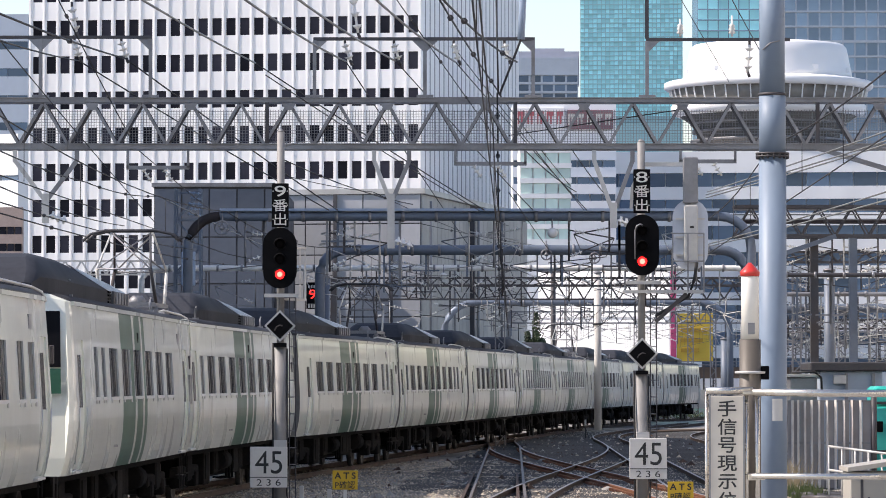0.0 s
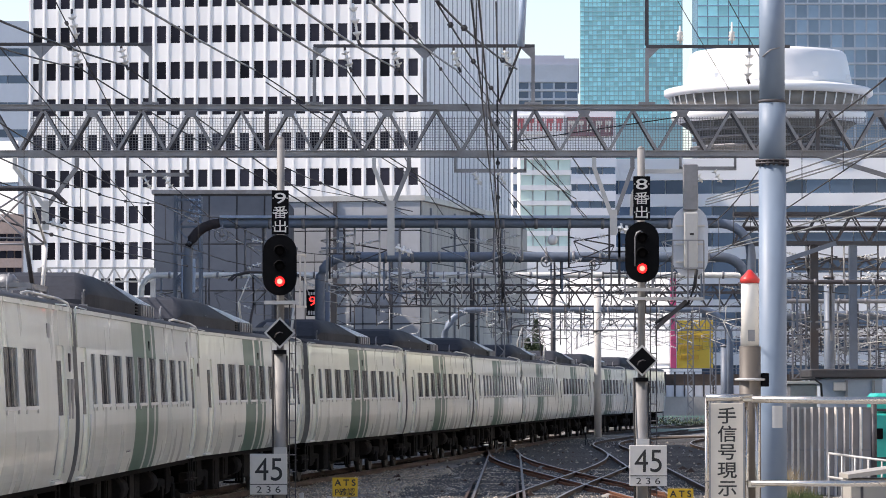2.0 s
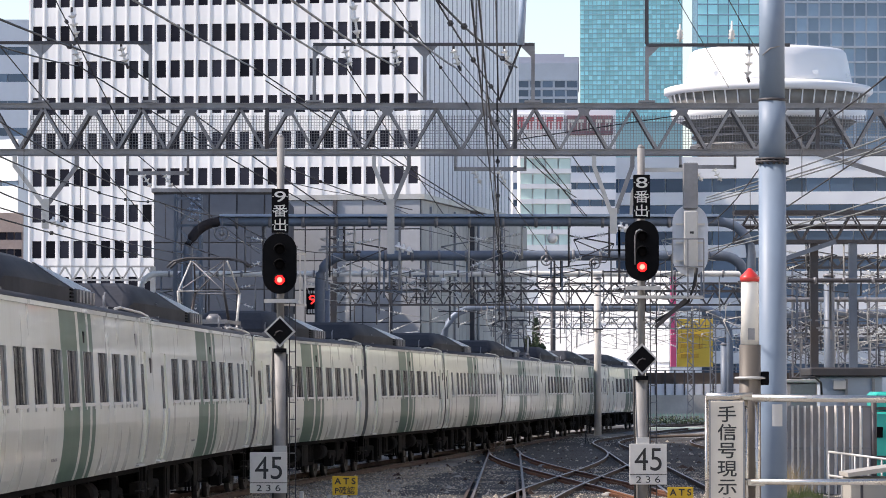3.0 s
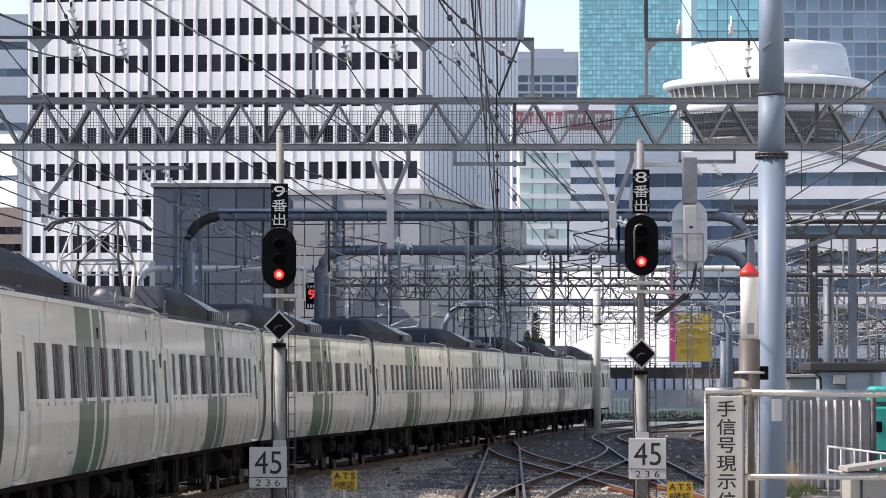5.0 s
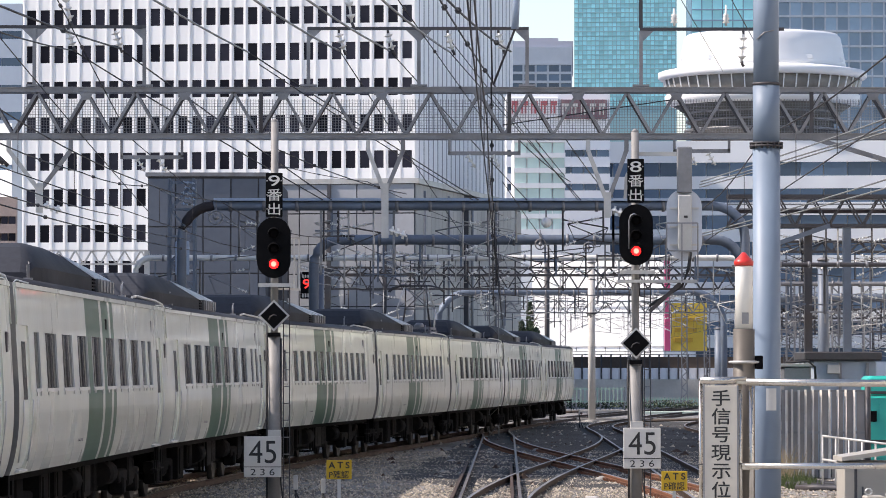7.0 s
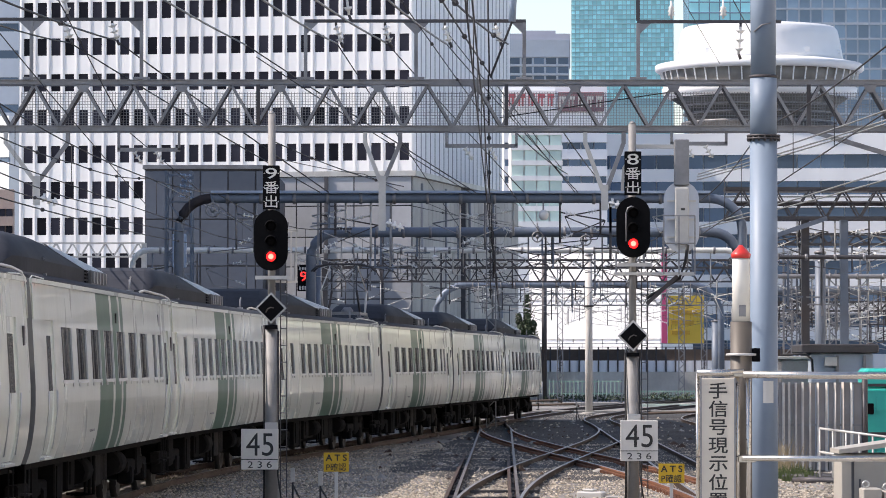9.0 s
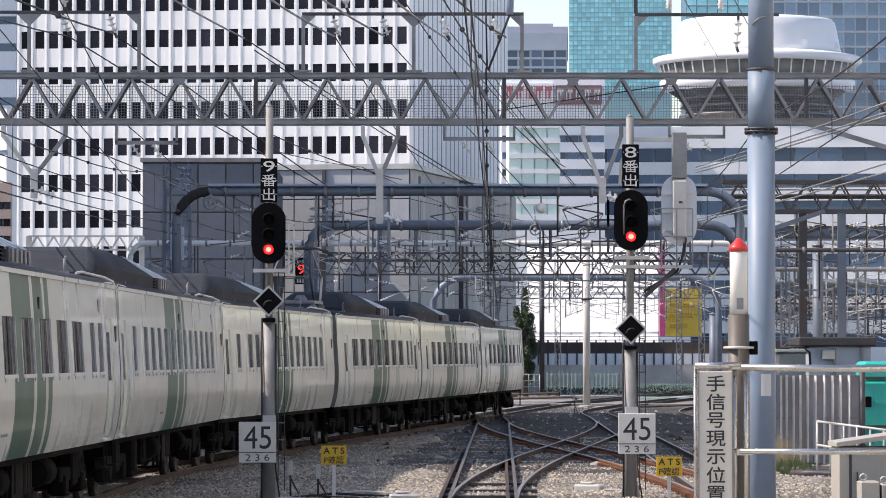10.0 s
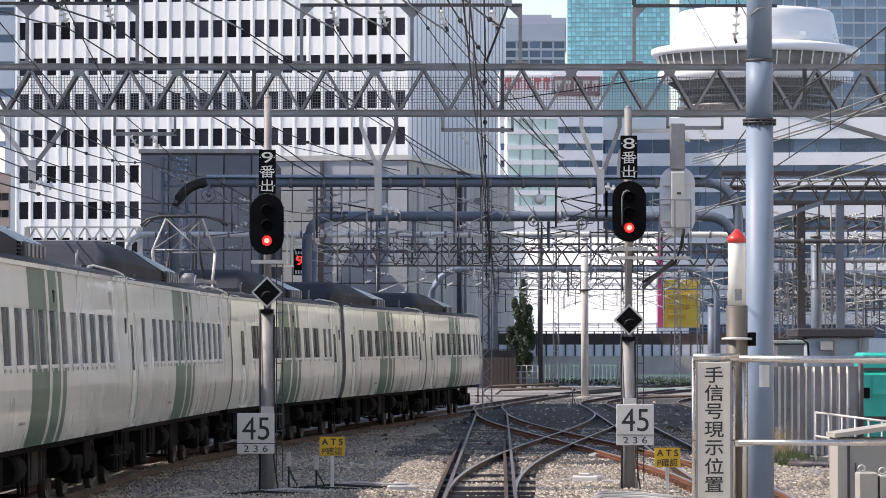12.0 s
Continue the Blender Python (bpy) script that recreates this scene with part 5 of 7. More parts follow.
def heavy_truss():
    d = 134
    zt, zb = 8.592, 7.551
    x0, x1 = 10.318, 18.716
    g = thing("truss_gantry", ((x0 + x1) / 2, d, -0.2), "brown-grey heavy truss gantry beside the tracks", "gantry")
    for y in (d, d + 0.8):
        for z in (zt, zb):
            bm = bmesh.new()
            bar(bm, (x0, y, z), (x1, y, z), 0.1, 0.13)
            part("chord", bm, STEEL_DARK, g)
        x = x0
        while x < x1:
            bm = bmesh.new()
            bar(bm, (x, y, zb), (x + 0.6, y, zt), 0.055, 0.055)
            part("brace", bm, STEEL_DARK, g)
            bm = bmesh.new()
            bar(bm, (x + 0.6, y, zt), (x + 1.2, y, zb), 0.055, 0.055)
            part("brace", bm, STEEL_DARK, g)
            x += 1.2
    bm = bmesh.new()
    bar(bm, (11.917, d - 0.06, 6.87), (13.917, d - 0.06, zb), 0.1, 0.16)
    part("haunch", bm, STEEL_BLUE, g)
    bm = bmesh.new()
    box(bm, (x0, d + 0.85, 8.02), (x1, d + 0.9, 8.192))
    part("screen", bm, SCREEN_BROWN, g)
    for k in range(3):
        bm = bmesh.new()
        z = zt - 0.1 - 0.17 * k
        bar(bm, (x0, d + 0.3, z), (x1, d + 0.3, z), 0.05, 0.05)
        part("cable_tray", bm, STEEL_GREY, g)
    for xa in (13.177, 14.557):
        bm = bmesh.new()
        box(bm, (xa - 0.14, d + 0.2, -0.2), (xa + 0.14, d + 0.5, zb))
        part("column", bm, STEEL_DARK if xa < 13.917 else STEEL_BLUE, g)


heavy_truss()


def line_pole(x, d, ztop, r, material, label, r_top=None, collar=None):
    p = thing("line_pole", (x, d, -0.2), label, "pole")
    bm = bmesh.new()
    tube(bm, [(x, d, -0.2), (x, d, ztop)], r, 16, 0, r_top or r)
    part("shaft", bm, material, p)
    bm = bmesh.new()
    lathe(bm, (x, d, ztop - 0.003), [(r * 1.15, 0), (r * 1.15, 0.06), (r * 0.5, 0.12)], 14)
    part("cap", bm, STEEL_GREY, p)
    if collar is not None:
        bm = bmesh.new()
        lathe(bm, (x, d, collar), [(r * 1.02, 0), (r * 1.5, 0.02), (r * 1.5, 0.07), (r * 1.02, 0.1)], 14)
        part("collar", bm, STEEL_DARK, p)
    bm = bmesh.new()
    lathe(bm, (x, d, -0.2), [(r * 2.0, -0.05), (r * 2.0, 0.12), (r * 1.6, 0.16)], 14)
    part("footing", bm, CONCRETE, p)
    return p


line_pole(7.85, 192, 7.908, 0.19, POLE_PALE, "pale concrete-grey round line pole standing in ballast", 0.18, 5.3)
line_pole(7.333, 252, 10.172, 0.17, STEEL_DARK, "dark weathered round line pole")
line_pole(-4.46, 143.6, 6.319, 0.17, STEEL_BLUE, "blue-grey short line pole with fittings")
line_pole(14.289, 140, 6.486, 0.2, STEEL_BLUE, "blue-grey line pole beside the tracks")
line_pole(17.895, 240, 5.107, 0.3, STEEL_BLUE, "blue-grey stout line pole under the pipe shoulder")


def lattice_mast(x, d, ztop, w, material=None):
    m = thing("lattice_mast", (x, d, -0.2), "slender galvanised lattice mast", "mast", "lattice masts")
    for a in (-1, 1):
        for b in (-1, 1):
            bm = bmesh.new()
            bar(bm, (x + a * w / 2, d + b * w / 2, -0.2), (x + a * w / 2, d + b * w / 2, ztop), 0.05, 0.05)
            part("leg", bm, STEEL_GREY, m)
    bm = bmesh.new()
    z, s = -0.1, 1
    while z < ztop - w:
        for y in (d - w / 2, d + w / 2):
            bar(bm, (x - s * w / 2, y, z), (x + s * w / 2, y, z + w), 0.035, 0.035)
        z += w
        s = -s
    tagged(part("lacing", bm, STEEL_GREY, m), kind="stuff")


def braced_tower(xl, xr, ztop, d):
    """A broad blue lattice tower narrowing upwards, with a small equipment panel."""
    t = thing("lattice_tower", ((xl + xr) / 2, d, -0.2), "blue-grey lattice tower with a pale blue panel", "mast")
    def edge(s, z):
        f = 1 - 0.12 * (z + 0.2) / (ztop + 0.2)
        return (xl + xr) / 2 + s * (xr - xl) / 2 * f
    for s in (-1, 1):
        for y in (d, d + 0.8):
            bm = bmesh.new()
            bar(bm, (edge(s, -0.2), y, -0.2), (edge(s, ztop), y, ztop), 0.1, 0.1)
            part("leg", bm, STEEL_BLUE, t)
    z, s = 0.4, 1
    while z < ztop - 1.0:
        for y in (d, d + 0.8):
            bm = bmesh.new()
            bar(bm, (edge(-s, z), y, z), (edge(s, z + 1.0), y, z + 1.0), 0.05, 0.05)
            bar(bm, (edge(-1, z + 1.0), y, z + 1.0), (edge(1, z + 1.0), y, z + 1.0), 0.06, 0.06)
            part("lacing", bm, STEEL_BLUE, t)
        z += 1.0
        s = -s
    for k in range(5):
        bm = bmesh.new()
        insulator(bm, (edge(1, ztop) - 0.45 + 0.1 * (k % 2), d - 0.12, ztop - 0.15 - 0.2 * k), (edge(1, ztop) + 0.05, d - 0.12, ztop - 0.2 - 0.2 * k), 3, 0.07)
        part("insulator", bm, PLATE_BLUE, t)
    bm = bmesh.new()
    bevelled(bm, (-9.673, d - 0.2, 5.943), (-9.15, d - 0.05, 7.198), 0.03)
    part("panel", bm, PLATE_BLUE, t, "pale blue equipment panel")


braced_tower(-9.965, -8.941, 9.542, 140)
for x, d, z in ((8.319, 250, 8.99), (16.863, 258, 7.661), (17.689, 248, 6.863), (13.052, 255, 6.838), (15.88, 170, 7.627), (19.339, 200, 7.662), (22.124, 210, 7.614), (22.144, 195, 7.82), (2.261, 150, 8.687)):
    lattice_mast(x, d, z, 0.36)


# ---- cantilevers, insulators and fittings hung in the yard, scattered along the gantries ----
def cantilever(x, d, z, s, size, rnd):
    c = thing("cantilever", (x, d, z), "small steel cantilever with white insulators", "cantilever", "cantilevers in the yard")
    bm = bmesh.new()
    tube(bm, [(x, d, z), (x, d, z - size)], 0.03, 6)
    tube(bm, [(x, d, z - size * 0.25), (x + s * size * 1.1, d, z - size * 0.45)], 0.022, 5)
    tube(bm, [(x, d, z - size * 0.9), (x + s * size * 1.1, d, z - size * 0.45)], 0.018, 5)
    if rnd.random() < 0.5:
        tube(bm, [(x + s * size * 1.1, d, z - size * 0.45), (x + s * size * 0.9, d, z - size * 0.9), (x - s * size * 0.5, d, z - size * 1.05)], 0.016, 5)
    part("arm", bm, rnd.choice([STEEL_GREY, STEEL_PALE, STEEL_DARK]), c)
    bm = bmesh.new()
    insulator(bm, (x + s * size * 0.12, d, z - size * 0.27), (x + s * size * 0.4, d, z - size * 0.325), 3, 0.075)
    part("insulator", bm, PORCELAIN, c)
    bm = bmesh.new()
    insulator(bm, (x + s * size * 0.05, d, z - size * 0.88), (x + s * size * 0.32, d, z - size * 0.77), 3, 0.075)
    part("insulator", bm, PORCELAIN, c)


rnd = random.Random(21)
for d, xa, xb, z, n in ((112.1, -6.083, 7.621, 7.182, 10), (142.1, -3.687, 9.874, 7.182, 13), (165.05, -11.917, 12.212, 7.274, 16),
                        (205.0, -6.24, 16.702, 6.937, 15), (236.05, 2.324, 16.059, 7.244, 12), (262, 4.926, 21.737, 6.531, 14),
                        (175.1, 14.78, 21.309, 5.535, 12), (150.05, 12.893, 18.265, 5.819, 9), (134.8, 11.917, 16.716, 7.511, 9), (215.1, 18.64, 27.463, 4.723, 14), (190.1, 16.473, 24.269, 5.127, 12), (160.1, 13.872, 20.437, 7.508, 8)):
    for k in range(n):
        cantilever(xa + (xb - xa) * (k + rnd.random()) / n, d, z, rnd.choice((-1, 1)), rnd.uniform(0.9, 1.7), rnd)


def round_lamp(x, z, d, r, label):
    l = thing("round_lamp", (x, d, z - r), label, "lamp", "round yard lamps")
    bm = bmesh.new()
    if r < 0.17:
        lathe(bm, (x, d, z), [(0.02, -0.10), (r * 0.6, -0.09), (r, -0.02), (r, 0.03), (r * 0.55, 0.16), (0.03, 0.2)], 18, 0, "y")
    else:
        tube(bm, [(x + r * math.cos(k * math.pi / 12), d, z + r * math.sin(k * math.pi / 12)) for k in range(25)], 0.03, 6)
        lathe(bm, (x, d, z), [(0.02, -0.05), (r * 0.4, -0.03), (r * 0.4, 0.06), (0.03, 0.16)], 14, 0, "y")
        bar(bm, (x, d + 0.02, z - r), (x, d + 0.02, z + r), 0.025, 0.025)
    part("shade", bm, PORCELAIN if r < 0.17 else STEEL_GREY, l)
    bm = bmesh.new()
    tube(bm, [(x, d + 0.1, z), (x, d + 0.36, z + r + 0.35)], 0.025, 6)
    part("stem", bm, STEEL_GREY, l)


round_lamp(3.23, 6.774, 111.6, 0.155, "white round yard lamp on the pipe gantry")
round_lamp(3.871, 7.148, 141.6, 0.19, "pale round yard lamp on the pipe gantry")
round_lamp(5.681, 7.022, 141.6, 0.19, "pale round yard lamp on the pipe gantry")
round_lamp(-6.526, 6.923, 111.6, 0.2, "pale round yard lamp on the pipe gantry")
round_lamp(0.024, 7, 164.6, 0.15, "white round yard lamp on the pale gantry")

# departure display
b = thing("departure_display", (-5.262, 152, 5.298), "black departure display with a red lit figure nine", "display")
bm = bmesh.new()
bevelled(bm, (-5.489, 152, 5.32), (-5.058, 152.3, 6.387), 0.02)
part("case", bm, SIGNAL_BLACK, b)
lettering("figure", "9", (-5.241, 151.98, 5.91), 0.52, RED_LED, b, 0, 1.3)
bm = bmesh.new()
for za, zb in ((6.16, 6.273), (5.366, 5.524)):
    for k in range(3):
        box(bm, (-5.421 + 0.11 * k, 151.985, za), (-5.353 + 0.11 * k, 151.997, zb))
part("writing_bar", bm, SIGN_WHITE, b)
bm = bmesh.new()
tube(bm, [(-5.035, 152.15, -0.2), (-5.035, 152.15, 6.273)], 0.05, 8)
part("post", bm, STEEL_GREY, b)


# ---- wires ----
def wire(p, q, sag=0.0, r=0.014, material=None, name="overhead_wire", label="dark weathered overhead wire", clamps=0):
    p, q = Vector(p), Vector(q)
    w = thing(name, p, label, "wire", "overhead wires")
    pts = []
    n = 10 if sag else 2
    for i in range(n + 1):
        k = i / n
        pts.append(p.lerp(q, k) - Vector((0, 0, sag * 4 * k * (1 - k))))
    bm = bmesh.new()
    tube(bm, pts, r, 6)
    part("strand", bm, material or WIRE, w)
    for i in range(clamps):
        k = (i + 0.5) / clamps
        a = p.lerp(q, k) - Vector((0, 0, sag * 4 * k * (1 - k)))
        u = (q - p).normalized()
        bm = bmesh.new()
        tube(bm, [a - u * 0.05, a - u * 0.02, a + u * 0.02, a + u * 0.05], r * 3.2, 6)
        part("clamp", bm, STEEL_DARK, w)
    return w


# feeders and catenary passing over the gantry from the camera's side
wire((-7.067, 58, 8.128), (-7.567, 90, 10.074), 0.05, 0.020, clamps=1)
wire((-7.567, 90, 10.074), (-3.079, 112, 7.434), 0.03, 0.018)
wire((-7.065, 58, 7.693), (-8.671, 90, 10.02), 0.04, 0.016)
wire((-8.671, 90, 10.02), (-3.33, 112, 7.434), 0.05, 0.017)
wire((-8.317, 70, 8.82), (-8.516, 112, 7.082), 0.05, 0.012)
wire((-8.216, 80, 10.585), (-7.482, 92, 8.068), 0.02, 0.014, clamps=4)
wire((-7.482, 92, 8.068), (-6.774, 140, 7.323), 0.05, 0.012)
wire((-4.931, 60, 8.526), (-4.47, 90, 9.966), 0.03, 0.020, WIRE_PALE, label="pale stranded overhead wire")
wire((-4.47, 90, 9.966), (1.272, 112, 7.434), 0.03, 0.016)
wire((-3.27, 60, 8.526), (-2.316, 90, 10.007), 0.06, 0.022, WIRE_PALE, label="pale stranded overhead wire")
wire((-2.316, 90, 10.007), (0.976, 142, 7.479), 0.03, 0.015)
wire((-2.416, 60, 8.526), (-1.131, 90, 10.02), 0.06, 0.022, WIRE_PALE, label="pale stranded overhead wire")
wire((-1.131, 90, 10.02), (2.694, 112, 7.434), 0.03, 0.014)
wire((-1.159, 60, 8.526), (0.296, 90, 9.993), 0.06, 0.022, WIRE_PALE, label="pale stranded overhead wire")
wire((0.296, 90, 9.993), (4.284, 112, 7.434), 0.02, 0.013)
wire((-0.933, 70, 9.555), (1.435, 100, 8.745), 0.0, 0.012, clamps=4)
wire((-0.108, 60, 8.526), (1.319, 90, 9.292), 0.04, 0.018, clamps=3)
wire((-0.081, 60, 8.526), (1.764, 90, 9.993), 0.10, 0.020, clamps=2)
wire((0.215, 90, 10.398), (4.2, 112, 7.434), 0.03, 0.012)
wire((1.319, 90, 9.251), (4.728, 140, 9.626), 0.05, 0.014)
wire((-3.993, 85, 9.275), (1.104, 112, 7.434), 0.05, 0.013)
wire((1.104, 112, 7.434), (2.461, 142, 8.243), 0.05, 0.014)
wire((1.56, 90, 6.893), (4.58, 142, 6.546), 0.05, 0.012)
wire((1.897, 90, 7.943), (3.95, 112, 8.003), 0.08, 0.014)
wire((3.041, 90, 7.943), (4.87, 112, 7.836), 0.03, 0.014)
wire((4.982, 80, 10.585), (7.569, 100, 10.318), 0.0, 0.010)
wire((6.06, 80, 10.585), (7.722, 92, 10.439), 0.0, 0.012)
wire((1.561, 90, 8.24), (5.599, 90, 8.846), -0.0, 0.014)
wire((-7.211, 60, 6.115), (-8.527, 90, 7.135), 0.06, 0.013, clamps=1)
wire((-8.527, 90, 7.135), (-8.435, 112, 7.886), 0.12, 0.014, clamps=3)
wire((-8.435, 112, 7.886), (-7.491, 165, 8.211), 0.05, 0.016, WIRE_PALE, clamps=2, label="pale stranded overhead wire")
wire((-6.969, 58, 5.434), (-7.582, 90, 6.085), 0.10, 0.011)
wire((-7.208, 60, 5.271), (-7.427, 112, 6.295), 0.10, 0.011, clamps=3)
wire((-7.207, 60, 5.091), (-7.718, 142, 6.758), 0.15, 0.013, clamps=4)
wire((-3.821, 90, 7.674), (-0.904, 112, 7.635), 0.12, 0.014, clamps=2)
wire((-3.82, 90, 7.297), (-2.075, 112, 8.003), 0.05, 0.010)
wire((-2.075, 112, 8.003), (2.859, 165, 8.211), 0.10, 0.012)
wire((-0.736, 112, 7.082), (5.323, 165, 8.211), 0.1, 0.012, clamps=3)
# pale thick cables swinging in beside the large pole
for x0, y0, x1, y1 in ((7.093, 7.422, 8.767, 7.062), (7.093, 7.346, 8.767, 6.997), (7.123, 7.498, 8.767, 7.256),
                       (7.169, 6.095, 8.767, 6.092), (7.169, 6.034, 8.767, 5.92)):
    wire((x0, 102, y0), (x1, 72, y1), 0.03, 0.017, WIRE_PALE, label="pale thick twisted cable")
# dark drop line beside the office block's side
wire((1.238, 88, 11.408), (1.29, 88, 9.098), 0, 0.02)
w = wire((1.264, 88, 9.098), (2.239, 150, 4.99), 0, 0.02, clamps=8, label="dark bundled cable hanging down the yard")
wire((1.898, 88, 12.069), (1.817, 88, 10.351), 0, 0.085, PLATE_BLUE, "feeder_pipe", "grey thick feeder tube ending above the gantry")
wire((1.817, 88, 10.351), (1.346, 90, 9.211), 0.0, 0.03, STEEL_DARK)


# contact wire and messenger over the train's own line, held at every gantry
def catenary(off, spans, zc, zm, kind):
    for sa, sb in zip(spans, spans[1:]):
        if kind == "train":
            a, b = on_line(sa), on_line(sb)
        else:
            a, b = Vector((main_x(sa) + off, sa, 0)), Vector((main_x(sb) + off, sb, 0))
        up = Vector((0, 0, 1))
        wire(a + up * zc, b + up * zc, 0, 0.009, label="contact wire over the track")
        m = wire(a + up * zm, b + up * zm, 0.35, 0.011, label="messenger wire with droppers over the track")
        bm = bmesh.new()
        for i in range(1, 6):
            k = i / 6
            p = a.lerp(b, k)
            tube(bm, [p + up * zc, p + up * (zm - 0.35 * 4 * k * (1 - k))], 0.006, 4)
        tagged(part("dropper", bm, WIRE, m), kind="stuff")


catenary(0, [20, 52, 90, 112, 142, 165, 205, 236, 262, 300], 5.4, 6.4, "train")
catenary(0, [20, 60, 90, 112, 142, 165, 205, 236, 262], 5.4, 6.4, "main")
catenary(SPACING, [20, 60, 90, 112, 142, 165, 205, 236, 262], 5.05, 6.1, "main")
for k in range(5):
    catenary(9.0 + 4.0 * k, [150, 175, 205, 236, 262, 300], 5.05, 6.1, "main")


# ---- signals ----
MAST_PAINT = mat("mast concrete paint", (0.27, 0.265, 0.26), 0.6, 0.05, 0.1, 1.5, 14, 0.08, tint=(0.17, 0.165, 0.16), amount=0.7)
def capsule(cx, cz, w, h, n=12):
    r = w / 2
    pts = []
    for s in (1, -1):
        for k in range(n + 1):
            a = math.pi * k / n + (0 if s == 1 else math.pi)
            pts.append((cx + r * math.cos(a), cz + s * (h / 2 - r) + r * math.sin(a)))
    return pts


def signal(x, d, zplate, zhead, zdiamond, zspeed, xspeed, ztop, figure, label):
    s = thing("railway_signal", (x, d, -0.2), label, "railway signal", "signals")
    # mast: slender above, stout below
    bm = bmesh.new()
    tube(bm, [(x, d + 0.32, -0.2), (x, d + 0.32, zdiamond - 0.35)], 0.115, 16)
    tube(bm, [(x, d + 0.32, zdiamond - 0.352), (x, d + 0.32, ztop)], 0.068, 14)
    lathe(bm, (x, d + 0.32, ztop - 0.004), [(0.068, 0), (0.05, 0.04), (0.01, 0.06)], 14)
    part("mast", bm, MAST_PAINT, s)
    bm = bmesh.new()
    for a in (-1, 1):
        plate(bm, [(x + a * 0.10, -0.2), (x + a * 0.2, -0.2), (x + a * 0.10, 0.25)], d + 0.3, d + 0.34)
    box(bm, (x - 0.3, d + 0.02, -0.28), (x + 0.3, d + 0.62, -0.15))
    part("base", bm, CONCRETE, s)
    # number plate above the head
    bm = bmesh.new()
    bevelled(bm, (x - 0.15, d + 0.10, zplate - 0.39), (x + 0.15, d + 0.14, zplate + 0.39), 0.01)
    p = part("number_plate", bm, SIGNAL_BLACK, s)
    for ch, dz, size, wide in ((figure, 0.25, 0.27, 1.72), ("番", 0.0, 0.235, 1.15), ("出", -0.25, 0.235, 1.15)):
        lettering("letter", ch, (x, d + 0.0985, zplate + dz), size, SIGN_WHITE, p, 0, wide, 0.001)
    bm = bmesh.new()
    for a in (-1, 1):
        for dz in (0.25, 0.0, -0.25):
            lathe(bm, (x + a * 0.125, d + 0.1, zplate + dz), [(0.012, 0), (0.012, -0.015)], 6, 0, "y")
    part("bolt", bm, STEEL_PALE, p)
    # head: back board, lamp case, lenses with hoods
    bm = bmesh.new()
    plate(bm, capsule(x, zhead, 0.60, 1.08), d + 0.0, d + 0.03)
    board = part("back_board", bm, SIGNAL_BLACK, s)
    bm = bmesh.new()
    plate(bm, capsule(x, zhead, 0.34, 0.92), d + 0.033, d + 0.25)
    part("lamp_case", bm, SIGNAL_BLACK, s)
    for i, dz in enumerate((0.27, 0.0, -0.27)):
        c = (x, d - 0.003, zhead + dz - 0.02)
        bm = bmesh.new()
        lathe(bm, c, [(0.105, 0), (0.105, -0.03), (0.092, -0.035), (0.09, -0.008)], 20, 0, "y")
        rim = part("lens_rim", bm, SIGNAL_BLACK, s)
        bm = bmesh.new()
        lathe(bm, c, [(0.088, -0.004), (0.08, -0.016), (0.05, -0.026), (0.01, -0.03)], 20, 0, "y")
        part("lens", bm, RED_LAMP if i == 2 else LENS_DARK, rim, "lit red lens" if i == 2 else "dark unlit lens")
        if i == 2:
            bm = bmesh.new()
            lathe(bm, c, [(0.048, -0.031), (0.04, -0.036), (0.01, -0.04)], 16, 0, "y")
            part("lens_core", bm, RED_CORE, rim)
        bm = bmesh.new()
        n = 12
        for k in range(n):
            a, b = math.pi * k / n, math.pi * (k + 1) / n
            quad(bm, [(c[0] + 0.112 * math.cos(a), c[1], c[2] + 0.112 * math.sin(a)), (c[0] + 0.112 * math.cos(b), c[1], c[2] + 0.112 * math.sin(b)),
                      (c[0] + 0.10 * math.cos(b), c[1] - 0.09, c[2] + 0.10 * math.sin(b) - 0.01), (c[0] + 0.10 * math.cos(a), c[1] - 0.09, c[2] + 0.10 * math.sin(a) - 0.01)])
        part("hood", bm, SIGNAL_BLACK, rim)
    if figure == "8":
        # bent grey bar added to draw the pale curve on this head
        bm = bmesh.new()
        tube(bm, [(x - 0.13, d - 0.05, zhead - 0.25), (x - 0.13, d - 0.05, zhead + 0.25), (x - 0.10, d - 0.05, zhead + 0.34), (x - 0.04, d - 0.05, zhead + 0.37), (x + 0.0, d - 0.05, zhead + 0.35)], 0.014, 8)
        part("guard_bar", bm, STEEL_GREY, s)
    # working platform and bracket
    zp = zhead - 0.66
    bm = bmesh.new()
    for k in range(9):
        box(bm, (x - 0.27, d + 0.03 + k * 0.06, zp - 0.02), (x + 0.32, d + 0.06 + k * 0.06, zp + 0.02))
    box(bm, (x - 0.28, d, zp - 0.035), (x + 0.33, d + 0.028, zp + 0.03))
    tagged(part("grating", bm, STEEL_PALE, s), kind="stuff")
    # repeater diamond
    bm = bmesh.new()
    plate(bm, [(x, zdiamond - 0.28), (x + 0.28, zdiamond), (x, zdiamond + 0.28), (x - 0.28, zdiamond)], d + 0.05, d + 0.10)
    dia = part("diamond_frame", bm, STEEL_PALE, s, "grey steel diamond frame")
    bm = bmesh.new()
    plate(bm, [(x, zdiamond - 0.235), (x + 0.235, zdiamond), (x, zdiamond + 0.235), (x - 0.235, zdiamond)], d + 0.036, d + 0.047)
    part("diamond_face", bm, SIGNAL_BLACK, dia)
    bm = bmesh.new()
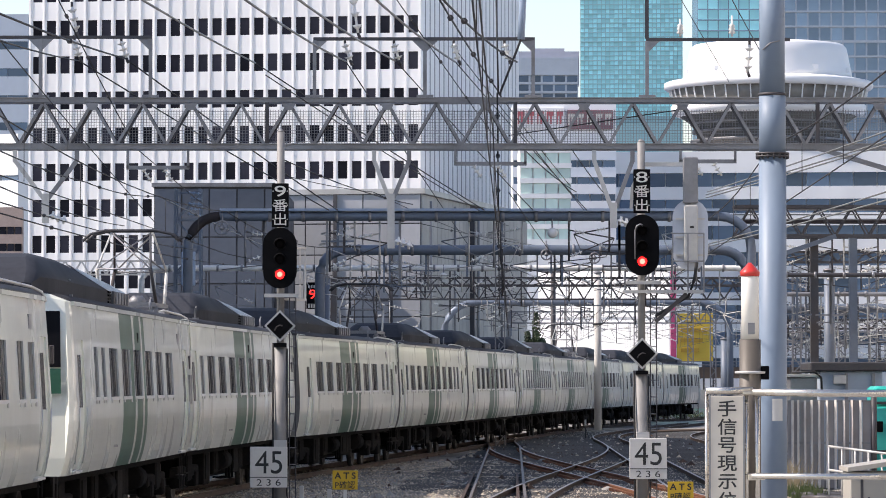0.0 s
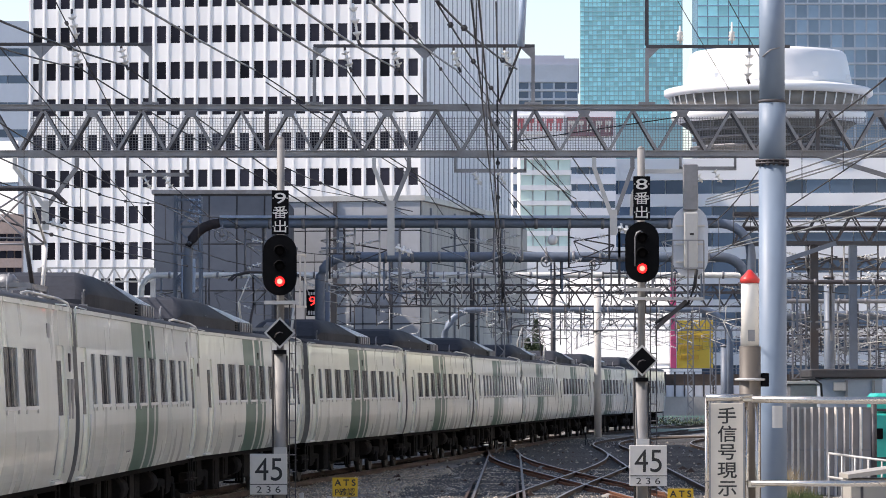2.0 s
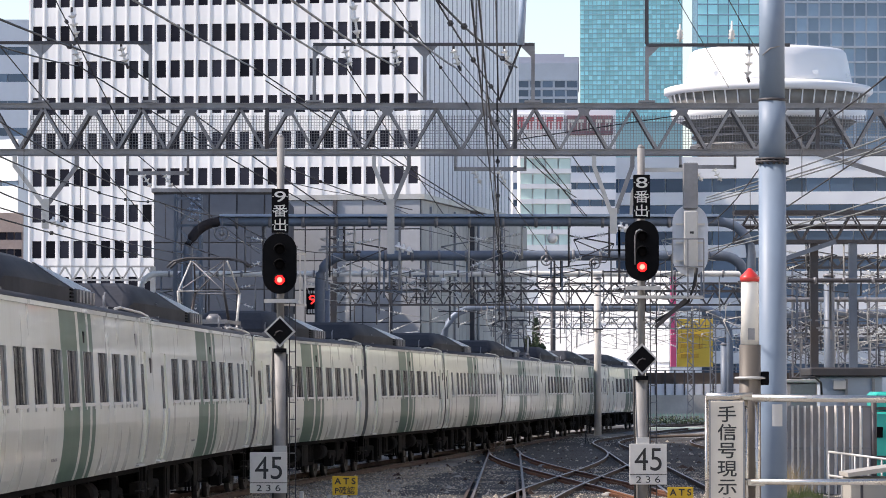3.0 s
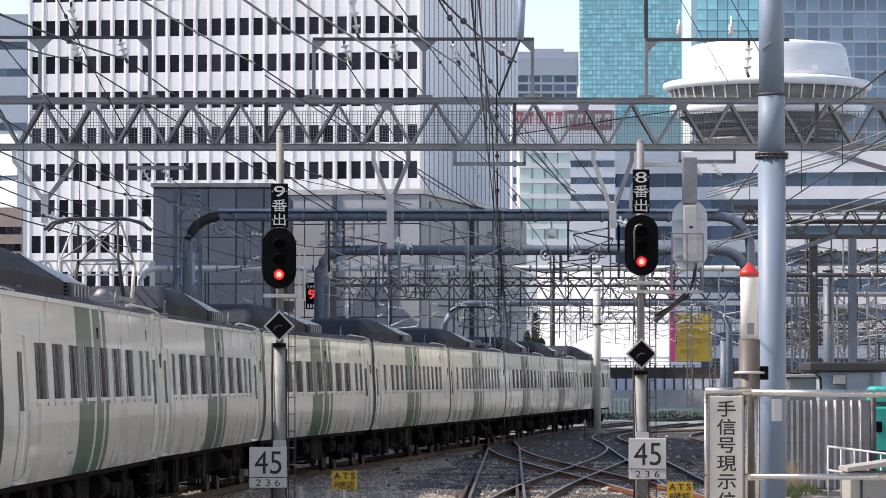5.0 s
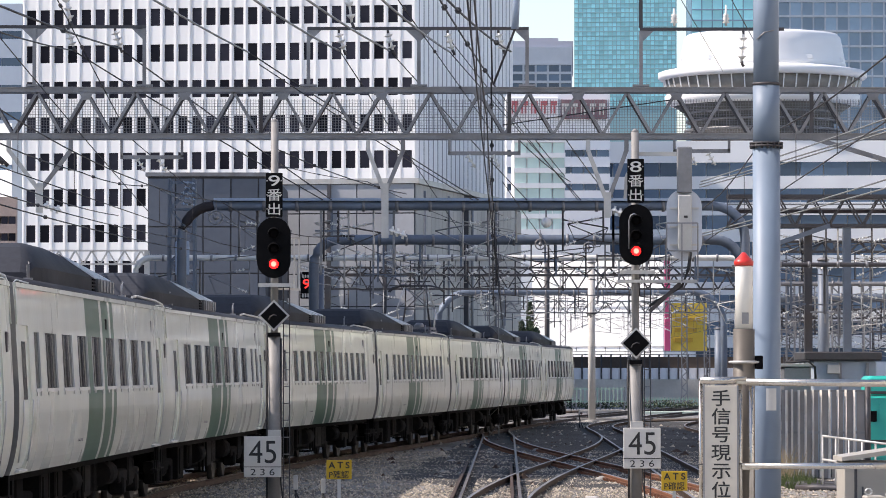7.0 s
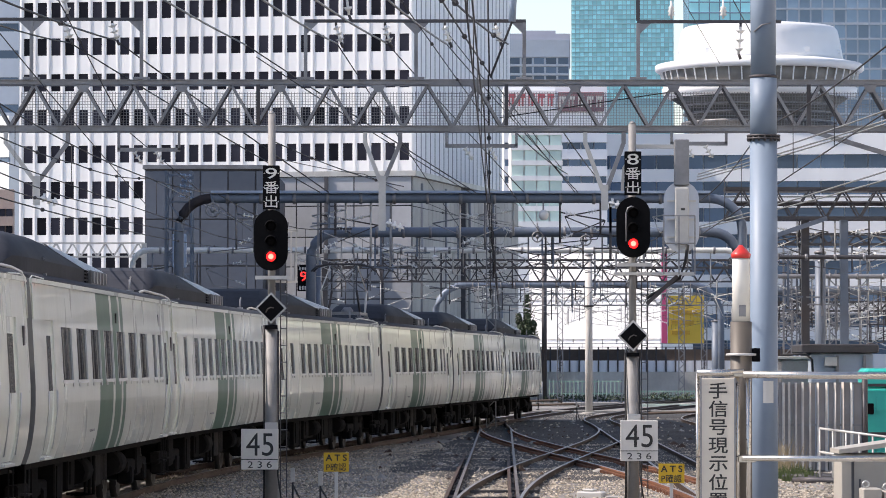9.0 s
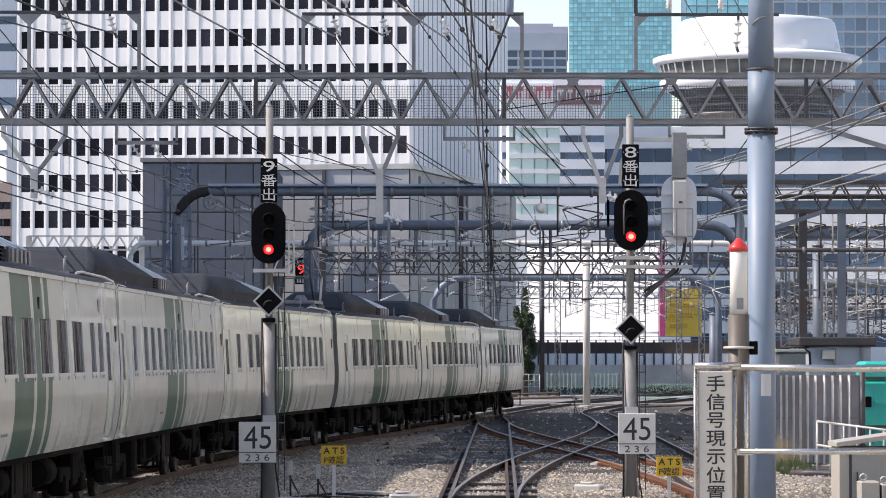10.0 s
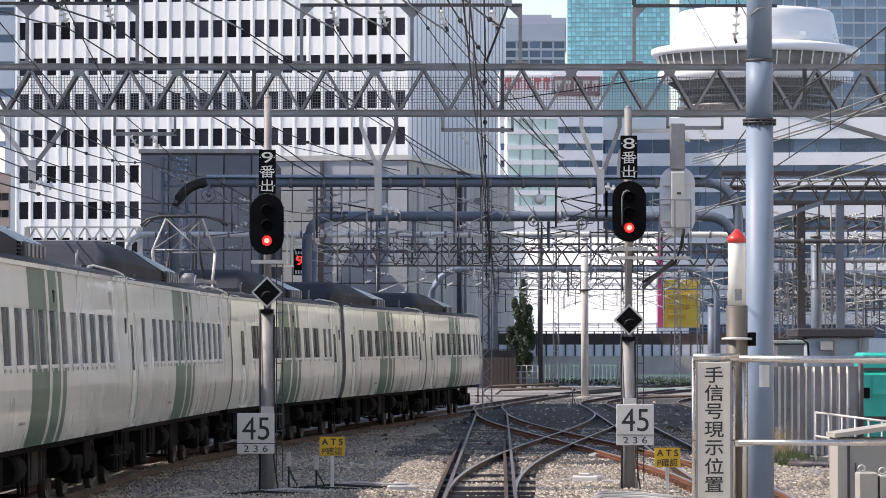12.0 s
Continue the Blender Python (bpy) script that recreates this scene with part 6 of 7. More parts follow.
    tube(bm, [(x - 0.09, d + 0.0, zdiamond - 0.08), (x - 0.06, d - 0.03, zdiamond - 0.02), (x, d - 0.05, zdiamond + 0.01), (x + 0.05, d - 0.03, zdiamond)], 0.012, 6)
    part("diamond_hood", bm, STEEL_DARK, dia)
    bm = bmesh.new()
    box(bm, (x - 0.11, d + 0.12, zdiamond - 0.37), (x + 0.11, d + 0.3, zdiamond - 0.30))
    part("clamp", bm, SIGNAL_BLACK, s)
    # ladder
    bm = bmesh.new()
    for a in (0.16, 0.27):
        bar(bm, (x + a, d + 0.35, 0.0), (x + a, d + 0.35, zp), 0.018, 0.018)
    part("ladder_rail", bm, STEEL_DARK, s)
    bm = bmesh.new()
    tube(bm, [(x + 0.15, d + 0.35, 0), (x + 0.28, d + 0.35, 0)], 0.01, 5)
    rung = mesh_of("rung", bm, STEEL_GREY, Vector((x, d, -0.2)))
    z = 0.3
    while z < zp - 0.1:
        put(rung, s, (0, 0, z))
        z += 0.3
    # cable down the mast
    bm = bmesh.new()
    tube(bm, [(x - 0.13, d + 0.3, zdiamond - 0.3), (x - 0.135, d + 0.26, zdiamond - 0.9), (x - 0.12, d + 0.22, 1.2), (x - 0.13, d + 0.2, -0.15)], 0.018, 6)
    tube(bm, [(x + 0.12, d + 0.28, zdiamond - 0.4), (x + 0.125, d + 0.24, 1.3), (x + 0.12, d + 0.2, 0.4), (x + 0.2, d + 0.1, -0.15)], 0.014, 6)
    part("cable", bm, RUBBER, s)
    # speed plate
    bm = bmesh.new()
    bevelled(bm, (xspeed - 0.33, d - 0.06, zspeed - 0.36), (xspeed + 0.33, d - 0.03, zspeed + 0.36), 0.008)
    sp = part("speed_plate", bm, SIGN_WHITE, s, "white plate with black figures 45")
    lettering("letter", "45", (xspeed, d - 0.0612, zspeed + 0.085), 0.575, INK, sp, 0, 0.90, 0.0)
    lettering("letter", "2 3 6", (xspeed, d - 0.0612, zspeed - 0.27), 0.165, INK, sp, 0, 1.3)
    bm = bmesh.new()
    box(bm, (xspeed - 0.325, d - 0.066, zspeed - 0.185), (xspeed + 0.325, d - 0.061, zspeed - 0.172))
    part("plate_line", bm, INK, sp)
    bm = bmesh.new()
    box(bm, (x - 0.1, d - 0.025, zspeed + 0.36), (x + 0.12, d + 0.2, zspeed + 0.47))
    box(bm, (x - 0.05, d - 0.028, zspeed - 0.2), (x + 0.05, d + 0.21, zspeed - 0.1))
    part("plate_bracket", bm, STEEL_PALE, s)
    return s


LENS_DARK = mat("unlit lens glass", (0.006, 0.005, 0.005), 0.4, 0, 0.1, 3, 20, 0.0, ior=1.15)
signal(-2.889, 67, 5.501, 4.56, 3.359, 0.863, -3.079, 6.815, "9", "railway signal mast showing a red light beside the train")
signal(3.529, 67, 5.752, 4.79, 2.869, 1.013, 3.624, 6.634, "8", "railway signal mast showing a red light between two tracks")

# frame beside the head of the ninth signal
b = thing("signal_side_bracket", (-2.527, 68, 3.699), "grey steel cable frame beside the signal head", "bracket")
bm = bmesh.new()
for x in (-2.567, -2.476):
    bar(bm, (x, 68, 3.831), (x, 68, 4.786), 0.03, 0.03)
bar(bm, (-2.912, 67.38, 4.766), (-2.466, 68, 4.766), 0.03, 0.04)
bar(bm, (-2.912, 67.38, 3.841), (-2.466, 68, 3.841), 0.04, 0.04)
part("frame", bm, STEEL_PALE, b)


# signal turned away, on a bracket beside the eighth
def reversed_signal():
    d = 67.3
    x, zc = 4.414, 4.992
    s = thing("reversed_signal", (x, d, 3.967), "white-backed signal facing away, hung in a steel cage", "railway signal")
    bm = bmesh.new()
    plate(bm, capsule(x, zc, 0.63, 1.27), d + 0.2, d + 0.23)
    part("back_board", bm, BACK_WHITE, s, "pale blue-white oval back board")
    bm = bmesh.new()
    bevelled(bm, (x - 0.12, d, zc - 0.50), (x + 0.12, d + 0.19, zc + 0.52), 0.02)
    part("lamp_case", bm, STEEL_PALE, s)
    bm = bmesh.new()
    box(bm, (x - 0.02, d - 0.008, zc + 0.11), (x + 0.05, d - 0.002, zc + 0.15))
    part("case_lock", bm, INK, s)
    for dz in (0.27, -0.06, -0.38):
        bm = bmesh.new()
        for a in (-1, 1):
            box(bm, (x + a * 0.19 - 0.07, d + 0.15, zc + dz), (x + a * 0.19 + 0.07, d + 0.198, zc + dz + 0.03))
        part("strap", bm, SIGN_WHITE, s)
    bm = bmesh.new()
    bevelled(bm, (x - 0.13, d + 0.03, zc + 0.56), (x + 0.13, d + 0.25, 6.371), 0.015)
    part("hanger_post", bm, STEEL_GREY, s)
    bm = bmesh.new()
    box(bm, (3.595, d + 0.1, 6.21), (x - 0.132, d + 0.16, 6.281))
    bar(bm, (3.595, d + 0.13, 6.24), (3.374, d + 0.13, 5.848), 0.05, 0.05)
    bar(bm, (3.374, d + 0.13, 5.848), (3.354, d + 0.13, 5.445), 0.05, 0.05)
    part("bracket_arm", bm, STEEL_PALE, s)
    # cage
    xs = (4.077, 4.348, 4.63)
    bm = bmesh.new()
    for k in xs:
        bar(bm, (k, d - 0.15, 3.967), (k, d - 0.15, 5.002), 0.025, 0.025)
    for z in (5.002, 4.509):
        bar(bm, (xs[0], d - 0.15, z), (xs[2], d - 0.15, z), 0.025, 0.025)
    part("cage", bm, STEEL_GREY, s)
    bm = bmesh.new()
    for k in range(8):
        box(bm, (3.204, d - 0.16 + k * 0.06, 3.946), (4.64, d - 0.13 + k * 0.06, 3.997))
    tagged(part("grating", bm, STEEL_PALE, s), kind="stuff")
    bm = bmesh.new()
    bar(bm, (3.776, d - 0.05, 3.434), (4.328, d - 0.05, 3.936), 0.05, 0.07)
    part("strut", bm, STEEL_DARK, s)
    bm = bmesh.new()
    tube(bm, [(x + 0.1, d, zc - 0.5), (x + 0.06, d - 0.02, zc - 0.8), (x - 0.05, d, zc - 1.1), (3.776, d, 3.535)], 0.03, 6)
    part("cable", bm, RUBBER, s)


BACK_WHITE = mat("pale blue-white enamel", (0.62, 0.66, 0.72), 0.4, 0, 0.05, 2, 15, 0.02)
reversed_signal()


def small_sign(x, d, zc, label):
    s = thing("ats_sign", (x, d, -0.2), label, "sign", "yellow track signs")
    bm = bmesh.new()
    bevelled(bm, (x - 0.225, d, zc - 0.17), (x + 0.225, d + 0.02, zc + 0.17), 0.006)
    p = part("panel", bm, SIGN_YELLOW, s)
    lettering("letter", "A T S", (x, d - 0.0012, zc + 0.08), 0.155, INK, p, 0, 1.05, 0.004)
    lettering("letter", "P確認", (x, d - 0.0012, zc - 0.085), 0.145, INK, p, 0, 1.0, 0.0015)
    bm = bmesh.new()
    box(bm, (x - 0.03, d + 0.022, -0.25), (x + 0.03, d + 0.06, zc + 0.1))
    part("post", bm, SIGN_WHITE, s)


small_sign(-1.743, 67.5, 0.621, "yellow track sign with black letters on a white post")
small_sign(4.136, 66, 0.463, "yellow track sign with black letters on a white post")


def marker_post(x, d, ztop, material=None):
    m = thing("marker_post", (x, d, -0.2), "short pale cable marker post with a black cable", "post", "marker posts")
    bm = bmesh.new()
    bevelled(bm, (x - 0.04, d, ztop - 0.26), (x + 0.04, d + 0.08, ztop), 0.01)
    part("box", bm, STEEL_PALE, m)
    bm = bmesh.new()
    tube(bm, [(x, d + 0.04, ztop - 0.255), (x, d + 0.04, -0.22)], 0.018, 6)
    tube(bm, [(x, d + 0.02, ztop - 0.3), (x + 0.1, d - 0.05, 0.0), (x + 0.16, d - 0.1, -0.12), (x + 0.05, d - 0.12, -0.18), (x - 0.2, d - 0.15, -0.19)], 0.016, 6)
    part("cable", bm, RUBBER, m)


marker_post(-2.555, 68.5, 0.493)
marker_post(-2.04, 68, 0.446)
marker_post(6.393, 170, 0.703)


# ---- foreground at the platform end ----
def large_pole():
    d = 46
    x, r = 4.009, 0.168
    p = thing("line_pole", (x, d, -0.2), "thick blue-grey painted steel line pole with flange joint", "pole")
    bm = bmesh.new()
    tube(bm, [(x, d, -0.2), (x, d, 5.112)], r, 28)
    part("lower_shaft", bm, POLE_BLUE, p)
    bm = bmesh.new()
    tube(bm, [(x, d, 5.126), (x, d, 5.87)], r * 0.97, 28)
    tube(bm, [(x, d, 5.868), (x, d, 7.638)], r * 0.92, 28)
    part("upper_shaft", bm, POLE_BLUE, p)
    bm = bmesh.new()
    lathe(bm, (x, d, 5.092), [(r * 1.0, 0), (r * 1.22, 0.003), (r * 1.22, 0.022), (r * 1.0, 0.025)], 28)
    part("flange", bm, STEEL_DARK, p)
    bm = bmesh.new()
    lathe(bm, (x, d, 5.126), [(r * 0.98, 0), (r * 1.22, 0.003), (r * 1.22, 0.022), (r * 1.0, 0.025)], 28)
    part("flange", bm, STEEL_DARK, p)
    bm = bmesh.new()
    lathe(bm, (x, d, 5.843), [(r * 0.97, 0), (r * 1.03, 0.004), (r * 1.03, 0.03), (r * 0.93, 0.036)], 28)
    part("flange", bm, STEEL_DARK, p)
    bm = bmesh.new()
    for k in range(16):
        a = k * math.pi / 8
        lathe(bm, (x + r * 1.12 * math.cos(a), d + r * 1.12 * math.sin(a), 5.071), [(0.014, 0), (0.014, 0.08)], 6)
    part("bolt", bm, STEEL_DARK, p)
    # curved paper label wrapped round the shaft
    bm = bmesh.new()
    for k in range(6):
        a, b = -1.72 + k * 0.13, -1.72 + (k + 1) * 0.13
        rr = r + 0.003
        quad(bm, [(x + rr * math.cos(a), d + rr * math.sin(a), 1.891), (x + rr * math.cos(b), d + rr * math.sin(b), 1.891),
                  (x + rr * math.cos(b), d + rr * math.sin(b), 2.158), (x + rr * math.cos(a), d + rr * math.sin(a), 2.158)])
    part("label", bm, SIGN_WHITE, p, "blank white label")
    # weld seam bands
    bm = bmesh.new()
    tube(bm, [(x - r * 0.75, d - r * 0.7, 6.395), (x - r * 0.2, d - r * 0.98, 6.477), (x + r * 0.5, d - r * 0.9, 6.505)], 0.008, 6)
    part("band", bm, STEEL_GREY, p)


POLE_BLUE = mat("blue-grey pole paint", (0.21, 0.275, 0.36), 0.5, 0.0, 0.05, 0.6, 6, 0.05, tint=(0.16, 0.205, 0.265), amount=0.8)
large_pole()

# platform end on which the railing stands
bm = bmesh.new()
bevelled(bm, (-3.2, -20, -0.25), (9.0, 29.4, 1.1), 0.03)
tagged(alone("platform", bm, CONCRETE, "grey concrete platform end", "platform"), kind="structure")


def railing():
    d = 28.0
    r = tagged(thing("railing", (2.281, d, 1.1), "stainless pipe railing at the platform end", "railing"))
    def rail(name, pts, rad=0.027):
        bm = bmesh.new()
        tube(bm, pts, rad, 14)
        part(name, bm, STAINLESS, r)
    zt, zl = 2.292, 1.662
    rail("sign_top_rail", [(1.943, d, zt), (2.29, d, zt)])
    rail("top_rail", [(2.281, d - 0.06, zt - 0.012), (3.577, d - 0.06, zt - 0.025)])
    rail("lower_rail", [(2.273, d - 0.05, zl), (3.577, d - 0.05, zl - 0.004)], 0.022)
    for px in (2.24, 2.323, 3.618):
        rail("post", [(px, d, 1.1), (px, d, zt - 0.01)], 0.017)
    rail("sign_post", [(1.951, d + 0.02, 1.1), (1.951, d + 0.02, zt)], 0.015)
    bm = bmesh.new()
    bevelled(bm, (2.248, d - 0.06, zl - 0.03), (2.373, d - 0.01, zl + 0.02), 0.006)
    bevelled(bm, (2.214, d - 0.03, zt - 0.03), (2.331, d + 0.03, zt + 0.0), 0.006)
    part("coupling", bm, STAINLESS, r)
    bm = bmesh.new()
    for px, pz in ((1.972, 2.208), (2.214, 2.208), (1.964, 1.67), (2.231, 1.67)):
        tube(bm, [(px - 0.03, d - 0.01, pz), (px + 0.03, d - 0.02, pz + 0.01)], 0.004, 5)
    part("tie_wire", bm, STEEL_DARK, r)


railing()

# hand-signal board
BOARD = mat("yellowed white board", (0.60, 0.555, 0.48), 0.5, 0, 0.05, 2, 18, 0.03, tint=(0.48, 0.43, 0.36), amount=0.5)
b = thing("signal_position_board", (2.093, 27.97, 1.166), "tall white board with black vertical lettering on the railing", "sign")
bm = bmesh.new()
bevelled(bm, (1.972, 27.97, 1.166), (2.223, 27.99, 2.254), 0.004)
p = part("panel", bm, BOARD, b)
bm = bmesh.new()
for x in (1.968, 2.219):
    box(bm, (x - 0.004, 27.965, 1.166), (x + 0.008, 27.969, 2.254))
part("edge_strip", bm, STEEL_GREY, b)
for k, ch in enumerate("手信号現示位置"):
    lettering("letter", ch, (2.097, 27.9688, 2.162 - k * 0.135), 0.128, INK, p, 0, 1.16, 0.0014)


def warning_light():
    d = 28.25
    x = 2.291
    l = thing("warning_lamp", (x, d, 1.1), "white tube lamp with a red cap on a brown post", "lamp")
    bm = bmesh.new()
    tube(bm, [(x, d, 1.1), (x, d, 2.674)], 0.080, 22)
    part("post", bm, POST_BROWN, l)
    bm = bmesh.new()
    lathe(bm, (x, d, 2.417), [(0.082, 0), (0.115, 0.004), (0.115, 0.018), (0.082, 0.022)], 22)
    part("flange", bm, STEEL_PALE, l)
    bm = bmesh.new()
    lathe(bm, (x, d, 2.676), [(0.066, 0), (0.066, 0.46), (0.06, 0.47)], 22)
    part("tube", bm, LAMP_WHITE, l)
    bm = bmesh.new()
    lathe(bm, (x, d, 3.147), [(0.071, 0), (0.074, 0.03), (0.068, 0.04), (0.03, 0.08), (0.012, 0.10)], 22)
    part("cap", bm, CAP_RED, l, "red conical cap")
    bm = bmesh.new()
    bevelled(bm, (x + 0.082, d - 0.03, 2.375), (x + 0.14, d + 0.05, 2.476), 0.005)
    part("junction_box", bm, SIGNAL_BLACK, l)
    bm = bmesh.new()
    box(bm, (x - 0.02, d - 0.0705, 2.712), (x + 0.03, d - 0.064, 2.797))
    part("rating_plate", bm, STEEL_GREY, l)


POST_BROWN = mat("brown-grey painted post", (0.115, 0.10, 0.085), 0.55, 0.1, 0.1, 2, 15, 0.05)
LAMP_WHITE = mat("milky lamp tube", (0.74, 0.72, 0.66), 0.35, 0, 0.04, 3, 20, 0.02, coat=0.3)
CAP_RED = mat("red plastic cap", (0.62, 0.035, 0.025), 0.35, 0, 0.05, 3, 20, 0.02, coat=0.3)
warning_light()


# slatted fence, huts and boxes beyond the railing
def slat_fence():
    d = 90.0
    xa, xb = 8.19, 10.26
    zt = 1.949
    f = thing("slat_fence", ((xa + xb) / 2, d, -0.2), "grey sheet fence with rusty white upright slats", "fence")
    for k in range(7):
        bm = bmesh.new()
        x = xa + (xb - xa) * k / 7
        box(bm, (x + 0.015, d + 0.05, -0.2), (x + (xb - xa) / 7 - 0.015, d + 0.08, zt - 0.02))
        part("sheet", bm, FENCE_GREY, f)
    rnd = random.Random(8)
    for px in (1403, 1413, 1425, 1437, 1450, 1464, 1479, 1494, 1508, 1523):
        x = xa + (px - 1394) * d / 6700
        bm = bmesh.new()
        top = zt + rnd.uniform(-0.02, 0.0)
        foot = [bm.verts.new((a, b, -0.2)) for a, b in ((x - 0.035, d + 0.03), (x + 0.010, d - 0.03), (x + 0.018, d - 0.025), (x + 0.018, d + 0.03))]
        head = [bm.verts.new((v.co.x, v.co.y, top)) for v in foot]
        for i in range(4):
            bm.faces.new((foot[i], foot[(i + 1) % 4], head[(i + 1) % 4], head[i]))
        bm.faces.new(head)
        bm.faces.new(foot[::-1])
        part("slat", bm, SLAT, f)
    for z in (zt - 0.06, 0.9):
        bm = bmesh.new()
        box(bm, (xa, d + 0.031, z), (xb, d + 0.049, z + 0.05))
        part("cross_rail", bm, STEEL_GREY, f)
    bm = bmesh.new()
    tube(bm, [(xb - 0.02, d + 0.03, -0.2), (xb - 0.02, d + 0.03, zt + 0.14)], 0.07, 10)
    part("end_post", bm, STEEL_DARK, f)


FENCE_GREY = mat("grey painted sheet", (0.30, 0.285, 0.285), 0.6, 0.0, 0.1, 1.0, 8, 0.08, tint=(0.14, 0.125, 0.12), amount=0.6)
SLAT = mat("rust-stained white slat", (0.74, 0.71, 0.66), 0.6, 0, 0.1, 2.5, 20, 0.1, tint=(0.36, 0.24, 0.15), amount=0.4)
TEAL = mat("teal machine paint", (0.015, 0.48, 0.41), 0.4, 0, 0.08, 1.5, 12, 0.03)
HUT_WALL = mat("blue-grey hut panel", (0.36, 0.42, 0.50), 0.55, 0, 0.06, 1, 10, 0.04)
BEIGE = mat("beige cabinet paint", (0.38, 0.355, 0.31), 0.55, 0, 0.06, 1.5, 12, 0.04)
slat_fence()


def pipe_fence():
    d = 80.0
    f = thing("pipe_fence", (8.8, d, -0.2), "low white pipe fence in front of the slat fence", "fence")
    xa, xb = 8.142, 10.22
    for z, zz in ((1.014, 0.752), (0.516, 0.205)):
        bm = bmesh.new()
        tube(bm, [(xa, d, z), (xb, d - 1.4, zz)], 0.026, 8)
        part("rail", bm, STEEL_PALE, f)
    for k in range(9):
        bm = bmesh.new()
        u = k / 8
        x = xa + (xb - xa) * u
        tube(bm, [(x, d - 1.4 * u, -0.2), (x, d - 1.4 * u, 1.014 + (0.752 - 1.014) * u)], 0.02, 8)
        part("upright", bm, STEEL_PALE, f)


pipe_fence()


def teal_machine():
    d = 92
    x0, x1 = 10.405, 11.75
    m = thing("teal_machine", ((x0 + x1) / 2, d, -0.2), "teal site machine housing with a dark opening", "machine")
    bm = bmesh.new()
    bevelled(bm, (x0, d, -0.2), (x1, d + 1.8, 1.775), 0.05)
    part("lower_housing", bm, TEAL, m)
    bm = bmesh.new()
    bevelled(bm, (x0 + 0.07, d + 0.05, 1.789), (x1, d + 1.6, 2.267), 0.07)
    part("top_housing", bm, TEAL, m)
    bm = bmesh.new()
    bevelled(bm, (10.53, d - 0.04, 1.156), (10.68, d - 0.004, 1.4185), 0.01)
    part("latch", bm, SIGNAL_BLACK, m)
    for za, zb in ((1.828, 1.897), (0.6365, 0.719)):
        bm = bmesh.new()
        box(bm, (x0 - 0.09, d - 0.07, za), (x1, d - 0.006, zb))
        part("guard_rail", bm, STEEL_DARK, m)
    for z in (0.15, 1.25):
        bm = bmesh.new()
        box(bm, (x0 + 0.35, d - 0.03, z), (x1 - 0.05, d - 0.005, z + 0.38))
        part("side_plate", bm, TEAL, m)


teal_machine()


def relay_hut():
    d = 98
    x0, x1 = 9.739, 11.377
    h = thing("relay_hut", ((x0 + x1) / 2, d, -0.2), "blue-grey relay hut with a dark flat roof", "hut")
    bm = bmesh.new()
    bevelled(bm, (x0, d, -0.2), (x1, d + 2.2, 2.657), 0.03)
    part("wall", bm, HUT_WALL, h)
    bm = bmesh.new()
    bevelled(bm, (9.491, d - 0.22, 2.66), (11.494, d + 2.5, 2.89), 0.03)
    part("roof", bm, STEEL_DARK, h)
    bm = bmesh.new()
    bevelled(bm, (10.091, d - 0.2, 2.32), (10.412, d - 0.004, 2.555), 0.015)
    part("meter_box", bm, STEEL_PALE, h)
    for px in (10.427, 11.129):
        bm = bmesh.new()
        bar(bm, (px, d - 0.07, -0.2), (px, d - 0.07, 2.598), 0.07, 0.07)
        part("conduit", bm, STEEL_GREY, h)
    c = thing("cable_cabinet", (9.04, 95, -0.2), "grey trackside cable cabinet with a black hose", "cabinet")
    bm = bmesh.new()
    bevelled(bm, (8.704, 95, -0.2), (9.385, 95.8, 2.491), 0.03)
    part("body", bm, STEEL_GREY, c)
    bm = bmesh.new()
    bevelled(bm, (8.62, 94.92, 2.495), (9.44, 95.88, 2.576), 0.012)
    part("lid", bm, STEEL_PALE, c)
    bm = bmesh.new()
    tube(bm, [(8.73, 94.85, 2.605), (9.3, 94.85, 2.633), (9.47, 94.85, 2.491), (9.485, 94.85, 2.18)], 0.03, 8)
    part("hose", bm, RUBBER, c)


relay_hut()


def beige_cabinets():
    d = 31
    c = thing("slope_roof_cabinet", (3.451, d, -0.2), "beige cabinet with a sloping lid", "cabinet")
    bm = bmesh.new()
    bevelled(bm, (3.331, d, -0.2), (3.96, d + 0.6, 1.62), 0.01)
    part("body", bm, BEIGE, c)
    bm = bmesh.new()
    v = [(3.308, 1.625), (3.96, 1.715), (3.96, 1.755), (3.308, 1.66)]
    plate(bm, v, d - 0.06, d + 0.65)
    part("lid", bm, BEIGE, c)
    bm = bmesh.new()
    box(bm, (3.414, d - 0.006, -0.1), (3.437, d - 0.002, 1.579))
    box(bm, (3.474, d - 0.03, 1.302), (3.486, d - 0.002, 1.418))
    part("door_seam", bm, STEEL_DARK, c)
    for k, px in enumerate((3.398, 3.563)):
        b = thing("lifting_box", (px + 0.1, 30, -0.2), "beige equipment box with lifting eyes", "box")
        bm = bmesh.new()
        bevelled(bm, (px, 30, -0.2), (px + 0.15, 30.3, 1.372 - 0.02 * k), 0.01)
        part("body", bm, BEIGE, b)
        bm = bmesh.new()
        n = 12
        pts = [(px + 0.03 + 0.025 * math.cos(2 * math.pi * i / n), 30.1, 1.403 - 0.02 * k + 0.025 * math.sin(2 * math.pi * i / n)) for i in range(n + 1)]
        tube(bm, pts, 0.008, 6)
        part("lifting_eye", bm, STEEL_PALE, b)


beige_cabinets()

